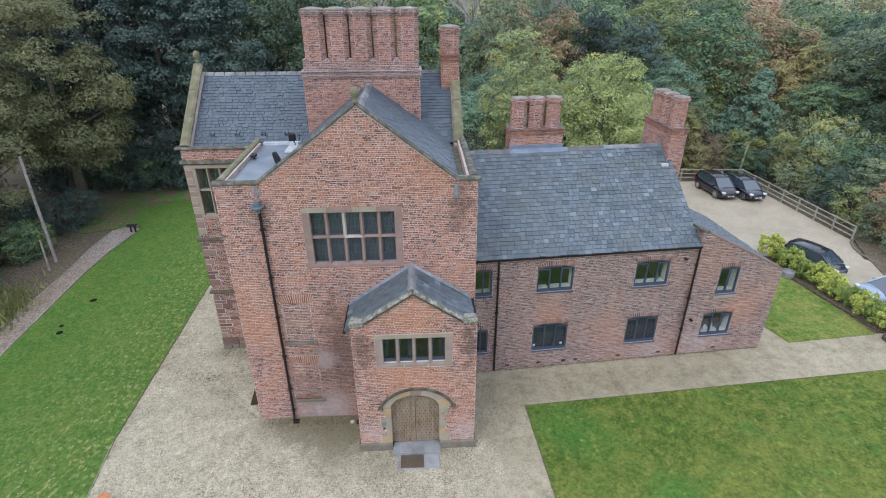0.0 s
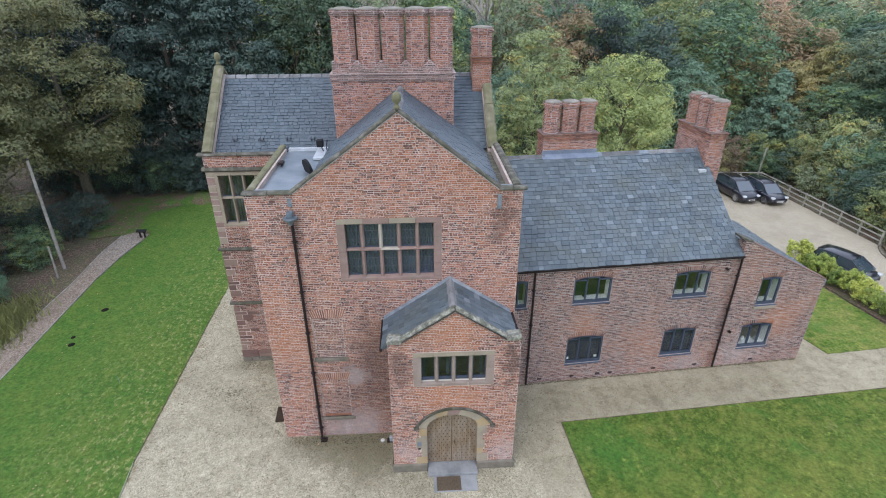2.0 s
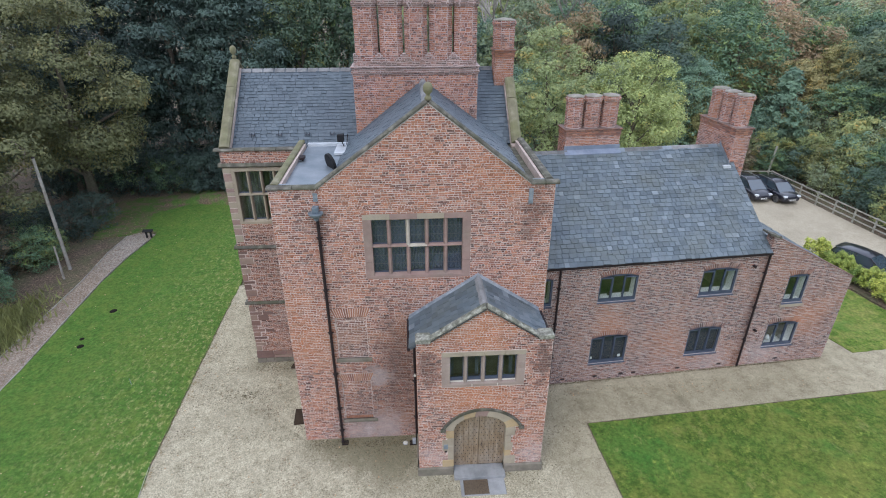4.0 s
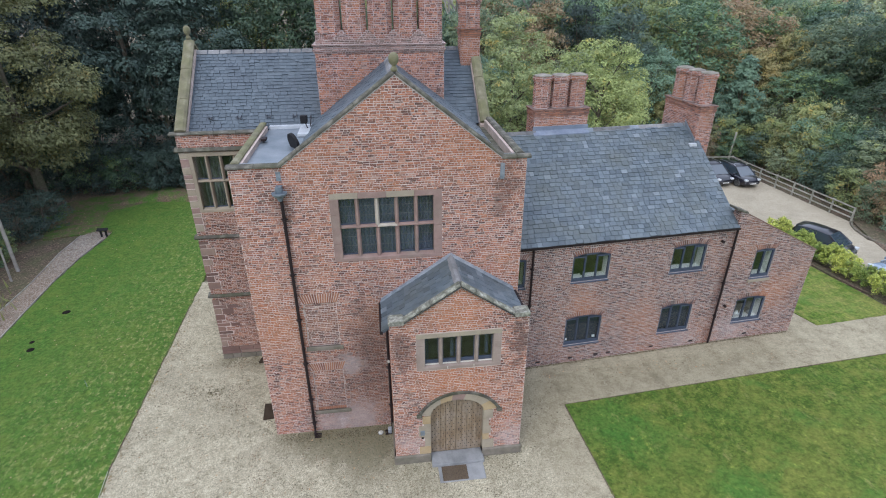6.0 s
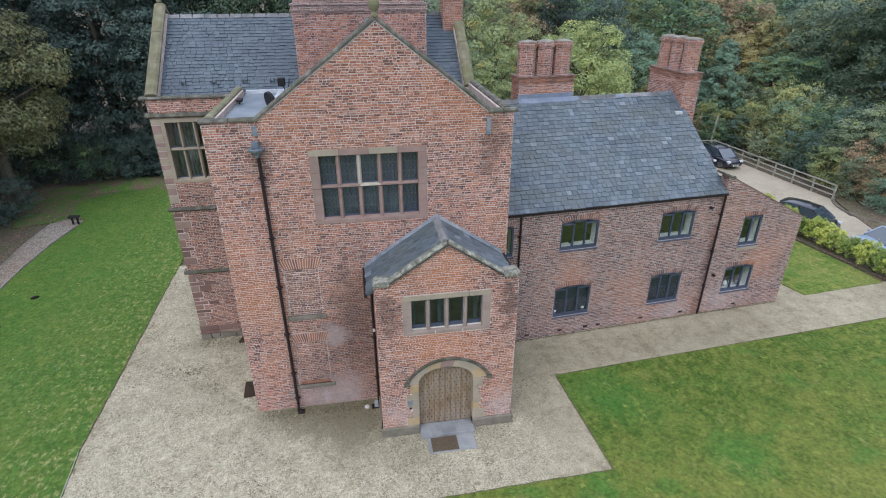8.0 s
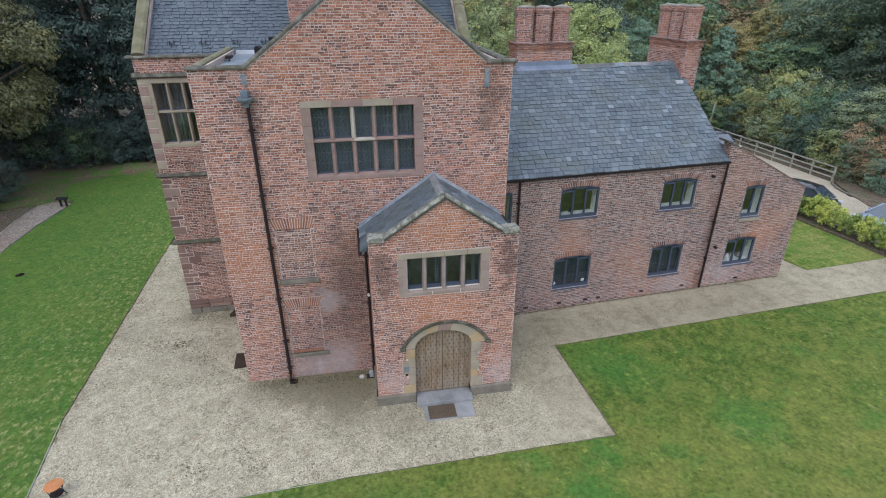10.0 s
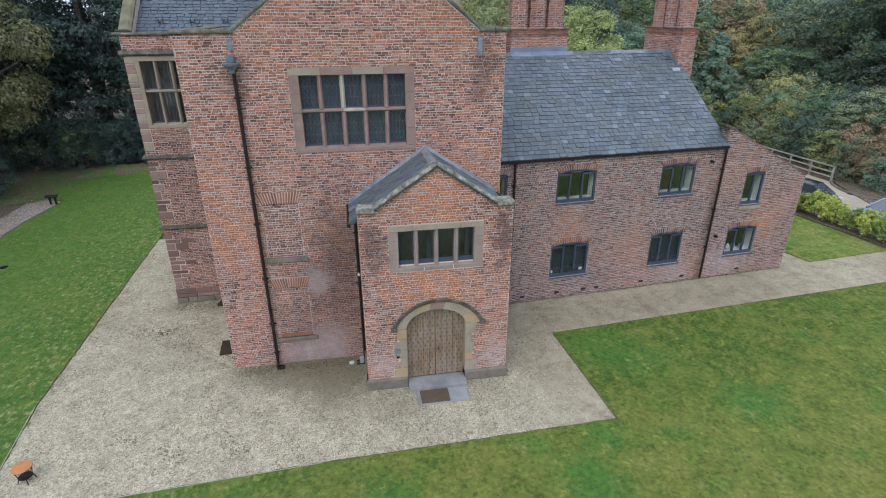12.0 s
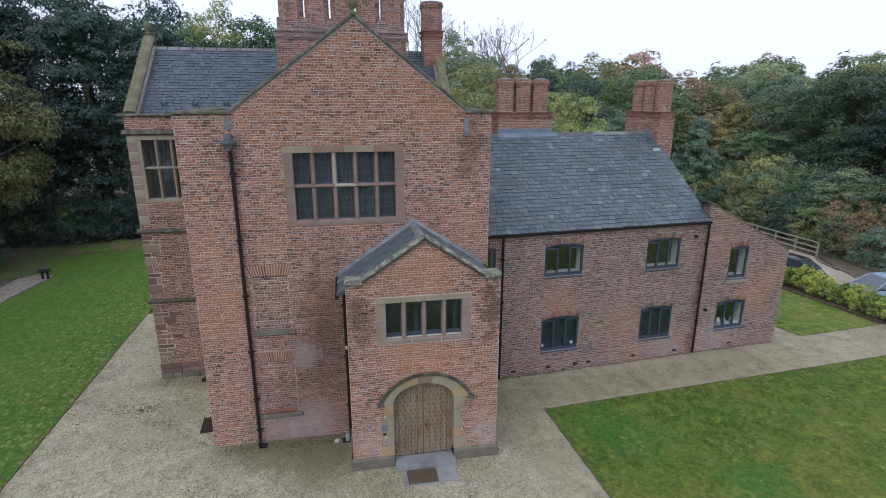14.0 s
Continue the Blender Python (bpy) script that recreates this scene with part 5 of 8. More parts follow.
us = [u for u in us if u <= 10.3] + [10.3]
wall_slab(W, us, zs, in_rects(wrects), 0.42, "wall", m_mortar_wing, house)
erects = [WINS["g"], WINS["h"]]
us, zs = lines(erects, 10.3, WW, 0, 4.66)
zs = [z for z in zs if z <= 4.32] + [4.3]
e_us = sorted(set(us))
wall_slab(W, e_us, sorted(set(zs)), in_rects(erects), 0.42, "wall", m_mortar_wing, house)
gx = WINS["g"]
Shape(W).prism([(10.3, 4.3), (gx[0], 4.3), (gx[0], 4.66), (gx[1], 4.66), (gx[1], 4.3), (WW, 4.3), (10.6, 6.40)][:3] + [(gx[0], ext_top(gx[0])), (10.6, 6.40), (10.3, 6.55)], 0, -0.42).done("gable", m_mortar_wing, house)
Shape(W).prism([(gx[0], 4.66), (gx[1], 4.66), (gx[1], ext_top(gx[1])), (gx[0], ext_top(gx[0]))], 0, -0.42).done("gable", m_mortar_wing, house)
Shape(W).prism([(gx[1], 4.3), (WW, 4.3), (gx[1], ext_top(gx[1]))], 0, -0.42).done("gable", m_mortar_wing, house)


def wing_span(z):
    if z < 4.3:
        return (0.1, WW)
    if z < 5.86:
        return (0.1, 10.55 + (6.42 - z) / 0.5122)
    if z < 6.40:
        return (10.24, 10.55 + (6.42 - z) / 0.5122)
    if z < 6.56:
        return (10.24, 10.6)
    return None


def wing_holes(z):
    out = []
    for k, (a, b, c, d) in WINS.items():
        if c - 0.03 < z < d - 0.06:
            out.append((a, b))
        elif d - 0.06 <= z < d + 0.22:
            rise = 0.125 if k not in "adg" else 0.06
            q = (z - (d + 0.21 - rise)) / rise
            t = 0.5 - 0.5 * math.sqrt(max(0.0, 1 - q)) if q > 0 else 0.0
            u0, u1 = a - 0.11 + (0.09 * (1 - (z - d + 0.06) / 0.28)), b + 0.11 - (0.09 * (1 - (z - d + 0.06) / 0.28))
            out.append((u0 + t * (u1 - u0), u1 - t * (u1 - u0)))
    return out


bricks("brickwork", W, 0.0, 6.56, wing_span, wing_holes, m_brick_wing, house, 6, bond=3, course=0.075, long=0.205, bed=0.0225, perp=0.016, rough=0.13, headers=0.45, wander=0.006, uneven=0.010)


def casement(m, r, n, parent, stone_sill=False, bright=True):
    """A painted casement of n lights under a segmental brick arch."""
    a, b, c, d = r
    arch = 0.125 if n == 3 else 0.06
    curve = lambda u: d - arch * ((2 * u - a - b) / (b - a)) ** 2
    flat_arch(m, a - 0.11, b + 0.11, d - arch, d + 0.21 - arch, 18 if n == 3 else 11, parent, m_brick_wing, rise=arch)
    t = 0.045
    s = Shape(m)
    s.box(a, a + t, -0.13, -0.05, c, d - arch).box(b - t, b, -0.13, -0.05, c, d - arch).box(a + t, b - t, -0.13, -0.05, c, c + 0.07)
    k = 8
    for i in range(k):
        p, q = a + (b - a) * i / k, a + (b - a) * (i + 1) / k
        s.prism([(p, curve(p) - 0.075), (q, curve(q) - 0.075), (q, curve(q)), (p, curve(p))], -0.13, -0.05)
        s.prism([(p, curve(p)), (q, curve(q)), (q, d + 0.02), (p, d + 0.02)], -0.40, -0.001)
    win = s.done("window", m_frame, parent, "blue-grey painted casement window")
    Shape(m).prism([(-0.14, c - 0.05), (0.05, c - 0.05), (0.05, c - 0.03), (-0.06, c + 0.012), (-0.14, c + 0.012)], a - 0.02, b + 0.02, "x").done("sill", m_frame, win)
    if stone_sill:
        Shape(m).box(a - 0.06, b + 0.06, -0.1, 0.07, c - 0.19, c - 0.055).done("stone_sill", m_stone_buff, win, bevel=0.015)
    w = (b - a - 2 * t) / n
    for i in range(n):
        u0, u1 = a + t + i * w, a + t + (i + 1) * w
        top = min(curve(u0), curve(u1)) - 0.07
        e = 0.03
        fr = Shape(m)
        fr.box(u0 + 0.004, u0 + e, -0.12, -0.035, c + 0.07, top).box(u1 - e, u1 - 0.004, -0.12, -0.035, c + 0.07, top)
        fr.box(u0 + e, u1 - e, -0.12, -0.035, c + 0.07, c + 0.12).box(u0 + e, u1 - e, -0.12, -0.035, top - e, top + 0.03)
        fr.done("light", m_frame, win)
        pane_box(m, u0 + e, u1 - e, c + 0.12, top - e, -0.075, win, mat=m_glass if bright else m_glass_old)
    # added dark sheet: keeps the lower panes dark in place of a dim room
    if not bright:
        Shape(m).box(a + 0.02, b - 0.02, -0.22, -0.21, c + 0.02, d).done("roller_blind", m_dark_backing, win, "dark blue-grey roller blind")
    # white reveal and board inside
    if bright:
        Shape(m).box(a + 0.01, b - 0.01, -0.5, -0.135, c + 0.03, c + 0.09).done("window_board", m_white, win, "white window board")
        Shape(m).box(b - 0.045, b - 0.01, -0.5, -0.135, c + 0.09, d - 0.11).done("reveal", m_white, win, "white inner reveal")
    return win


for k, r in WINS.items():
    r = (r[0] + 0.35, *r[1:]) if r[0] == 0 else r
    casement(W, r, 2 if k in "adg" else 3, house, stone_sill=(k == "g"), bright=k in "abcgh")

# wing roof
def wing_slope(d0, z0, d1, z1, s0, s1, name, mat, seed):
    m = slope_frame(wing(s0, d0, z0), WU, wing(s0, d1, z1) - wing(s0, d0, z0))
    L = math.hypot(d1 - d0, z1 - z0)
    Shape(m).add([(0, -0.012, 0), (s1 - s0, -0.012, 0), (s1 - s0, -0.012, L), (0, -0.012, L), (0, -0.08, 0), (s1 - s0, -0.08, 0), (s1 - s0, -0.08, L), (0, -0.08, L)],
                 [(0, 1, 2, 3), (7, 6, 5, 4), (0, 4, 5, 1), (1, 5, 6, 2), (2, 6, 7, 3), (3, 7, 4, 0)]).done("roof_boarding", m_slate, house)
    v, f = slates(m, s1 - s0, L, lambda w: (0, s1 - s0), random.Random(seed), 0.205, 0.25)
    raw(name, v, f, mat, house, kind="stuff")


wing_slope(-0.12, WZ, RD, RZW, 0.16, 10.32, "slate_roof", m_slate, 31)
wing_slope(2 * RD + 0.12, WZ, RD, RZW, 0.16, 10.32, "slate_roof", m_slate, 32)
for i in range(23):
    a, b = wing(0.2 + 0.44 * i, RD, RZW + 0.01), wing(0.2 + 0.44 * i + 0.43, RD, RZW + 0.01)
    if a.x < 8.9 or 2.7 < 0.2 + 0.44 * i + 0.2 < 5.2:
        continue
    s = Shape()
    prof = [(-0.15, -0.10), (-0.04, 0.03), (0.04, 0.03), (0.15, -0.10), (0.0, -0.02)]
    pts = [e + WN * x + Vector((0, 0, z)) for e in (a, b) for x, z in prof]
    s.add(pts, [tuple(range(5)), tuple(range(5, 10))[::-1]] + [(j, (j + 1) % 5, 5 + (j + 1) % 5, 5 + j) for j in range(5)])
    s.done("ridge_tile", m_lead if i % 5 == 1 else m_ridge, house)
Wm = Matrix.Translation(WO) @ Matrix.Rotation(WA, 4, "Z")
Shape(Wm).prism([(0, 0), (2 * RD, 0), (2 * RD, WZ), (RD, RZW - 0.08), (0, WZ)], 9.9, 10.28, "x").box(0.2, 10.28, 2 * RD - 0.4, 2 * RD, 0, WZ).done("gable", m_mortar_wing, house)
GE = face_frame(wing(10.28, 0), WN[:2], WU[:2])
bricks("brickwork", GE, 4.3, 8.9, lambda z: (0.1 + max(0, (z - WZ) / 0.75), 8.5 - max(0, (z - WZ) / 0.75)), none, m_brick_wing, house, 61)
# lead step where the gable stack meets the slope
Shape(Wm).box(9.72, 10.06, 3.25, 3.45, 8.36, 8.47).done("flashing", m_lead_bright, house)
Shape(Wm).prism([(3.4, 8.42), (4.3, 9.1), (4.3, 9.3), (3.4, 8.62)], 9.99, 10.015, "x").done("flashing", m_lead, house)
# lean-to roof of the extension
Shape(Wm).prism([(10.3, 6.30), (WW + 0.12, 4.12), (WW + 0.12, 4.20), (10.3, 6.38)], 0.42, 6.4).done("lean_to_roof", m_slate, house, "grey slated lean-to roof")
lm = slope_frame(wing(WW + 0.12, 0.42, 4.205), WN, wing(10.3, 0.42, 6.385) - wing(WW + 0.12, 0.42, 4.205))
lv, lf = slates(lm, 5.98, math.hypot(WW - 10.18, 2.18), lambda w: (0, 5.98), random.Random(66), 0.205, 0.25)
raw("slate_roof", lv, lf, m_slate, house, kind="stuff")
bricks("brickwork", face_frame(wing(10.3, 0.42), (-WN)[:2], (-WU)[:2]), 5.9, 6.55, lambda z: (0.0, 0.42), none, m_brick_wing, house, 63)
Shape(Wm).box(WW - 0.42, WW, 0.42, 6.4, 0, 4.1).box(10.3, WW, 6.0, 6.4, 0, 4.1).done("wall", m_mortar_wing, house)
EX = face_frame(wing(WW, 0), WN[:2], WU[:2])
bricks("brickwork", EX, 0.0, 4.1, lambda z: (0, 6.4), none, m_brick_wing, house, 62)
n = 16
for i in range(n):
    a, b = 10.6 + (WW - 10.6 + 0.04) * i / n, 10.6 + (WW - 10.6 + 0.04) * (i + 1) / n - 0.006
    Shape(W).prism([(a, ext_top(a)), (b, ext_top(b)), (b, ext_top(b) + 0.045), (a, ext_top(a) + 0.045)], 0.03, -0.44).done("coping_brick", m_soot, house)
Shape(W).prism([(10.02, 6.62), (10.62, 6.40), (10.62, 6.48), (10.02, 6.71)], 0.04, -0.44).done("coping_stone", m_coping, house, bevel=0.01)

# gutters and downpipes
def pipe(path, r=0.045, clips=(), hop=None):
    p = Shape().tube(path, r, 8).done("downpipe", m_iron, house, "black cast-iron downpipe", smooth=False)
    for c in clips:
        Shape().lathe([(r + 0.004, -0.04), (r + 0.022, -0.03), (r + 0.022, 0.03), (r + 0.004, 0.04)], c, 10).box(c[0] - 0.1, c[0] + 0.1, c[1] + 0.03, c[1] + 0.05, c[2] - 0.02, c[2] + 0.02).done("collar", m_iron, p)
    return p


pipe([(1.44, -0.10, 9.35), (1.44, -0.10, 0.25), (1.44, -0.14, 0.12), (1.44, -0.24, 0.06)], 0.05, [(1.44, -0.10, z) for z in (8.6, 6.7, 5.0, 3.2, 1.6, 0.5)])
Shape().lathe([(0.06, 0), (0.09, 0.1), (0.21, 0.2), (0.23, 0.26), (0.2, 0.26)], (1.42, -0.17, 9.22), 14).box(1.33, 1.51, -0.24, -0.01, 9.48, 9.66).done("hopper", m_hopper, house, "verdigris lead rainwater hopper", bevel=0.01)
for gx0, gy0 in ((1.42, -0.36), (4.0, -0.52)):
    # iron gully grate under the pipe
    gr = Shape().box(gx0, gx0 + 0.24, gy0, gy0 + 0.03, 0, 0.03).box(gx0, gx0 + 0.24, gy0 + 0.19, gy0 + 0.22, 0, 0.03)
    for k in range(6):
        gr.box(gx0 + 0.043 * k, gx0 + 0.043 * k + 0.025, gy0 + 0.03, gy0 + 0.19, 0, 0.026)
    gr.done("gully_grate", m_iron, house)
Shape().box(1.36, 1.5, -0.012, 0.0, 9.78, 10.05).done("lead_apron", m_hopper, house)
Shape().box(7.96, 8.1, -0.014, 0.0, 9.55, 10.05).done("lead_apron", m_hopper, house)
o = wing(1.38, -0.08)
pipe([(o.x, o.y, 5.8), (o.x, o.y, 0.05)], 0.045, [(o.x, o.y, z) for z in (4.9, 3.2, 1.5)])
o = wing(10.28, -0.08)
pipe([(o.x, o.y, 5.8), (o.x, o.y, 0.05)], 0.045, [(o.x, o.y, z) for z in (4.9, 3.2, 1.5)])
s = Shape(W)
s.prism([(0.03, 5.84), (0.03, 5.76), (0.08, 5.73), (0.15, 5.76), (0.15, 5.84)], 0.2, 10.34, "x")
s.done("gutter", m_iron, house, "black half-round gutter")
pipe([(4.27, -0.28, 5.40), (4.27, -0.28, 0.25), (4.24, -0.32, 0.12), (4.18, -0.40, 0.06)], 0.045, [(4.27, -0.28, z) for z in (4.6, 2.9, 1.2)])
for gx0, gz0 in ((4.05, 5.33), (8.62, 5.46)):
    Shape().box(gx0, gx0 + 0.1, -1.72, 0.0, gz0, gz0 + 0.1).done("gutter", m_iron, house, bevel=0.02)
# a white sensor on the porch pipe and a pale shoe at its foot
sensor = tagged(Shape().tube([(4.27, -0.33, 3.24), (4.27, -0.40, 3.24)], 0.045, 12).done("sensor", m_cream), "small round white sensor on the porch downpipe", "sensor")
Shape().box(4.10, 4.24, -0.50, -0.36, 0.02, 0.24).done("pipe_shoe", m_lead_pale, house, "pale grey pipe shoe", bevel=0.02)
# vents and lamps on the wing
for u, z in ((9.72, 5.25), (10.68, 1.95)):
    Shape(W).tube([(u, 0, z), (u, 0.12, z)], 0.06, 10).done("vent", m_iron, house)
for u in (1.9, 3.4, 4.6, 5.2, 7.3, 9.3, 12.1):
    Shape(W).box(u, u + 0.2, 0.0, 0.014, 0.17, 0.26).done("air_brick", m_iron, house)

# the porch
PWIN = (0.79, 3.47, 3.98, 5.37)
DOOR = (1.20, 2.99, 0.16, 2.66)
DC, DR = (DOOR[0] + DOOR[1]) / 2, (DOOR[1] - DOOR[0]) / 2
SPRING, RISE = 2.10, 0.58
HOOD = (2.17, 1.48)                                      # centre of the hood mould's curve


def door_arch(grow, n=14):
    """A flattened arch: half width by a lower rise."""
    a, b = DR + grow, RISE + grow
    return [(DC + a * math.cos(math.pi * k / n), SPRING + b * math.sin(math.pi * k / n)) for k in range(n + 1)]


def hood_arc(r, n=14):
    """The flatter outer curve of the arch stones, from stop to stop."""
    return [(HOOD[0] + r * math.cos(radians(28 + 124 * k / n)), HOOD[1] + r * math.sin(radians(28 + 124 * k / n))) for k in range(n + 1)]


PZ, PA = 5.80, 6.96
us, zs = lines([PWIN], 0, PW, 2.75, PZ)
wall_slab(P, us, zs, in_rects([PWIN]), 0.4, "wall", m_mortar, house)
porch_wall = Shape(P)
porch_wall.box(0, DOOR[0], -0.4, 0, 0, 2.75).box(DOOR[1], PW, -0.4, 0, 0, 2.75)
arc = door_arch(0)
for k in range(len(arc) - 1):
    (x0, z0), (x1, z1) = arc[k], arc[k + 1]
    porch_wall.prism([(x1, z1), (x0, z0), (x0, 2.75), (x1, 2.75)], 0, -0.4)
porch_front = porch_wall.done("porch_wall", m_mortar, house)
Shape(P).prism([(0.42, PZ), (3.86, PZ), (2.15, PA)], 0, -0.4).done("gable", m_mortar, house)
Shape().box(4.34, 4.74, -1.5, 0.0, 0, 5.48).done("side_wall", m_mortar, house)
Shape().box(8.25, 8.65, -1.5, 0.0, 0, 5.46).done("side_wall", m_mortar, house)


def porch_span(z):
    if z < PZ:
        return (0.0, PW)
    k = (z - PZ) / (PA - PZ)
    return (0.42 + k * (2.15 - 0.42), 3.86 - k * (3.86 - 2.15))


def porch_holes(z):
    out = [(PWIN[0], PWIN[1])] if PWIN[2] < z < PWIN[3] else []
    if z < 0.37:
        out.append((0, PW))
    elif z < SPRING:
        w = 0.27 if int(z / 0.33) % 2 else 0.20
        if 0.37 < z < 0.7:
            w = 0.40
        out.append((DOOR[0] - w, DOOR[1] + w))
        if 1.15 < z < 1.66:
            out.append((DOOR[0] - 0.40, DOOR[0]))
    elif z < HOOD[1] + 1.45:
        w = math.sqrt(max(0, 1.45 ** 2 - (z - HOOD[1]) ** 2))
        out.append((HOOD[0] - w, HOOD[0] + w))
    return out


v, f = brick_boxes(P, 0.0, PA, porch_span, porch_holes, random.Random(9))
near = [k for k in range(len(v) // 8) if 2.72 < v[8 * k][2] < 3.98][:300]
far = [k for k in range(len(v) // 8) if k not in set(near)]
raw("brickwork", [p for k in far for p in v[8 * k:8 * k + 8]], [tuple(i - 8 * k + 8 * j for i in g) for j, k in enumerate(far) for g in f[5 * k:5 * k + 5]], m_brick, porch_front, kind="stuff")
near_v, near_f = [p for k in near for p in v[8 * k:8 * k + 8]], [tuple(i - 8 * k + 8 * j for i in g) for j, k in enumerate(near) for g in f[5 * k:5 * k + 5]]
bricks("brickwork", PL, 0.0, 5.46, lambda z: (0, 1.9), none, m_brick, house, 12)
bricks("brickwork", PR, 0.0, 5.44, lambda z: (0, 1.9), none, m_brick, house, 13)
stone_window(P, PWIN, 4, [], 0.265, 0.165, 0.16, house, mull=0.13, lead=False, frame=True, stone=m_stone_pale, label="four-light buff stone window with blue-grey casements")

for u0, u1 in ((1.08, 1.2), (1.9, 2.02), (3.02, 3.14)):
    # curtains drawn back inside the porch window
    fold = [(u0 + (u1 - u0) * k / 8, -0.40 + 0.03 * (k % 2)) for k in range(9)]
    Shape(P).prism(fold + [(x, y - 0.012) for x, y in fold[::-1]], 4.15, 5.2, "z").done("curtain", m_blind, house, "grey-blue curtain drawn back")

# door surround, hood mould, doors
rng = random.Random(15)
for side in (0, 1):
    z = 0.37
    k = 0
    while z < SPRING - 0.02:
        h = min((0.33, 0.40, 0.27, 0.36)[(k + side) % 4], SPRING - z)
        w = (0.27, 0.20, 0.33, 0.22)[(k + 2 * side) % 4]
        if k == 0:
            w = 0.39
        u0, u1 = (DOOR[0] - w, DOOR[0] + 0.006) if side == 0 else (DOOR[1] - 0.006, DOOR[1] + w)
        Shape(P).box(u0, u1, -0.38, 0.02 + rng.uniform(-0.004, 0.008), z + 0.003, z + h - 0.003).done("door_jamb_stone", (m_stone_gold, m_stone_buff, m_stone_buff, m_stone_buff)[(k + 3 * side) % 4] if k != 2 else m_stone_buff, porch_front, bevel=0.012)
        z += h
        k += 1
inner, outer = door_arch(-0.006), hood_arc(1.44)
for k in range(0, 14, 2):
    q = [inner[k], inner[k + 1], inner[k + 2], outer[k + 2], outer[k + 1], outer[k]]
    Shape(P).prism(q, 0.024 + rng.uniform(-0.004, 0.006), -0.38).done("arch_stone", (m_stone_gold, m_stone_buff, m_stone_buff, m_stone_pink)[k // 2 % 4], porch_front, bevel=0.008)
hood = Shape(P)
h0, h1 = hood_arc(1.455, 20), hood_arc(1.545, 20)
ring = [p for k in range(21) for p in ((h0[k][0], 0.0, h0[k][1]), (h0[k][0], 0.06, h0[k][1]), (h1[k][0], 0.085, h1[k][1]), (h1[k][0], 0.0, h1[k][1]))]
hood.add(ring, [(4 * k + j, 4 * k + (j + 1) % 4, 4 * k + 4 + (j + 1) % 4, 4 * k + 4 + j) for k in range(20) for j in range(4)] + [(0, 1, 2, 3), (83, 82, 81, 80)])
for s in (-1, 1):
    x = HOOD[0] + s * 1.34
    Shape(P).box(x - 0.09, x + 0.09, 0, 0.095, 2.07, 2.18).done("label_stop", m_coping, porch_front, bevel=0.02)
hood.done("hood_mould", m_coping, porch_front, "weathered stone hood mould")
Shape(P).box(DOOR[0] - 0.395, DOOR[0] - 0.205, -0.1, 0.014, 1.16, 1.65).done("panel_stone", m_stone_buff, porch_front, bevel=0.01)
Shape(P).box(DOOR[0] - 0.35, DOOR[0] - 0.20, 0.0, 0.045, 1.25, 1.44).done("entry_panel", m_lead, porch_front, "small grey door-entry panel", bevel=0.006)
Shape(P).box(DOOR[0] - 0.32, DOOR[0] - 0.24, 0.0, 0.05, 1.10, 1.16).done("bell_push", m_iron, porch_front)
for k, (a, b) in enumerate(((DOOR[0], DC - 0.006), (DC + 0.006, DOOR[1]))):
    top = lambda u: SPRING + RISE * math.sqrt(max(0, 1 - ((u - DC) / DR) ** 2))
    door = Shape(P).prism([(a, 0.16), (b, 0.16)] + [(b + (a - b) * i / 8, top(b + (a - b) * i / 8)) for i in range(9)], -0.24, -0.30).done("door", m_oak, house, "weathered oak double door leaf with rows of nail heads")
    n = 5
    for i in range(n):
        u0, u1 = a + (b - a) * i / n + 0.006, a + (b - a) * (i + 1) / n - 0.006
        Shape(P).prism([(u0, 0.17), (u1, 0.17), (u1, top(u1) - 0.01), ((u0 + u1) / 2, top((u0 + u1) / 2) - 0.01), (u0, top(u0) - 0.01)], -0.24, -0.218).done("plank", m_oak, door)
    nails = Shape(P)
    for i in range(6):
        for j in range(17):
            u, z = a + (b - a) * (i + 0.5 + 0.5 * (j % 2)) / 6, 0.3 + 0.14 * j
            if u < b - 0.04 and z < top(u) - 0.08:
                nails.prism([(u - 0.016, z), (u, z - 0.02), (u + 0.016, z), (u, z + 0.02)], -0.218, -0.205)
    tagged(nails.done("door_studs", m_iron, door, "black iron studs"), kind="stuff")
Shape(P).tube([(DC + 0.09, -0.20, 1.25), (DC + 0.09, -0.17, 1.22), (DC + 0.09, -0.17, 1.1), (DC + 0.09, -0.20, 1.07)], 0.012, 6).done("door_handle", m_iron, door)
for u0, u1 in ((-0.06, DOOR[0]), (DOOR[1], PW + 0.06)):
    Shape(P).prism([(-0.38, 0), (0.06, 0), (0.06, 0.32), (0.02, 0.37), (-0.38, 0.37)], u0, u1, "x").done("plinth", m_plinth, porch_front, bevel=0.012)
Shape().prism([(-1.9, 0), (0, 0), (0, 0.37), (-1.9, 0.37)], 4.27, 4.34, "x").done("plinth", m_plinth, porch_front, bevel=0.012)

# porch roof, copings
for x0 in (4.74, 8.20):
    coping(house, (x0, -1.83, PZ + 0.045), (6.49, -1.83, PA + 0.045), 0.25, 0.09, m_porch_coping, n=4)
    # thin near-black strip standing in for the shadow line under the coping
    coping(house, (x0, -1.84, PZ + 0.005), (6.49, -1.84, PA + 0.005), 0.30, 0.035, m_coping_shadow, name="coping_edge", n=4)
for x0, x1 in ((4.31, 4.79), (8.15, 8.65)):
    Shape().prism([(x0, PZ), (x1, PZ), (x1, PZ + 0.13), (x1 - 0.05, PZ + 0.165), (x0 + 0.06, PZ + 0.165), (x0, PZ + 0.12)], -1.99, -1.60).done("kneeler", m_porch_coping, house, "lichened kneeler stone", bevel=0.02)
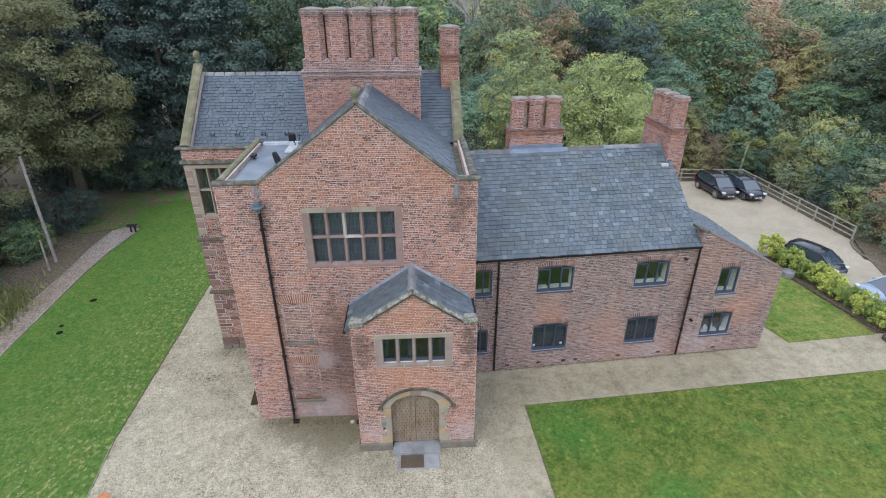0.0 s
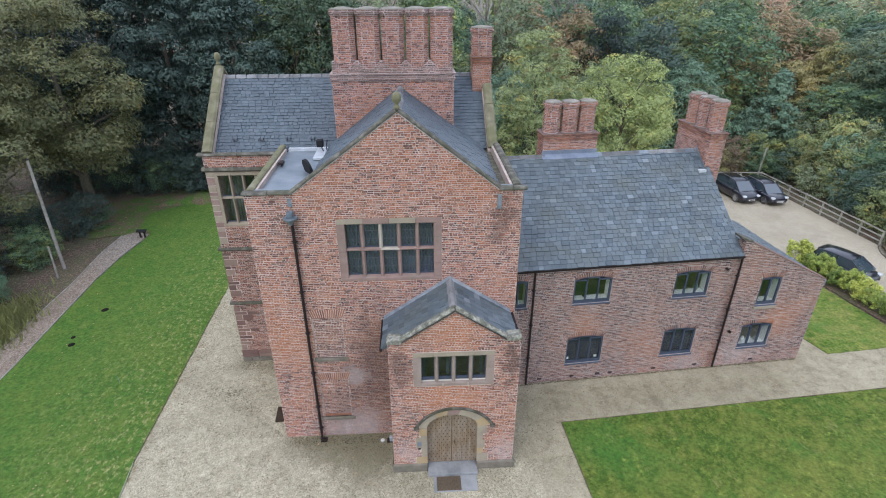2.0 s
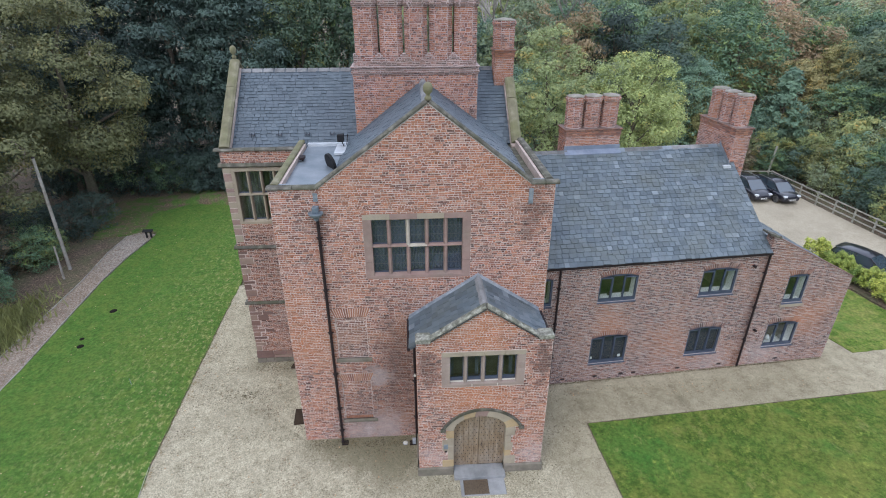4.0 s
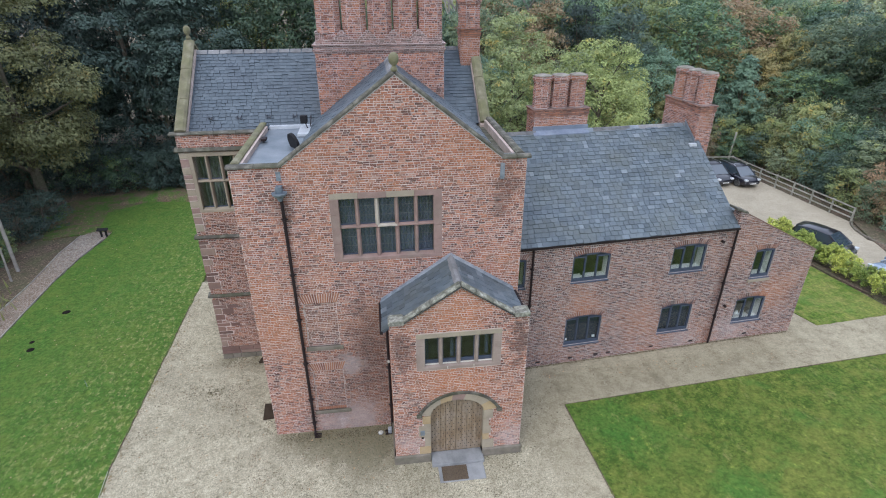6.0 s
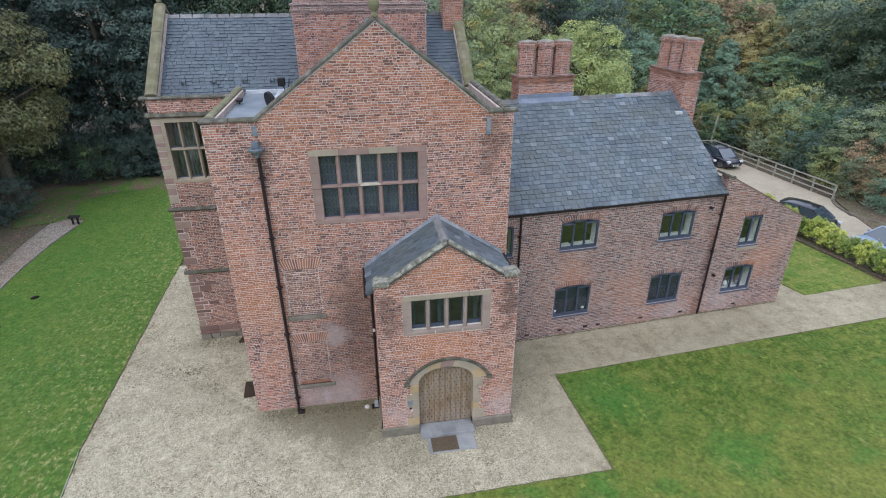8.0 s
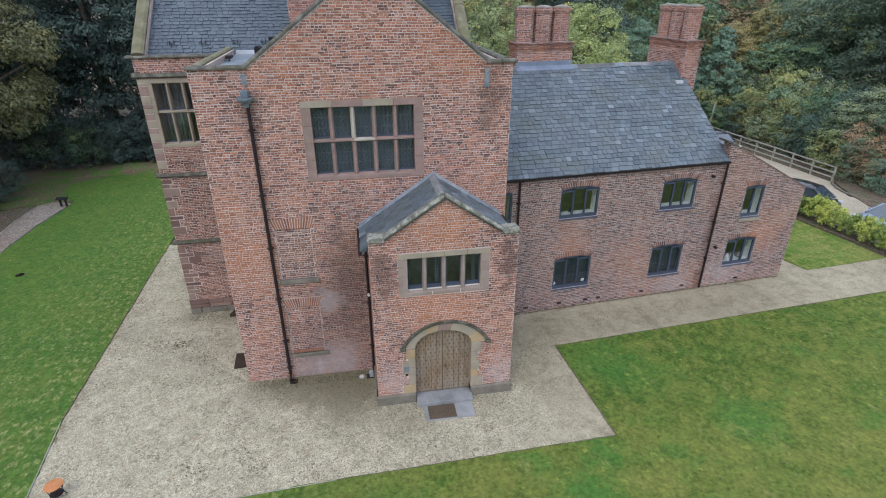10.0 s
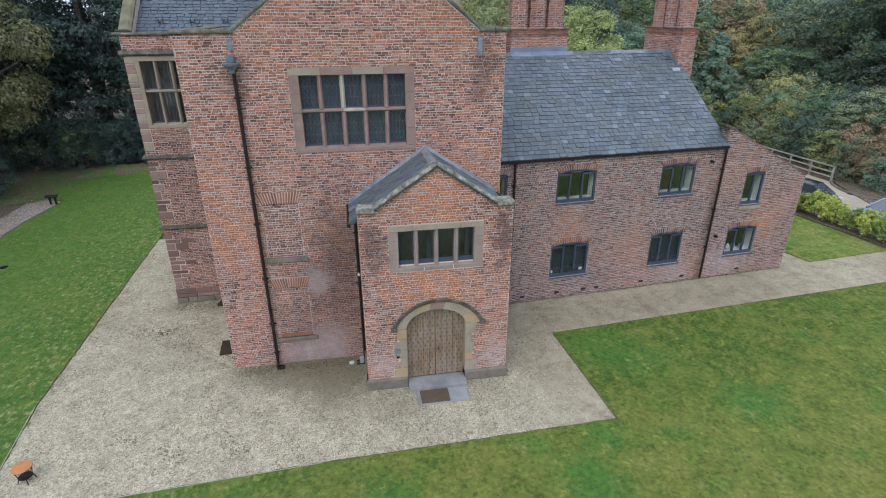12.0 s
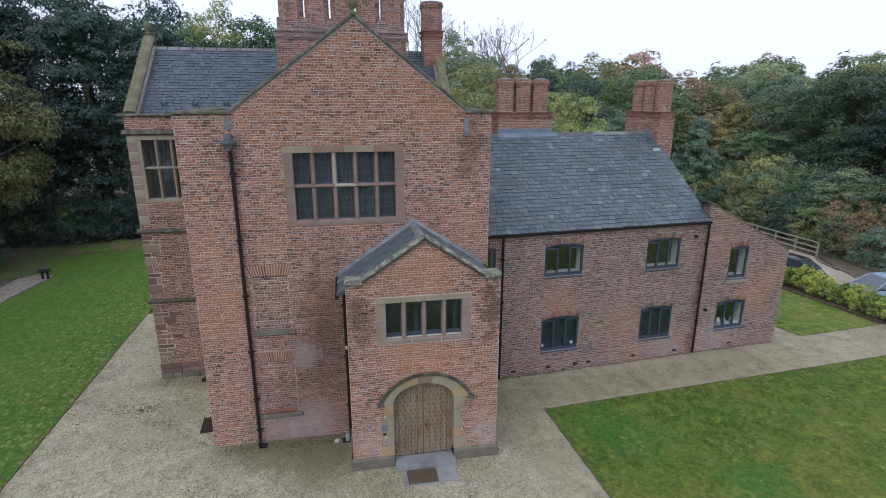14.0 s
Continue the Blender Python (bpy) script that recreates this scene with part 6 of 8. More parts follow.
RIDGE, EAVES = (6.45, 7.0), ((4.13, 5.44), (8.60, 5.57))
gable_roof("slate_roof", (RIDGE[0], -1.70, RIDGE[1]), (RIDGE[0], 0.0, RIDGE[1]), (EAVES[0][0], -1.70, EAVES[0][1]), (EAVES[1][0], -1.70, EAVES[1][1]), m_slate, 50, piece=m_slate_piece, exposure=0.23, wide=0.25)
for ex, ez in EAVES:
    # lead laid over the slates and turned up against the front wall
    d = Vector((RIDGE[0] - ex, 0, RIDGE[1] - ez)).normalized()
    n = Vector((-abs(d.z) if ex < RIDGE[0] else abs(d.z), 0, abs(d.x)))
    a, b = Vector((ex, 0, ez)), Vector((RIDGE[0], 0, RIDGE[1]))
    for k in range(4):
        sh = Shape()
        p, q = a.lerp(b, k / 4 + 0.002), a.lerp(b, (k + 1) / 4 - 0.002)
        up = n * (0.045 + 0.004 * (k % 2))
        sh.add([p + up, q + up, q + up + Vector((0, -0.08, 0)), p + up + Vector((0, -0.08, 0)), p + n * 0.02, q + n * 0.02, q + n * 0.02 + Vector((0, -0.08, 0)), p + n * 0.02 + Vector((0, -0.08, 0))],
               [(0, 1, 2, 3), (7, 6, 5, 4), (0, 4, 5, 1), (1, 5, 6, 2), (2, 6, 7, 3), (3, 7, 4, 0)])
        sh.prism([(p.x, p.z + 0.05), (q.x, q.z + 0.05), (q.x, q.z + 0.13), (p.x, p.z + 0.13)], -0.026, -0.002)
        sh.done("flashing", m_lead_pale, house, "pale lead flashing")

# floors and partitions added within, coloured dark so the rooms stay dim
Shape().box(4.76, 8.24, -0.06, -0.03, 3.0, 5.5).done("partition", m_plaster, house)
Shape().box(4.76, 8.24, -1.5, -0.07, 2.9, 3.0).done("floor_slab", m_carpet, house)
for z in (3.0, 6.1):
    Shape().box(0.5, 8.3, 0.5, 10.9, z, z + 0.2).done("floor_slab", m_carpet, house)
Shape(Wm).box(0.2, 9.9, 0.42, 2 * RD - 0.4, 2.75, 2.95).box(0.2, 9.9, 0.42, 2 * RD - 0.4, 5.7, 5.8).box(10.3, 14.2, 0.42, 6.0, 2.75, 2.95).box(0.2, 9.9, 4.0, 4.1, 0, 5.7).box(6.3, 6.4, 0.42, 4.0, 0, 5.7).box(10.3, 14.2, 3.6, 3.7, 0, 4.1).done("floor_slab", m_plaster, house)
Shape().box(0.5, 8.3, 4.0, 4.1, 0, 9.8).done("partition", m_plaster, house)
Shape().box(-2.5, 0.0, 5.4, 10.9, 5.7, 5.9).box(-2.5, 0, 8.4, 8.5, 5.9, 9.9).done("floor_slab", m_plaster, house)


# ---- ground ----
def ragged(poly, step=0.35, amount=0.025, seed=1, skip=()):
    """The outline with small uneven steps along its edges."""
    rng, out = random.Random(seed), []
    for i, p in enumerate(poly):
        q = poly[(i + 1) % len(poly)]
        L = math.hypot(q[0] - p[0], q[1] - p[1])
        n = min(160, max(1, int(L / step))) if i not in skip else 1
        for k in range(n):
            j = amount if k else 0
            out.append((p[0] + (q[0] - p[0]) * k / n + rng.uniform(-j, j), p[1] + (q[1] - p[1]) * k / n + rng.uniform(-j, j)))
    return out


def sheet(name, poly, z0, z1, material, label, category, **kw):
    ob = Shape().prism(ragged(poly, **kw), z0, z1, "z").done(name, material)
    return tagged(ob, label, category, kind="structure")


g = Shape()
xs = [-2500, -300, -120, -60, -30, 0, 30, 60, 120, 300, 2500]
for i in range(10):
    for j in range(10):
        g.add([(xs[i], xs[j], -0.06), (xs[i + 1], xs[j], -0.06), (xs[i + 1], xs[j + 1], -0.06), (xs[i], xs[j + 1], -0.06)], [(0, 1, 2, 3)])
tagged(g.done("ground", m_soil), "brown leaf-littered woodland ground", "ground", kind="structure")
sheet("gravel_forecourt", [(-6.3, -6), (11.6, -6), (11.3, -1.0), (34, 1.2), (34, 4.2), (25.5, 4.3), (25.5, 6.5), (22, 12), (-7, 12), (-7, 25)][:9] + [(-6.4, 12)], -0.1, 0.0, m_gravel, "pale gravel forecourt strewn with a few leaves", "gravel", skip=(0, 1, 2, 3, 4, 5, 6, 7, 8, 9))
sheet("lawn", [(-13.54, -60), (70, -60), (70, 4.6), (28.06, 1.47), (11.05, 0.1), (11.27, -4.42), (3.0, -4.62), (-4.88, -5.0), (-5.42, -0.96), (-5.72, 10.75), (-6.0, 26.2), (-12.5, 25.4), (-15.2, 23.2), (-14.6, 20.4), (-13.5, 19.9), (-13.5, 18.4), (-13.8, 16.0), (-13.9, 13.1), (-13.74, 9.6), (-13.54, 5.0)], -0.1, 0.035, m_lawn, "mown green lawn with dry yellowish patches", "lawn", skip=(0, 1, 19), step=0.22, amount=0.03)
sheet("rough_grass", [(-15.0, 19.5), (-13.5, 19.7), (-11.0, 24.0), (-5.0, 25.5), (-5.0, 27.6), (-12.5, 27.4), (-18.5, 26.5), (-20, 23), (-17.5, 19.0)], -0.1, 0.012, m_rough_grass, "thin leaf-strewn grass at the wood's edge", "grass", seed=13, amount=0.3, step=0.6)
sheet("lawn", [(24.95, 3.75), (29.75, 4.2), (29.5, 6.5), (28.6, 11.5), (27.0, 13.5), (23.9, 12), (24.3, 6.0)], -0.1, 0.03, m_small_lawn, "small green lawn beside the hedge", "lawn", seed=3)
sheet("drive", [(33.6, 0.4), (62, 3), (62, 9), (40, 9.4), (36.6, 10.3), (35.3, 12.0), (36.1, 14.3), (36.5, 14.8), (35.5, 26.7), (22, 27.6), (18, 27.6), (18, 12.2), (23, 12.4), (27.0, 13.8), (30.6, 8.0), (31.0, 4.4), (33.6, 4.2)], -0.1, 0.004, m_drive, "sandy gravel drive and car park", "drive", seed=4)
sheet("grass", [(-2.0, 13), (18, 13), (18, 30), (-8, 30), (-6, 14)], -0.1, 0.02, m_lawn, "grass behind the house", "grass", seed=9)
PATH_WOOD = [(-15.1, -20), (-15.1, 8), (-15.12, 13), (-15.42, 16.8), (-15.3, 19.3)]
PATH_LAWN = [(-13.56, -20), (-13.56, 5), (-13.82, 9.6), (-13.98, 13.1), (-13.9, 16.0), (-13.62, 18.4)]
sheet("path", [(-15.1, -60), (-13.5, -60)] + PATH_LAWN + [(-13.45, 19.5), (-14.6, 19.9)] + PATH_WOOD[::-1], -0.1, 0.02, m_path, "woodland path covered in brown fallen leaves", "path", seed=5, skip=(0,), step=0.35, amount=0.05)
sheet("flower_bed", [(30.2, 4.3), (31.0, 4.3), (30.6, 8.0), (29.9, 12.6), (28.8, 12.8), (29.4, 8.0)], -0.1, 0.03, m_soil, "bare soil bed under the hedge", "soil", seed=6)
sheet("verge", [(34.6, 9.0), (37, 8.6), (44, 8.8), (44, 11), (38, 16), (36.9, 15.2), (35.7, 12.3)], -0.1, 0.05, m_soil, "leaf-littered verge under the trees", "verge", seed=7)
bank, brng = Shape(), random.Random(21)
cols, prof = 46, ((0.0, -0.02), (0.12, 0.22), (0.35, 0.42), (0.8, 0.5), (1.6, 0.46), (3.2, 0.1))
for i in range(cols + 1):
    x = -15.0 + 19.0 * i / cols
    grow = min(1.0, 0.25 + i / 9)
    for dy, z in prof:
        bank.v.append((x + brng.uniform(-0.08, 0.08), 24.7 + 0.25 * math.sin(i * 0.31) + dy + brng.uniform(-0.06, 0.06), z * grow * brng.uniform(0.8, 1.15)))
bank.f += [(6 * i + k, 6 * i + 6 + k, 6 * i + 7 + k, 6 * i + 1 + k) for i in range(cols) for k in range(5)]
tagged(bank.done("bank", m_rough_grass, smooth=True), "low leaf-covered earth bank behind the lawn", "bank", kind="structure")
for run, words in ((PATH_WOOD, "pale worn timber edging on the wood side of the path"), (PATH_LAWN, "low grey timber edging between path and lawn")):
    edge = empty("path_edging", words, "edging")
    for a, b in zip(run, run[1:]):
        L = math.hypot(b[0] - a[0], b[1] - a[1])
        n = max(1, round(L / 2.4))
        M = pose(a[0], a[1], 0, 0, 0, math.degrees(math.atan2(b[1] - a[1], b[0] - a[0])))
        for k in range(n):
            Shape(M).box(L * k / n + 0.008, L * (k + 1) / n - 0.008, -0.022, 0.022, -0.02, 0.062).done("edging_board", m_rail if k % 3 else m_pole, edge)
edge = empty("lawn_edging", "thin timber edging between gravel and lawn", "edging")
for a, b, pale in (((-4.90, -5.0), (-5.44, -0.96), 1), ((-5.44, -0.96), (-5.74, 10.75), 0), ((-4.9, -5.015), (3.0, -4.635), 1), ((3.0, -4.635), (11.2, -4.435), 0), ((11.27, -4.4), (11.05, 0.1), 0), ((11.05, 0.12), (28.06, 1.49), 0)):
    d = Vector((b[0] - a[0], b[1] - a[1], 0)).normalized()
    n = Vector((-d.y, d.x, 0)) * 0.012
    A, Bv = Vector((*a, 0)), Vector((*b, 0))
    Shape().add([A - n - Vector((0, 0, 0.05)), A + n - Vector((0, 0, 0.05)), Bv + n - Vector((0, 0, 0.05)), Bv - n - Vector((0, 0, 0.05)), A - n + Vector((0, 0, 0.036)), A + n + Vector((0, 0, 0.036)), Bv + n + Vector((0, 0, 0.036)), Bv - n + Vector((0, 0, 0.036))],
                [(0, 1, 2, 3), (4, 5, 6, 7), (0, 1, 5, 4), (1, 2, 6, 5), (2, 3, 7, 6), (3, 0, 4, 7)]).done("edging_board", m_rail if pale else m_soil, edge)

# ---- plants ----
def leaf_corners(c, nrm, size, rng, stretch=1.35, k=4):
    """Single leaves: one small pointed face of k corners at each place c, facing nrm."""
    nrm = nrm / np.linalg.norm(nrm, axis=1)[:, None]
    a = np.cross(nrm, rng.normal(size=(len(c), 3)))
    a /= np.linalg.norm(a, axis=1)[:, None]
    b = np.cross(nrm, a)
    s = size[:, None]
    fold = nrm * s * 0.12
    return np.stack([c - a * s * stretch * 0.5, c - b * s * 0.5 - fold, c + a * s * stretch * 0.5, c + b * s * 0.5 - fold][:k], 1).reshape(-1, 3)


def faces_mesh(name, v, idx, k):
    """A mesh of many faces of k corners each."""
    me = bpy.data.meshes.new(name)
    me.vertices.add(len(v))
    me.vertices.foreach_set("co", v.astype(np.float32).ravel())
    me.loops.add(len(idx))
    me.loops.foreach_set("vertex_index", idx.astype(np.int32))
    me.polygons.add(len(idx) // k)
    me.polygons.foreach_set("loop_start", np.arange(0, len(idx), k, dtype=np.int32))
    me.update(calc_edges=True)
    return me


def quads_mesh(name, c, nrm, size, rng, stretch=1.35, k=4):
    return faces_mesh(name, leaf_corners(c, nrm, size, rng, stretch, k), np.arange(k * len(c)), k)


def crown(name, seed, R, z0, z1, clumps, leaves, leaf, low=0.0, cone=0.0, flat=0.9, spray=(0.10, 0.21)):
    """Leaves gathered on the upper sides of many rounded sprays, with gaps between them."""
    rng = np.random.default_rng(seed)
    d = rng.normal(size=(clumps, 3))
    d /= np.linalg.norm(d, axis=1)[:, None]
    d[:, 2] = np.where(d[:, 2] < -0.75 + low, -d[:, 2], d[:, 2])
    zc, hz = (z0 + z1) / 2, (z1 - z0) / 2
    # broad swells of the outline, then each spray's own distance
    lobes = rng.normal(size=(9, 3))
    lobes /= np.linalg.norm(lobes, axis=1)[:, None]
    swell = 0.74 + 0.3 * np.max(np.clip(d @ lobes.T, 0, 1) ** 5, axis=1)
    rad = swell * np.where(rng.random(clumps) < 0.72, rng.uniform(0.82, 1.0, clumps), rng.uniform(0.45, 0.8, clumps))
    cc = d * rad[:, None] * np.array([R, R, hz])
    if cone:
        cc[:, :2] *= (1 - cone * (cc[:, 2:3] / hz + 1) / 2) * 1.15
    cc[:, 2] += zc
    cr = R * rng.uniform(*spray, clumps)
    w = cr ** 2 / np.sum(cr ** 2)
    k = rng.choice(clumps, leaves, p=w)
    e = rng.normal(size=(leaves, 3))
    e[:, 2] = np.where(rng.random(leaves) < 0.8, np.abs(e[:, 2]), e[:, 2])
    e += 0.5 * (cc[k] - np.array([0, 0, zc])) / np.array([R, R, hz])
    e /= np.linalg.norm(e, axis=1)[:, None]
    r = cr[k] * (1.02 - np.abs(rng.normal(0, 0.13, leaves))) * (1 + 0.35 * np.abs(rng.normal(size=leaves)) * (rng.random(leaves) < 0.16))
    pos = cc[k] + e * r[:, None] * np.array([1, 1, flat])
    nrm = 1.1 * e + rng.normal(0, 0.27, (leaves, 3)) + np.array([0, 0, 0.35])
    v = leaf_corners(pos, nrm, leaf * rng.uniform(0.55, 1.45, leaves), rng, 1.2, 3)
    return faces_mesh(name, v, np.arange(3 * leaves), 3), cc


def trunk_mesh(name, seed, h, r, cc, limbs=7):
    rng = random.Random(seed)
    s = Shape()
    lean = (rng.uniform(-0.4, 0.4), rng.uniform(-0.4, 0.4))
    path = [(lean[0] * t * t, lean[1] * t * t, h * t) for t in (0, 0.05, 0.2, 0.4, 0.6, 0.8, 1.0)]
    s.tube(path, [r * 1.5, r * 1.1, r, r * 0.85, r * 0.65, r * 0.4, r * 0.15], 8)
    order = sorted(range(len(cc)), key=lambda i: -cc[i][2])
    for i in rng.sample(order, min(limbs, len(order))):
        c = Vector(cc[i])
        t = min(0.85, max(0.25, c.z / h - 0.25))
        a = Vector((lean[0] * t * t, lean[1] * t * t, h * t))
        mid = a.lerp(c, 0.5) + Vector((rng.uniform(-0.3, 0.3), rng.uniform(-0.3, 0.3), 0.25))
        s.tube([a, mid, c], [r * 0.45, r * 0.28, r * 0.08], 6)
    return s.mesh(name)


def tree_model(kind, seed, R, z0, z1, clumps=55, leaves=6500, leaf=0.34, r=0.25, label="", category="tree", **kw):
    ob = empty("tree" if category == "tree" else "bush", label, category, group="woodland trees" if category == "tree" else "woodland bushes")
    me, cc = crown("crown", seed, R, z0, z1, clumps, leaves, leaf, **kw)
    part_mesh("crown", me, LEAF[kind], ob)
    part_mesh("trunk", trunk_mesh("trunk", seed, z0 + 0.75 * (z1 - z0), r, cc), m_bark, ob)
    return ob


models, tall_of = {}, {}
for kind, words in (("deep", "deep green tree in mixed woodland"), ("blue", "blue-green tree in mixed woodland"), ("grey", "grey-green tree in mixed woodland"), ("lime", "yellow-green tree turning in autumn"), ("green", "full green broadleaf tree in woodland"), ("dark", "dark evergreen tree in mixed woodland"), ("shade", "dark green tree with a few yellowing sprays"), ("autumn", "orange-brown tree in mixed autumn woodland"), ("yellow", "golden yellow tree in early autumn")):
    k = len(models)
    models[kind] = tree_model(kind, 40 + k, 3.4, 0.3, 11, label=words, clumps=165, leaves=10200, leaf=0.168, r=0.2, spray=(0.12, 0.24), flat=0.75, low=0.0 if kind == "dark" else 0.35)
    tall_of[kind] = 11
for kind, words in (("deep", "dense deep green bush"), ("blue", "blue-green shrub"), ("grey", "grey-green shrub"), ("lime", "yellow-green shrub"), ("russet", "russet-brown bramble bush"), ("autumn", "orange-brown autumn bush"), ("yellow", "yellowing autumn bush"), ("dark", "dark green evergreen bush")):
    k = len(models)
    models[kind + "_bush"] = tree_model(kind, 60 + k, 2.0, -0.5, 4.4, label=words + " behind the fence" if kind != "dark" else words + " under the trees", category="bush", clumps=110, leaves=5600, leaf=0.118, r=0.06, low=-0.3, spray=(0.13, 0.26))
    tall_of[kind + "_bush"] = 4.4
for kind, words in (("green", "far green tree in the wood"), ("grey", "far grey-green tree in the wood"), ("lime", "far yellow-green tree in the wood"), ("autumn", "far orange-brown tree in the wood")):
    k = len(models)
    models["far_" + kind] = tree_model(kind, 80 + k, 3.6, 0.5, 11, label=words, clumps=130, leaves=4000, leaf=0.28, r=0.2, spray=(0.12, 0.24), low=0.4)
    tall_of["far_" + kind] = 11
models["olive"] = tree_model("olive", 3, 5.4, 0.8, 15.5, label="broad olive-green tree turning brown in autumn", clumps=190, leaves=43000, leaf=0.17, r=0.35, spray=(0.13, 0.26), flat=0.62)
models["dark1"] = tree_model("dark", 1, 4.8, -1.0, 17.5, label="tall dark green tree with dense foliage", clumps=230, leaves=26000, leaf=0.22, r=0.3, spray=(0.12, 0.25), flat=0.65)
models["conifer"] = tree_model("blue", 5, 2.6, 0.2, 10, label="pointed blue-green conifer among the trees", clumps=130, leaves=12000, leaf=0.19, r=0.2, cone=0.85)
tall_of.update(olive=15.5, dark1=17.5, conifer=10)
planted, first = [], {}


def plant(kind, x, y, height, gap=0.0, wide=1.0):
    """A tree or bush of the given height, its breadth following more slowly."""
    if any(math.hypot(x - a, y - b) < gap for a, b in planted):
        return None
    planted.append((x, y))
    rng = random.Random(int(x * 131 + y * 17))
    f = (1.07 if x < 8 else 1.0) * height / tall_of[kind]
    s = wide * f ** 0.6 * rng.uniform(0.92, 1.08)
    m = pose(x, y, -0.05, 0, 0, rng.uniform(0, 360)) @ Matrix.Diagonal((s, s, f, 1))
    if kind not in first:
        # the first of each kind is the model itself, put in its place once all copies are made
        first[kind] = m
        return models[kind]
    return copy_thing(models[kind], m)


# the wood's top as it stands against the sky, by bearing from the forecourt: height gained for each metre of distance
SKYLINE = ((0.0, 0.13), (0.2, 0.13), (0.26, 0.10), (0.34, 0.08), (0.42, 0.065), (0.475, 0.085), (0.57, 0.08), (0.61, 0.03), (0.71, 0.018), (0.76, 0.06), (0.80, 0.074), (0.87, 0.078), (0.93, 0.055), (0.98, 0.055), (1.03, 0.095), (1.2, 0.11))


def skyline(x, y):
    far = y + 15.4
    return 10.5 + far * float(np.interp((x - 4.4) / far, *zip(*SKYLINE)))


def wood(seed, n, box, kinds, height, gap, wide=1.0, keep=lambda x, y: True):
    rng, done, tries = random.Random(seed), 0, 0
    while done < n and tries < 60 * n:
        tries += 1
        x, y = rng.uniform(box[0], box[1]), rng.uniform(box[2], box[3])
        h = height(x, y) if callable(height) else height
        if keep(x, y) and plant(rng.choice(kinds), x, y, h * rng.uniform(0.88, 1.14), gap, wide):
            done += 1


# rough tall grass beside the path
grng = np.random.default_rng(14)
n = 5200
root = np.stack([grng.normal(-16.6, 0.75, n), grng.normal(7.6, 1.5, n), np.zeros(n)], 1)
tip = root + np.stack([grng.normal(0, 0.16, n), grng.normal(0, 0.16, n), grng.uniform(0.18, 0.62, n)], 1)
side = np.stack([grng.normal(0, 0.03, n), grng.normal(0, 0.03, n), np.zeros(n)], 1)
blades = faces_mesh("rough_tall_grass", np.stack([root - side, root + side, tip], 1).reshape(-1, 3), np.arange(3 * n), 3)
tagged(part_mesh("rough_tall_grass", blades, LEAF["blade"]), "rough pale green tall grass beside the path", "grass", kind="stuff")
# two pale trees close behind the wing
pale_a = tree_model("mid", 21, 3.8, 1.0, 12.7, clumps=250, leaves=28000, leaf=0.145, spray=(0.10, 0.20), label="tall green tree with yellowing top behind the wing", r=0.18)
pale_a.location = (14.6, 24.0, 0)
pale_b = tree_model("pale", 22, 4.5, 0.6, 10.8, clumps=280, leaves=34000, leaf=0.145, spray=(0.10, 0.20), label="rounded pale green tree behind the wing", r=0.18)
pale_b.location = (21.4, 24.9, 0)
planted += [(14.6, 24.0), (20.6, 24.5)]
# its yellow sprays are lit clumps painted into the leaf colour
# a great spreading tree beyond the car park
great = tree_model("shade", 23, 6.4, 1.0, 14.2, clumps=210, leaves=34000, leaf=0.2, r=0.4, spray=(0.12, 0.24), flat=0.6, label="great dark spreading tree with yellowing sprays")
great.location = (49.5, 25.5, 0)
planted += [(49.5, 25.5), (52.5, 26), (46.5, 26), (49.5, 29), (49.0, 22.0)]
# the side wood beyond the path
for k, x, y, h in (("olive", -19.3, 23.6, 15.0), ("olive", -22.6, 15.5, 13.5), ("far_green", -23.5, 7.0, 12.5), ("far_green", -24.5, -2.0, 12), ("dark1", -14.6, 31.5, 18.2), ("dark1", -9.6, 31.8, 17), ("shade", -4.8, 33.5, 15), ("shade", -1.2, 35.0, 15.5), ("dark", 1.5, 34.0, 13), ("dark1", -20.5, 33.0, 18.5), ("dark1", -27.5, 22.0, 18), ("dark1", -26.5, 30.0, 19), ("deep", -2.6, 38, 17.8), ("lime", -6.0, 39.0, 17.9), ("green", -9.5, 41, 18.0), ("grey", 3.5, 40.0, 17.5), ("green", 7.5, 39.0, 16), ("shade", 5.5, 33.0, 13), ("dark", -17.5, 29.5, 11), ("dark", -12, 29.6, 10), ("dark", -7.0, 29.8, 10.5), ("dark", -22.5, 27.5, 11), ("dark", -12.0, 37, 17.4), ("dark", -17.5, 38, 19), ("dark", -23, 38, 19.5), ("dark", -30, 36, 19.5), ("far_green", -30, 14, 15), ("far_green", -28, 6, 14)):
    plant(k, x, y, h)
wood(9, 15, (-26, -18.2, 10, 21), ["dark_bush", "dark_bush", "deep_bush"], 2.6, 1.9)
plant("lime_bush", -18.5, 15.7, 2.3)
plant("russet_bush", -20.3, 14.6, 3.0)
wood(8, 22, (-25, -2.5, 27.6, 29.6), ["dark_bush", "dark_bush", "dark_bush", "deep_bush"], 3.9, 1.3)
wood(1, 6, (-46, -31, -6, 40), ["far_green", "far_grey"], 17, 5.0)
wood(16, 7, (-34, -10, 41, 47), ["dark"], 17.6, 3.5)
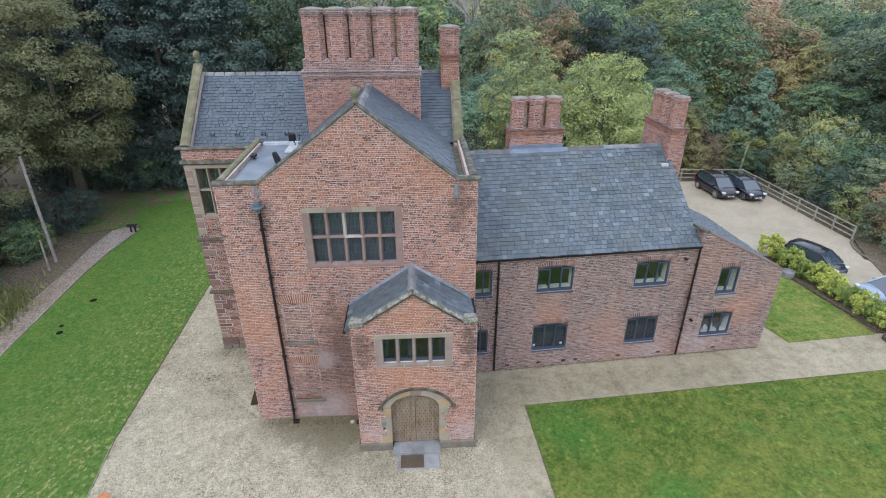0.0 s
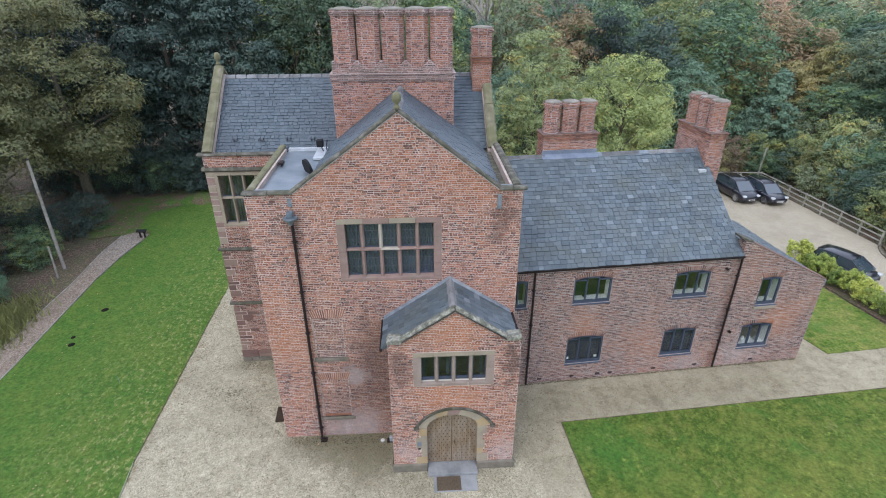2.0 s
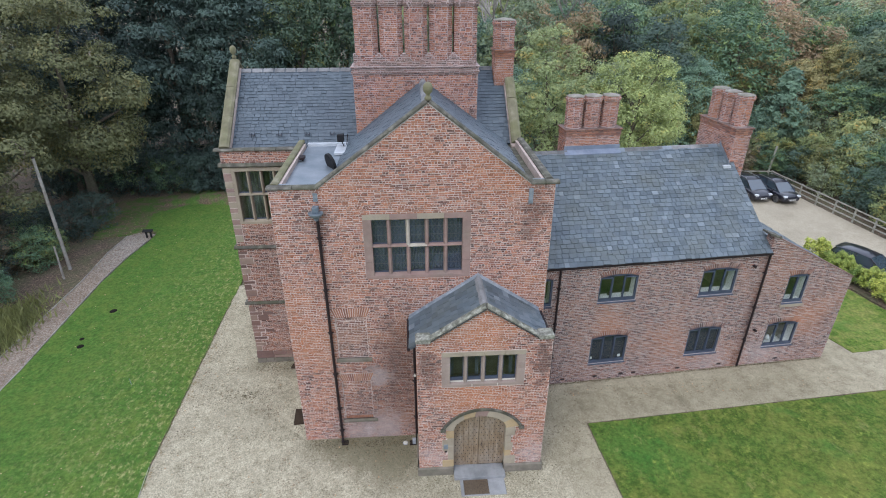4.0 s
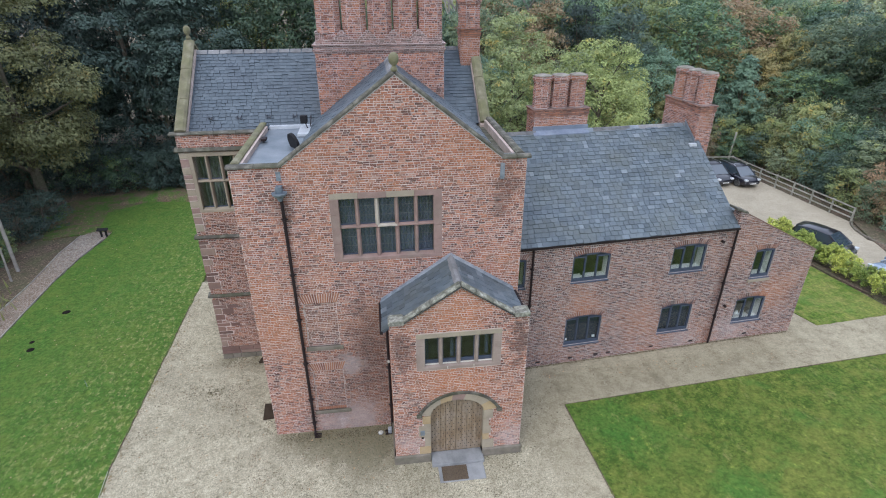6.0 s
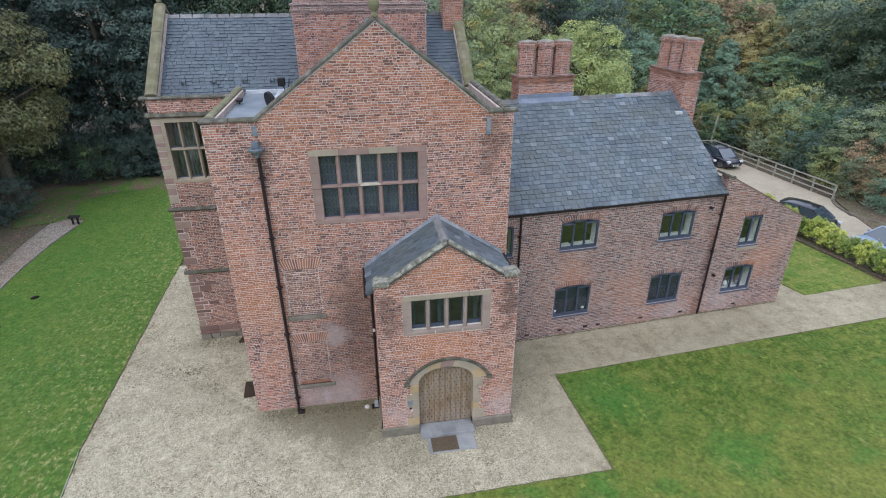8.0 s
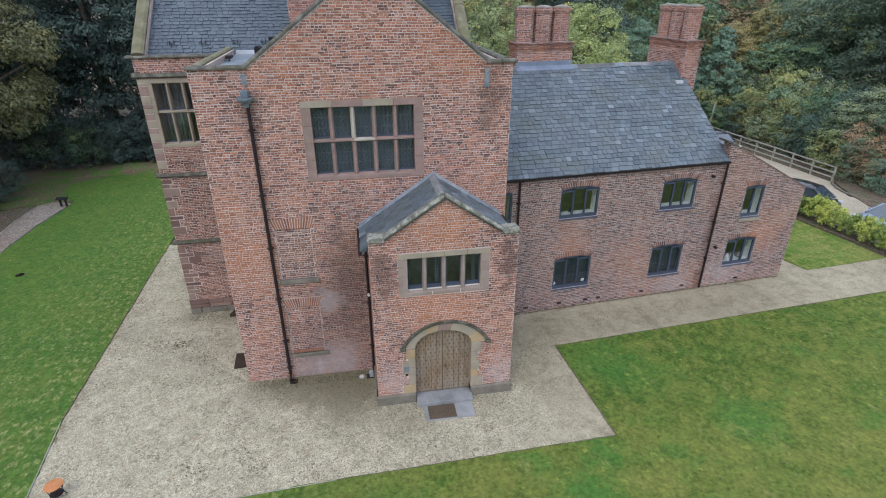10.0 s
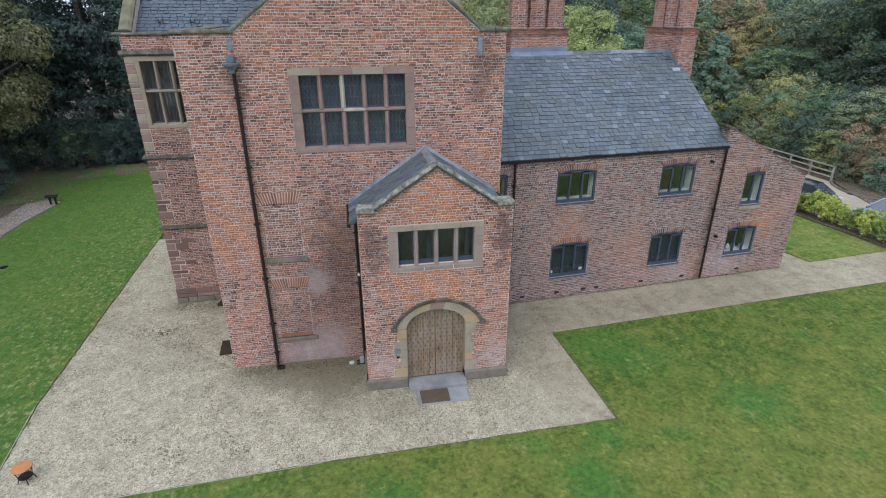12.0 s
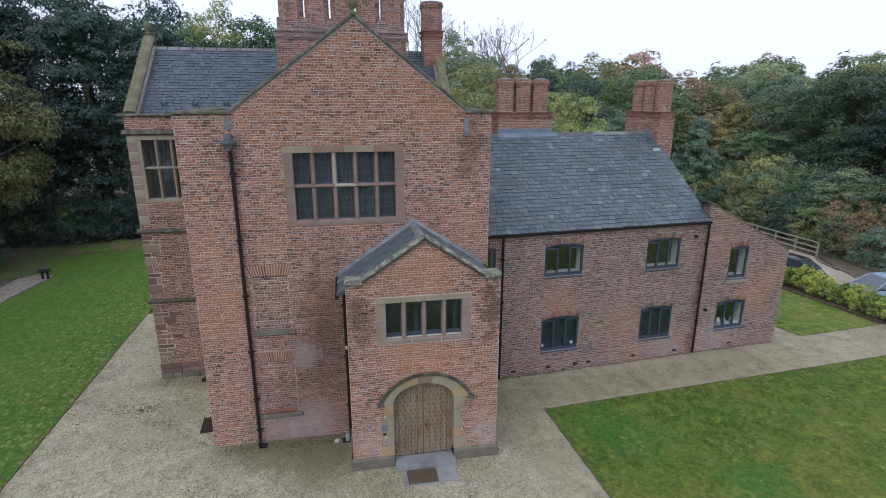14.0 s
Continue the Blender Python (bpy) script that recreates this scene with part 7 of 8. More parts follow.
# trees that stand out behind the wing and the car park
for k, x, y, h, w in (("blue", 11.6, 26.5, 8.2, 1.0), ("blue", 13.2, 31.5, 9.5, 1.0), ("deep", 36.4, 37.0, 14.2, 1.25), ("autumn", 44.6, 42.0, 13.8, 1.3), ("yellow", 46.0, 37.0, 11.0, 0.8), ("dark", 28.4, 37.0, 13.2, 1.15), ("dark", 25.0, 40.0, 13.8, 1.0), ("blue", 30.2, 33.2, 9.9, 1.1), ("conifer", 38.2, 31.5, 9.6, 1.0), ("autumn", 20.4, 39.5, 13.9, 1.1), ("autumn", 16.0, 42.0, 14.5, 1.0), ("yellow", 31.2, 30.8, 6.0, 0.8), ("grey", 41.3, 17.3, 6.0, 1.15), ("grey", 18.2, 49.0, 19.0, 0.8), ("deep", 28.6, 49.0, 16.9, 0.62), ("dark", 33.0, 49.5, 15.2, 0.95), ("green", 43.0, 49.5, 16.2, 0.85), ("grey", 60.5, 49.0, 16.0, 1.2), ("deep", 54.5, 48.5, 14.6, 1.1), ("grey", 14.6, 38.0, 15.0, 0.95), ("green", 17.5, 33.0, 9.5, 1.0), ("grey", 22.5, 33.5, 10.0, 1.0), ("lime", 26.0, 31.5, 8.0, 1.0)):
    plant(k, x, y, h, wide=w)
depth = lambda x, y: max(x - 37.4, y - 28.3)
rise = lambda x, y: min(0.9 * skyline(x, y), 13.8, 2.3 + 0.82 * depth(x, y))
MIXED = ["deep", "blue", "grey", "lime", "green", "grey", "deep", "blue", "green", "lime", "dark", "yellow"]
BUSHES = ["deep_bush", "blue_bush", "grey_bush", "lime_bush", "russet_bush", "grey_bush", "deep_bush", "lime_bush", "yellow_bush", "autumn_bush", "deep_bush", "blue_bush"]
wood(6, 52, (22, 43, 11.5, 33), BUSHES, rise, 1.45, 1.0, keep=lambda x, y: 0.5 < depth(x, y) < 4.6 and (x > 37.6 or y > 28.6))
# darker leaf kinds here: dark foliage plus the shade under it, put into colour
shaded = lambda x, y: x > 41.5 and 16 < y < 33
wood(14, 14, (41.5, 56, 17.5, 33), ["shade", "dark", "shade", "deep"], rise, 2.8, 1.15, keep=lambda x, y: shaded(x, y) and depth(x, y) > 4.2)
wood(5, 34, (23, 48, 11.5, 38), MIXED, rise, 2.5, 1.0, keep=lambda x, y: 4.2 < depth(x, y) < 9.5 and not shaded(x, y))
wood(3, 38, (8, 60, 11.5, 52), MIXED, rise, 3.3, 1.1, keep=lambda x, y: 9.0 < depth(x, y) < 22 and not shaded(x, y))
wood(4, 44, (8, 100, 14, 84), ["far_green", "far_grey", "far_lime", "far_green", "far_grey", "far_autumn"], lambda x, y: min(16.5, 0.93 * skyline(x, y)), 4.6, 1.3, keep=lambda x, y: 22.0 < depth(x, y) < 46)

wood(12, 30, (40, 125, 34, 130), ["far_green", "far_grey", "far_lime", "far_autumn"], lambda x, y: 0.95 * skyline(x, y), 4.5, 1.5, keep=lambda x, y: depth(x, y) > 44 and 0.52 < (x - 4.4) / (y + 15.4) < 0.95)
for kind, m in first.items():
    models[kind].matrix_basis = m


# a nearly bare tree showing over the roof
def bare_tree(x, y, h, seed):
    rng, s = random.Random(seed), Shape()
    tips = []

    def grow(p, d, length, r, depth):
        q = p + d * length
        mid = p.lerp(q, 0.5) + Vector((rng.uniform(-1, 1), rng.uniform(-1, 1), 0)) * length * 0.06
        s.tube([p, mid, q], [r, r * 0.85, r * 0.65], 5 if depth < 3 else 4, cap=False)
        if depth == 6:
            tips.append(q)
            return
        for _ in range(3 if depth in (1, 2) else 2):
            e = (d + Vector((rng.uniform(-0.75, 0.75), rng.uniform(-0.75, 0.75), rng.uniform(-0.1, 0.5)))).normalized()
            grow(q, e, length * rng.uniform(0.62, 0.85), r * 0.68, depth + 1)

    grow(Vector((0, 0, 0)), Vector((0, 0, 1)), h * 0.27, 0.26, 0)
    ob = empty("tree", "nearly bare tree with thin grey-brown twigs", "tree", group="woodland trees", at=(x, y, 0))
    part_mesh("trunk", s.mesh("trunk"), m_pole, ob)
    rg = np.random.default_rng(seed)
    c = np.array([tuple(rng.choice(tips) + Vector((rng.gauss(0, 0.12), rng.gauss(0, 0.12), rng.gauss(0, 0.12)))) for _ in range(700)])
    part_mesh("crown", quads_mesh("crown", c, rg.normal(size=(700, 3)), rg.uniform(0.1, 0.2, 700), rg, 1.3, 3), LEAF["autumn"], ob)


bare_tree(23.2, 49, 22.5, 4)
bare_tree(15.9, 41, 22.0, 9)


# the clipped young hedge: one plant at a time
def hedge_plant():
    ob = empty("hedge_plant", "bright yellow-green young hedge shrub", "hedge", group="hedge along the car park")
    me, cc = crown("leaves", 31, 0.80, 0.0, 1.6, 95, 4600, 0.09, flat=1.7, spray=(0.09, 0.22))
    part_mesh("leaves", me, LEAF["hedge"], ob)
    part_mesh("stems", trunk_mesh("stems", 31, 0.9, 0.02, cc, 12), m_bark, ob)
    return ob


hp = hedge_plant()
hp.location = (29.45, 12.7, 0)
for i in range(1, 13):
    t = i / 12
    x, y = 29.45 + 1.2 * t, 12.7 - 8.9 * t
    rng = random.Random(i)
    s = rng.uniform(0.66, 1.0)
    copy_thing(hp, pose(x + rng.uniform(-0.12, 0.12), y, 0, 0, 0, rng.uniform(0, 360)) @ Matrix.Diagonal((s, s, s * rng.uniform(0.85, 1.1), 1)))
for i in range(4):
    copy_thing(hp, pose(30.9 + 0.5 * i, 3.3 - 0.75 * i, 0, 0, 0, 50 * i))


# ---- things out of doors ----
step = empty("door_step", "grey stone step and slab before the porch door", "step")
Shape().box(5.55, 7.36, -2.22, -1.66, 0, 0.14).done("step_stone", m_step, step, bevel=0.012)
Shape().box(5.74, 7.30, -2.89, -2.23, 0, 0.04).done("slab", m_step, step, bevel=0.008)
tagged(Shape().box(5.85, 6.71, -2.86, -2.27, 0.04, 0.06).done("door_mat", m_mat, bevel=0.006), "brown coir mat on the slab before the door", "doormat")
tagged(Shape().prism([(-0.60, 0.80), (0.03, 0.86), (0.03, 1.62), (-0.66, 1.66)], 0, 0.06, "z").done("cellar_hatch", m_hatch, bevel=0.01), "low dark cellar hatch against the brick wall", "hatch")
tagged(Shape().prism([(-1.35, 4.3), (-0.6, 4.3), (-0.5, 4.82), (-1.2, 4.82)], 0, 0.12, "z").done("cellar_hatch", m_hatch, bevel=0.01), "low dark cellar hatch against the bay", "hatch")
lampb = empty("ground_lamp", "small white round lamp beside the porch", "lamp")
Shape().lathe([(0.10, 0), (0.10, 0.03)], (3.83, -0.40, 0), 14).done("ring", m_step, lampb)
Shape().lathe([(0.08, 0), (0.075, 0.02), (0.045, 0.03), (0.02, 0.034)], (3.83, -0.40, 0.03), 14).done("dome", m_cream, lampb, "white dome")


def side_table(x, y, H=0.46, R=0.225):
    """A drum of thin iron bars tapering down to a ring, under a round wooden top."""
    t = empty("round_table", "small round table with an orange wooden top and black iron legs", "table", at=(0, 0, 0))
    Shape().lathe([(0.02, 0.0), (R - 0.02, 0.0), (R, 0.01), (R, 0.024), (R - 0.012, 0.032), (0.02, 0.034)], (x, y, H - 0.034), 32).done("tabletop", worn("orange_wood", [(0.3, (0.36, 0.13, 0.04)), (0.7, (0.50, 0.20, 0.065))], 6.0, 0.45, 0.1), t, "orange-brown wooden top")
    for k in range(4):
        a = math.pi * k / 2 + 0.55
        c, s = math.cos(a), math.sin(a)
        Shape().tube([(x + q * c, y + q * s, z) for q, z in ((0.195, H - 0.035), (0.16, 0.26), (0.15, 0.14), (0.165, 0.06), (0.195, 0.0))], 0.011, 6).done("leg", m_iron, t)
    for k in range(16):
        a = 2 * math.pi * k / 16
        c, s = math.cos(a), math.sin(a)
        Shape().tube([(x + q * c, y + q * s, z) for q, z in ((0.195, H - 0.04), (0.165, 0.28), (0.15, 0.15))], 0.005, 5).done("bar", m_iron, t)
    for z, r in ((H - 0.045, 0.197), (0.15, 0.15)):
        Shape().tube([(x + r * math.cos(2 * math.pi * k / 24), y + r * math.sin(2 * math.pi * k / 24), z) for k in range(25)], 0.009, 6).done("ring", m_iron, t)
    Shape().lathe([(0.02, 0), (0.145, 0.0), (0.145, 0.012), (0.02, 0.016)], (x, y, 0.145), 20).done("shelf", m_iron, t)


side_table(-4.25, -3.9)

# poles and the small lectern by the path
pole = empty("pole", "tall grey weathered timber pole in the wood", "pole")
Shape().tube([(-16.72, 14.77, -0.05), (-16.65, 14.77, 3.5), (-16.575, 14.77, 7.0)], [0.10, 0.09, 0.07], 10).done("shaft", m_pole, pole)
Shape().lathe([(0.09, 0), (0.09, 0.05), (0.02, 0.09)], (-16.575, 14.77, 6.98), 10).done("cap", m_iron, pole)
tagged(Shape().tube([(-16.42, 13.56, -0.05), (-16.36, 13.62, 2.05)], [0.06, 0.05], 8).done("stake", m_pole), "short leaning timber stake beside the pole", "stake")
board = empty("information_board", "small black information board on two legs beside the path", "sign board")
for x in (-13.86, -13.56):
    Shape().box(x - 0.05, x + 0.05, 18.9, 19.0, 0, 0.52).done("leg", m_black_plastic, board, bevel=0.01)
Shape().prism([(18.83, 0.46), (19.05, 0.56), (19.03, 0.61), (18.81, 0.51)], -14.05, -13.37, "x").done("panel", m_black_plastic, board, "black sloped panel", bevel=0.008)
post = tagged(Shape().tube([(35.9, 28.0, 0), (36.1, 28.0, 2.9)], [0.09, 0.08], 8).done("post", m_rail), "tall bare timber post behind the fence", "post")


def fence(points, seed):
    fc = empty("fence", "weathered three-rail timber fence round the car park", "fence")
    rng = random.Random(seed)
    for (x0, y0), (x1, y1) in zip(points, points[1:]):
        L = math.hypot(x1 - x0, y1 - y0)
        n = max(1, round(L / 1.85))
        d = Vector((x1 - x0, y1 - y0, 0)) / L
        side = Vector((-d.y, d.x, 0))
        at = lambda k: Vector((x0, y0, 0)) + d * (L * k / n)
        for k in range(n + 1):
            p = at(k)
            m = Matrix.Translation(p) @ Matrix.Rotation(math.atan2(d.y, d.x) + rng.uniform(-0.05, 0.05), 4, "Z")
            Shape(m).box(-0.055, 0.055, -0.045, 0.045, -0.05, 1.09 + rng.uniform(-0.02, 0.02)).done("post", m_rail, fc, bevel=0.008)
        for k in range(n):
            for z in (0.32, 0.68, 1.05):
                a, b = at(k) - side * 0.075, at(k + 1) - side * 0.075
                dz = [rng.uniform(-0.012, 0.012) for _ in range(2)]
                s = Shape()
                pts = [a + side * q + Vector((0, 0, z + w + dz[0])) for q, w in ((-0.02, -0.045), (0.02, -0.045), (0.02, 0.045), (-0.02, 0.045))]
                pts += [b + side * q + Vector((0, 0, z + w + dz[1])) for q, w in ((-0.02, -0.045), (0.02, -0.045), (0.02, 0.045), (-0.02, 0.045))]
                s.add(pts, [(0, 1, 2, 3), (7, 6, 5, 4), (0, 4, 5, 1), (1, 5, 6, 2), (2, 6, 7, 3), (3, 7, 4, 0)])
                s.done("rail", m_rail, fc)
    return fc


fence([(19.0, 27.6), (30.2, 27.3), (35.5, 26.9), (36.55, 14.75)], 3)
tub = empty("stone_tub", "round grey stone tub beside the hedge", "tub")
Shape().lathe([(0.34, 0), (0.36, 0.05), (0.36, 0.34), (0.33, 0.38), (0.28, 0.38), (0.27, 0.30), (0.02, 0.29)], (29.0, 10.15, 0), 18).done("bowl", m_step, tub)
kerb = empty("verge_edging", "rough low stones edging the leafy verge", "edging")
krng = random.Random(44)
for k in range(16):
    a = 0.55 + 2.0 * k / 15
    x, y = 38.0 - 2.45 * math.sin(a), 12.3 + 2.9 * math.cos(a)
    Shape(pose(x, y, 0, 0, 0, math.degrees(math.atan2(-2.9 * math.sin(a), -2.45 * math.cos(a))) + krng.uniform(-8, 8))).box(-0.17, 0.17, -0.07, 0.07, -0.02, krng.uniform(0.08, 0.13)).done("edging_stone", m_plinth, kerb, bevel=0.02)
tagged(Shape().box(29.75, 30.6, 3.45, 3.85, 0, 0.28).done("stone_block", m_coping, bevel=0.06), "rough grey-brown stone block at the lawn's corner", "stone")

# cars
def car_paint(name, col):
    m, nt, p = base(name, 0.3, 0.0, 0.3)
    n = tex(nt, 4.0)
    nt.links.new(mix(nt, ramp(nt, n.outputs[0], [(0.3, (0, 0, 0)), (0.7, (0.3, 0.3, 0.3))]), col, tuple(0.7 * c for c in col)), p.inputs["Base Color"])
    p.inputs["Coat Weight"].default_value = 0.9
    p.inputs["Coat Roughness"].default_value = 0.05
    return m


m_black_paint = car_paint("black_car_paint", (0.010, 0.010, 0.018))
m_blue_paint = car_paint("blue_grey_car_paint", (0.22, 0.29, 0.38))
m_car_glass, _, _p = base("car_glass", 0.03, 0.0, 1.0)
_p.inputs["Base Color"].default_value = (0.035, 0.05, 0.065, 1)
_p.inputs["Coat Weight"].default_value, _p.inputs["Coat Roughness"].default_value = 0.4, 0.02
m_tyre = worn("tyre_rubber", [(0.3, (0.012, 0.012, 0.012)), (0.7, (0.022, 0.022, 0.022))], 10, 0.85, 0.3)
m_chrome, _, _p = base("alloy", 0.3, 0.9, 0.5)
_p.inputs["Base Color"].default_value = (0.42, 0.43, 0.45, 1)
m_lamp, _, _p = base("lamp_glass", 0.1, 0.2, 0.6)
_p.inputs["Base Color"].default_value = (0.62, 0.65, 0.68, 1)
m_red, _, _p = base("red_lamp", 0.2, 0.0, 0.6)
_p.inputs["Base Color"].default_value = (0.3, 0.01, 0.01, 1)


def loft(s, rings):
    n = len(rings[0])
    s.add([p for r in rings for p in r], [(i * n + k, i * n + k + 1, (i + 1) * n + k + 1, (i + 1) * n + k) for i in range(len(rings) - 1) for k in range(n - 1)] + [tuple(range(n)), tuple(range((len(rings) - 1) * n, len(rings) * n))[::-1]])


def car(paint, label, at, rz, L=4.4, Wd=1.82, H=1.55, suv=True):
    """Nose towards +y of its own frame."""
    m = pose(*at, 0, 0, rz)
    c = empty("car", label, "car", group="parked cars")
    h, w = L / 2, Wd / 2
    belt, roof, clear = 0.95 * H / 1.55, H, 0.22
    # stations: y, half width, hood or belt height
    st = [(-h, 0.80, 0.62, 0.38), (-h + 0.06, 0.90, 0.86, 0.28), (-h + 0.5, 0.98, belt + 0.04, clear), (-h + 1.2, 1.0, belt + 0.02, clear), (0.0, 1.0, belt, clear), (0.75, 1.0, belt - 0.01, clear), (1.2, 0.99, belt - 0.03, clear),
          (h - 0.5, 0.96, 0.90 * H / 1.55, clear), (h - 0.2, 0.90, 0.78, 0.24), (h - 0.04, 0.80, 0.62, 0.28), (h, 0.72, 0.52, 0.36)]
    body = Shape(m)
    rings = []
    for y, k, top, bot in st:
        q = w * k
        half = [(q * 0.86, bot), (q * 0.985, bot + 0.14), (q, bot + 0.34 * (top - bot) + 0.08), (q * 0.985, top - 0.16), (q * 0.93, top - 0.03), (q * 0.55, top + 0.015)]
        rings.append([(-x, y, z) for x, z in half] + [(x, y, z) for x, z in half[::-1]])
    loft(body, rings)
    b = body.done("body", paint, c, smooth=True)
    sub = b.modifiers.new("round", "SUBSURF")
    sub.levels = sub.render_levels = 1
    gh = [(-h + 0.12, 0.80, belt - 0.02, 0.84), (-h + 0.42, 0.86, roof - 0.10, 0.70), (-0.35, 0.90, roof - 0.015, 0.70), (0.48, 0.90, roof - 0.06, 0.70), (1.32, 0.84, belt - 0.06, 0.80)]
    g = Shape(m)
    rings = []
    for y, k, top, tk in gh:
        q = w * k
        rings.append([(-q, y, belt - 0.08), (-q * 0.99, y, belt + 0.02), (-w * tk, y, top), (w * tk, y, top), (q * 0.99, y, belt + 0.02), (q, y, belt - 0.08)])
    loft(g, rings)
    g.done("cabin_glass", m_car_glass, c, "dark glass")
    rf = Shape(m)
    rr = []
    for y, top, tk in ((-h + 0.32, roof - 0.09, 0.70), (-0.9, roof - 0.015, 0.71), (-0.35, roof + 0.01, 0.71), (0.50, roof - 0.04, 0.70)):
        rr.append([(-w * tk - 0.02, y, top - 0.03), (-w * tk * 0.9, y, top + 0.01), (0, y, top + 0.03), (w * tk * 0.9, y, top + 0.01), (w * tk + 0.02, y, top - 0.03)])
    loft(rf, rr)
    rf.done("roof", paint, c, smooth=True)
    for s in (-1, 1):
        for y0, y1, z1 in ((1.30, 0.48, roof - 0.06), (-0.20, -0.26, roof - 0.02), (-h + 0.14, -h + 0.42, roof - 0.1)):
            Shape(m).tube([(s * w * 0.855, y0, belt - 0.02), (s * w * 0.715, y1, z1)], 0.035, 6).done("pillar", paint, c)
        if suv:
            Shape(m).tube([(s * w * 0.66, -h + 0.6, roof + 0.0), (s * w * 0.66, -h + 0.7, roof + 0.06), (s * w * 0.66, 0.2, roof + 0.06), (s * w * 0.66, 0.35, roof - 0.01)], 0.022, 6).done("roof_rail", m_chrome, c, "silver roof rail")
        Shape(m).box(s * w - 0.02 if s > 0 else -w - 0.2, w + 0.2 if s > 0 else -w + 0.02, 0.78, 0.88, belt - 0.02, belt + 0.12).done("mirror", paint, c, bevel=0.03)
        for y in (h - 0.85, -h + 0.8):
            M = m @ pose(s * (w - 0.1), y, 0.33, 0, 90, 0)
            tyre = Shape(M).lathe([(0.2, -0.1), (0.31, -0.1), (0.33, -0.06), (0.33, 0.06), (0.31, 0.1), (0.2, 0.1)], n=20).done("wheel", m_tyre, c)
            Shape(M).lathe([(0.04, -0.105), (0.21, -0.1), (0.21, 0.1), (0.04, 0.105)], n=14).done("rim", m_chrome, tyre)
        Shape(m).box(min(s * 0.42 * Wd, s * 0.27 * Wd), max(s * 0.42 * Wd, s * 0.27 * Wd), h - 0.26, h - 0.02, 0.62, 0.76).done("headlight", m_lamp, c, bevel=0.03)
        Shape(m).box(min(s * 0.46 * Wd, s * 0.36 * Wd), max(s * 0.46 * Wd, s * 0.36 * Wd), -h + 0.03, -h + 0.14, 0.72, 0.95).done("tail_light", m_red, c, bevel=0.02)
    Shape(m).box(-0.42, 0.42, h - 0.06, h + 0.015, 0.42, 0.54).done("grille", m_tyre, c, bevel=0.02)
    Shape(m).box(-0.26, 0.26, h + 0.012, h + 0.024, 0.36, 0.46).done("number_plate", m_white, c)
    Shape(m).box(-0.2, 0.2, h + 0.024, h + 0.027, 0.385, 0.435).done("plate_bar", m_tyre, c)
    return c


car(m_black_paint, "black parked car facing out from the fence", (31.75, 24.2, 0), 187, 4.0, 1.72, 1.55)
car(m_black_paint, "black parked hatchback beside the fence corner", (33.75, 23.7, 0), 187, 4.0, 1.70, 1.45)
car(m_black_paint, "black parked car behind the young hedge", (31.12, 11.1, 0), 204, 3.55, 1.62, 1.42, False)
car(m_blue_paint, "blue-grey parked car beyond the hedge", (33.2, 7.0, 0), 84, 4.1, 1.76, 1.42, False)

# small things on the wing's window boards
def ornament(s, d, z, h, r, mat, label, category):
    p = wing(s, d, z)
    tagged(Shape().lathe([(r * 0.7, 0), (r, h * 0.3), (r * 0.8, h * 0.7), (r * 0.5, h * 0.85), (r * 0.6, h)], p, 12).done(category.replace(" ", "_"), mat, smooth=True), label, category)


ornament(11.75, 0.30, 1.10, 0.24, 0.10, m_white, "white vase standing on the window board", "vase")
ornament(12.05, 0.32, 1.10, 0.30, 0.09, m_white, "tall white vase standing on the window board", "vase")
ornament(12.4, 0.30, 1.10, 0.2, 0.11, m_step, "grey bowl standing on the window board", "bowl")
ornament(8.75, 0.30, 4.12, 0.26, 0.09, m_hopper, "green plant pot on the window board", "plant pot")
ornament(3.7, 0.30, 4.20, 0.12, 0.08, m_iron, "small dark ornament on the window board", "ornament")
tagged(Shape(W).box(3.2, 3.32, -0.2, -0.16, 1.05, 1.15).done("card", m_white), "small white card behind the glass", "card")
tagged(Shape(W).box(4.5, 4.62, -0.2, -0.16, 1.05, 1.15).done("card", m_white), "small white card behind the glass", "card")
# small things on the lawn
for x, y, r in ((-11.72, 9.68, 0.2), (-11.8, 6.59, 0.17), (-12.05, 7.2, 0.12)):
    tagged(Shape().lathe([(r, 0.0), (0.78 * r, 0.03), (0.45 * r, 0.05), (0.15 * r, 0.06)], (x, y, 0.03), 12).done("molehill", m_dark_earth, smooth=True), "dark molehill on the side lawn", "molehill", group="molehills on the lawn")
tagged(Shape().tube([(-8.1, 3.64, 0), (-8.12, 3.66, 0.35)], 0.009, 6).done("marker_stick", m_hopper), "thin pale marker stick in the lawn", "stick")

# roof clutter
cctv = empty("floodlight", "black floodlight on a bracket on the roof slope", "light")
Shape().box(1.62, 1.86, 4.55, 4.8, 10.35, 10.62).done("lamp_head", m_black_plastic, cctv, bevel=0.02)
Shape().tube([(1.75, 4.7, 10.4), (1.85, 4.75, 10.1), (1.9, 4.8, 9.95)], 0.02, 6).done("bracket", m_iron, cctv)
Shape().tube([(1.9, 4.9, 10.0), (1.98, 4.95, 10.55)], 0.018, 6).done("arm", m_iron, cctv)
sp = empty("roof_spotlight", "small dark spotlight on the lead roof", "light")
Shape().box(0.42, 0.60, 3.2, 3.5, 10.10, 10.20).done("lamp_head", m_iron, sp, bevel=0.02)
Shape().tube([(0.5, 3.35, 10.02), (0.5, 3.35, 10.12)], 0.02, 6).done("bracket", m_iron, sp)
vent = tagged(Shape().tube([(1.58, 2.45, 10.2), (1.66, 2.5, 10.22)], 0.34, 22).done("roof_fan", m_black_plastic), "round black roof fan beside the slope", "fan")

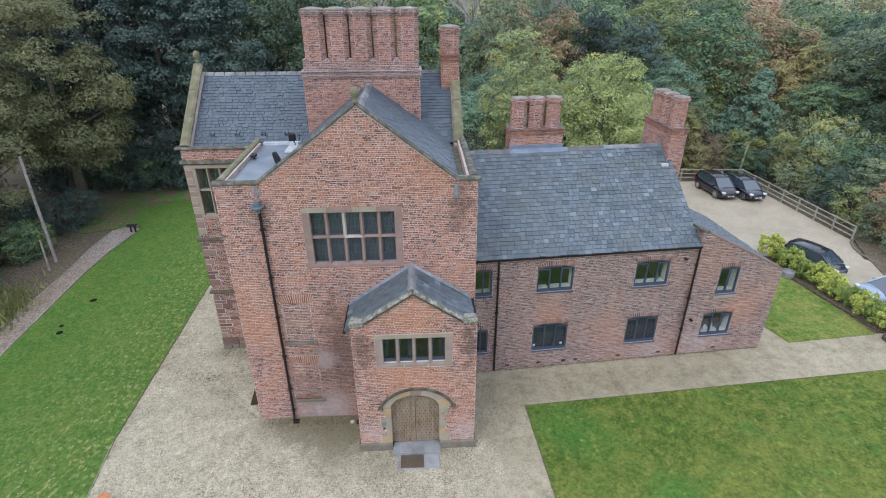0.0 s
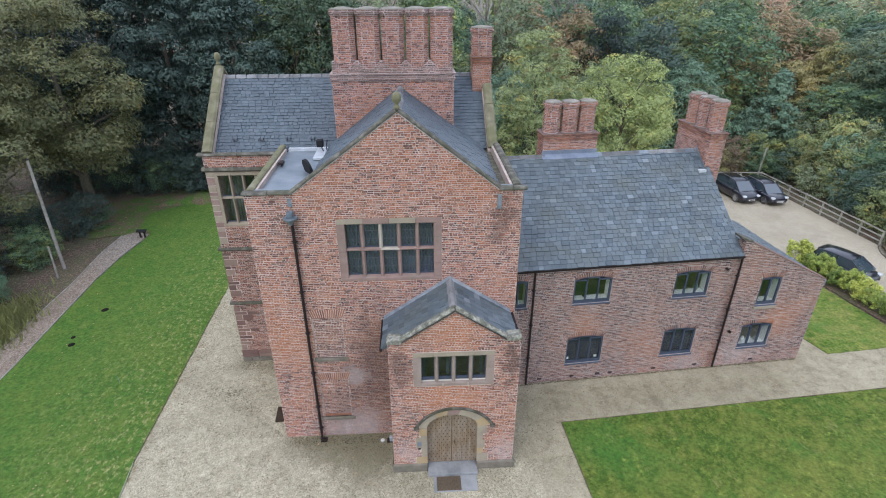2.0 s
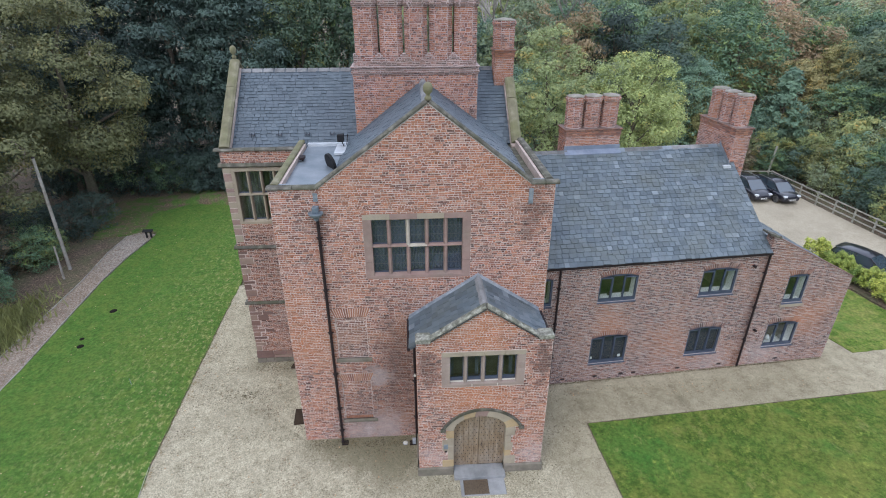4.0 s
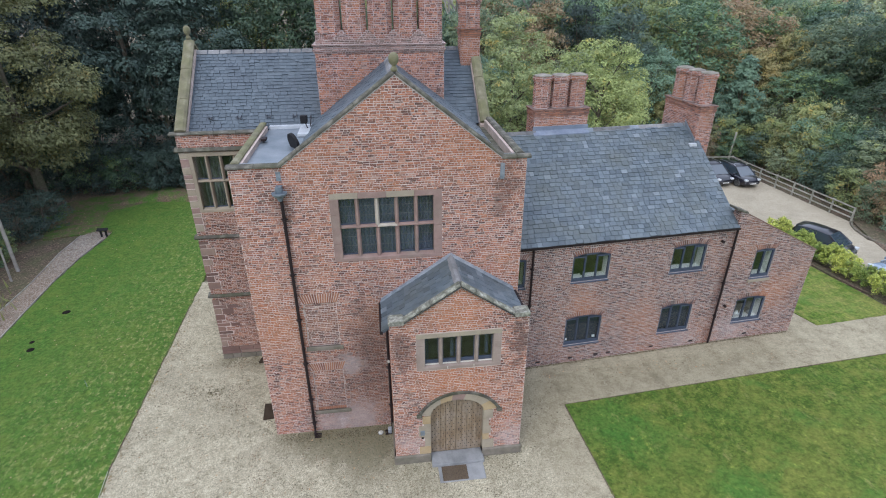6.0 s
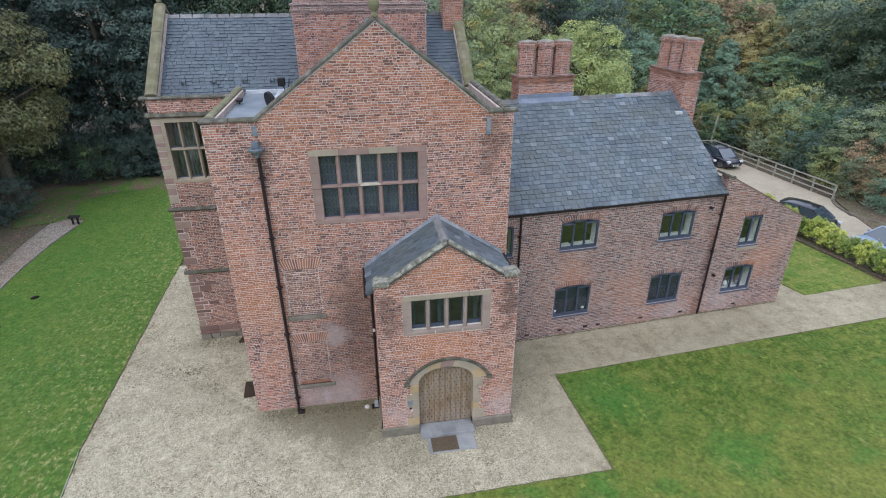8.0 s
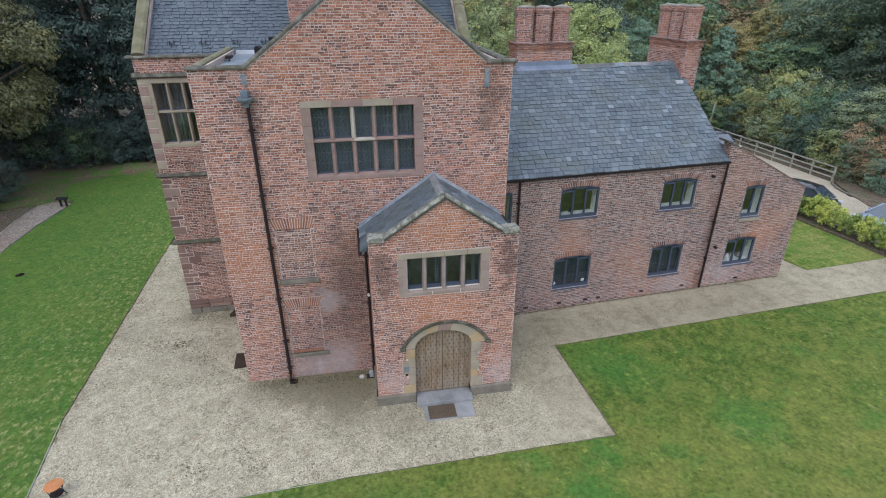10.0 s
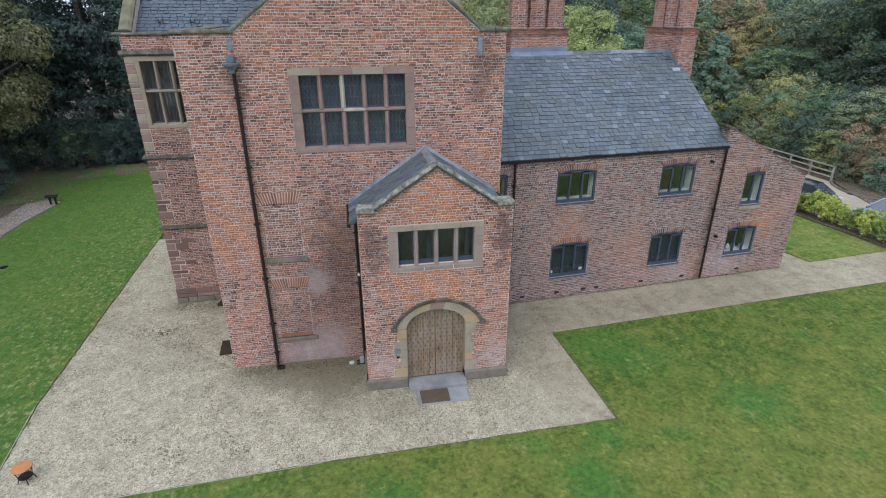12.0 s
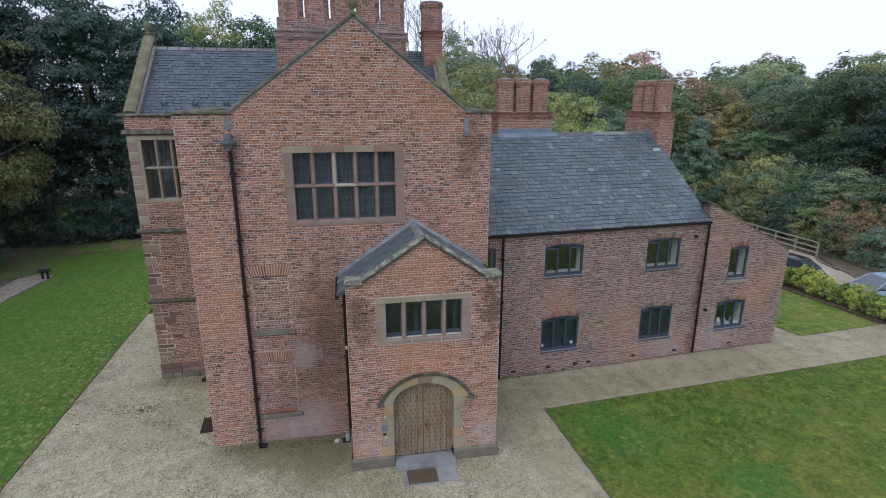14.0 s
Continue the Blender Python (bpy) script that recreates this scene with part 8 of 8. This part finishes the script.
# fallen leaves on gravel, lawn and path
def litter(name, n, boxes, size, mat, label, seed):
    rng = np.random.default_rng(seed)
    pts = []
    for x0, x1, y0, y1, z, share in boxes:
        k = int(n * share)
        p = np.stack([rng.uniform(x0, x1, k), rng.uniform(y0, y1, k), np.full(k, z)], 1)
        pts.append(p)
    p = np.concatenate(pts)
    me = quads_mesh(name, p, np.array([0, 0, 1.0]) + rng.normal(0, 0.25, (len(p), 3)), size * rng.uniform(0.6, 1.4, len(p)), rng)
    tagged(part_mesh(name, me, mat), label, "leaves", kind="stuff")


litter("wall_foot_litter", 3000, [(0.2, 4.3, -0.5, -0.02, 0.01, 0.18), (0.2, 4.3, -0.9, -0.1, 0.01, 0.08), (-3, 0, 4.2, 4.85, 0.01, 0.1), (-0.5, 0.02, 0, 4.8, 0.01, 0.08), (4.2, 8.9, -2.6, -1.95, 0.01, 0.04), (8.7, 11.0, -1.8, 2.4, 0.01, 0.05), (9.0, 18, 1.0, 2.6, 0.01, 0.05)] + [(wing(0.5 + 0.25 * k, 0).x, wing(0.75 + 0.25 * k, 0).x, wing(0.6 + 0.25 * k, 0).y - 0.11, wing(0.6 + 0.25 * k, 0).y - 0.03, 0.015, 0.006) for k in range(56)], 0.035, LEAF["litter"], "moss, twigs and leaf bits along the wall foot", 6)
litter("fallen_leaves", 1900, [(-5.3, 4.0, -4.6, -0.1, 0.012, 0.06), (-5.5, -0.2, 0, 9, 0.012, 0.08), (9, 24, 1.6, 2.3, 0.012, 0.06), (-13.3, -6, -5, 24, 0.045, 0.15), (-22, -13.5, -5, 24, 0.03, 0.6), (-13.3, -6, -5, 24, 0.045, 0.02)], 0.05, LEAF["autumn"], "scattered brown fallen leaves", 5)

def clumps(name, n, box, centres, spread, size, mat, label, seed):
    """Small bits gathered in loose drifts."""
    rng = np.random.default_rng(seed)
    mid = np.stack([rng.uniform(box[0], box[1], centres), rng.uniform(box[2], box[3], centres)], 1)
    p = mid[rng.integers(0, centres, n)] + rng.normal(0, spread, (n, 2))
    p = p[(p[:, 0] > box[0]) & (p[:, 0] < box[1]) & (p[:, 1] > box[2]) & (p[:, 1] < box[3])]
    me = quads_mesh(name, np.column_stack([p, np.full(len(p), 0.014)]), np.array([0, 0, 1.0]) + rng.normal(0, 0.22, (len(p), 3)), size * rng.uniform(0.4, 1.6, len(p)), rng)
    tagged(part_mesh(name, me, mat), label, "leaves", kind="stuff")


clumps("gravel_litter", 900, (-5.3, -0.1, 0.2, 6.5), 40, 0.25, 0.036, LEAF["litter"], "drifts of brown leaf bits on the gravel", 31)
clumps("gravel_moss", 1300, (-4.4, 8.0, -4.5, -0.1), 60, 0.22, 0.030, LEAF["litter"], "dark moss and leaf bits in the gravel", 32)
clumps("edge_leaves", 420, (-5.62, -5.2, -2.0, 10.5), 70, 0.1, 0.05, LEAF["autumn"], "brown leaves caught along the lawn's edge", 33)
litter("leaf_patch", 90, [(-3.15, -2.5, 2.35, 2.85, 0.012, 0.7), (-3.4, -2.3, 2.1, 3.1, 0.012, 0.3)], 0.05, LEAF["litter"], "patch of dark leaves on the gravel", 8)

# single bricks of the porch front
pieces("brick", near_v, near_f, (8, 5), m_brick_piece, porch_front)
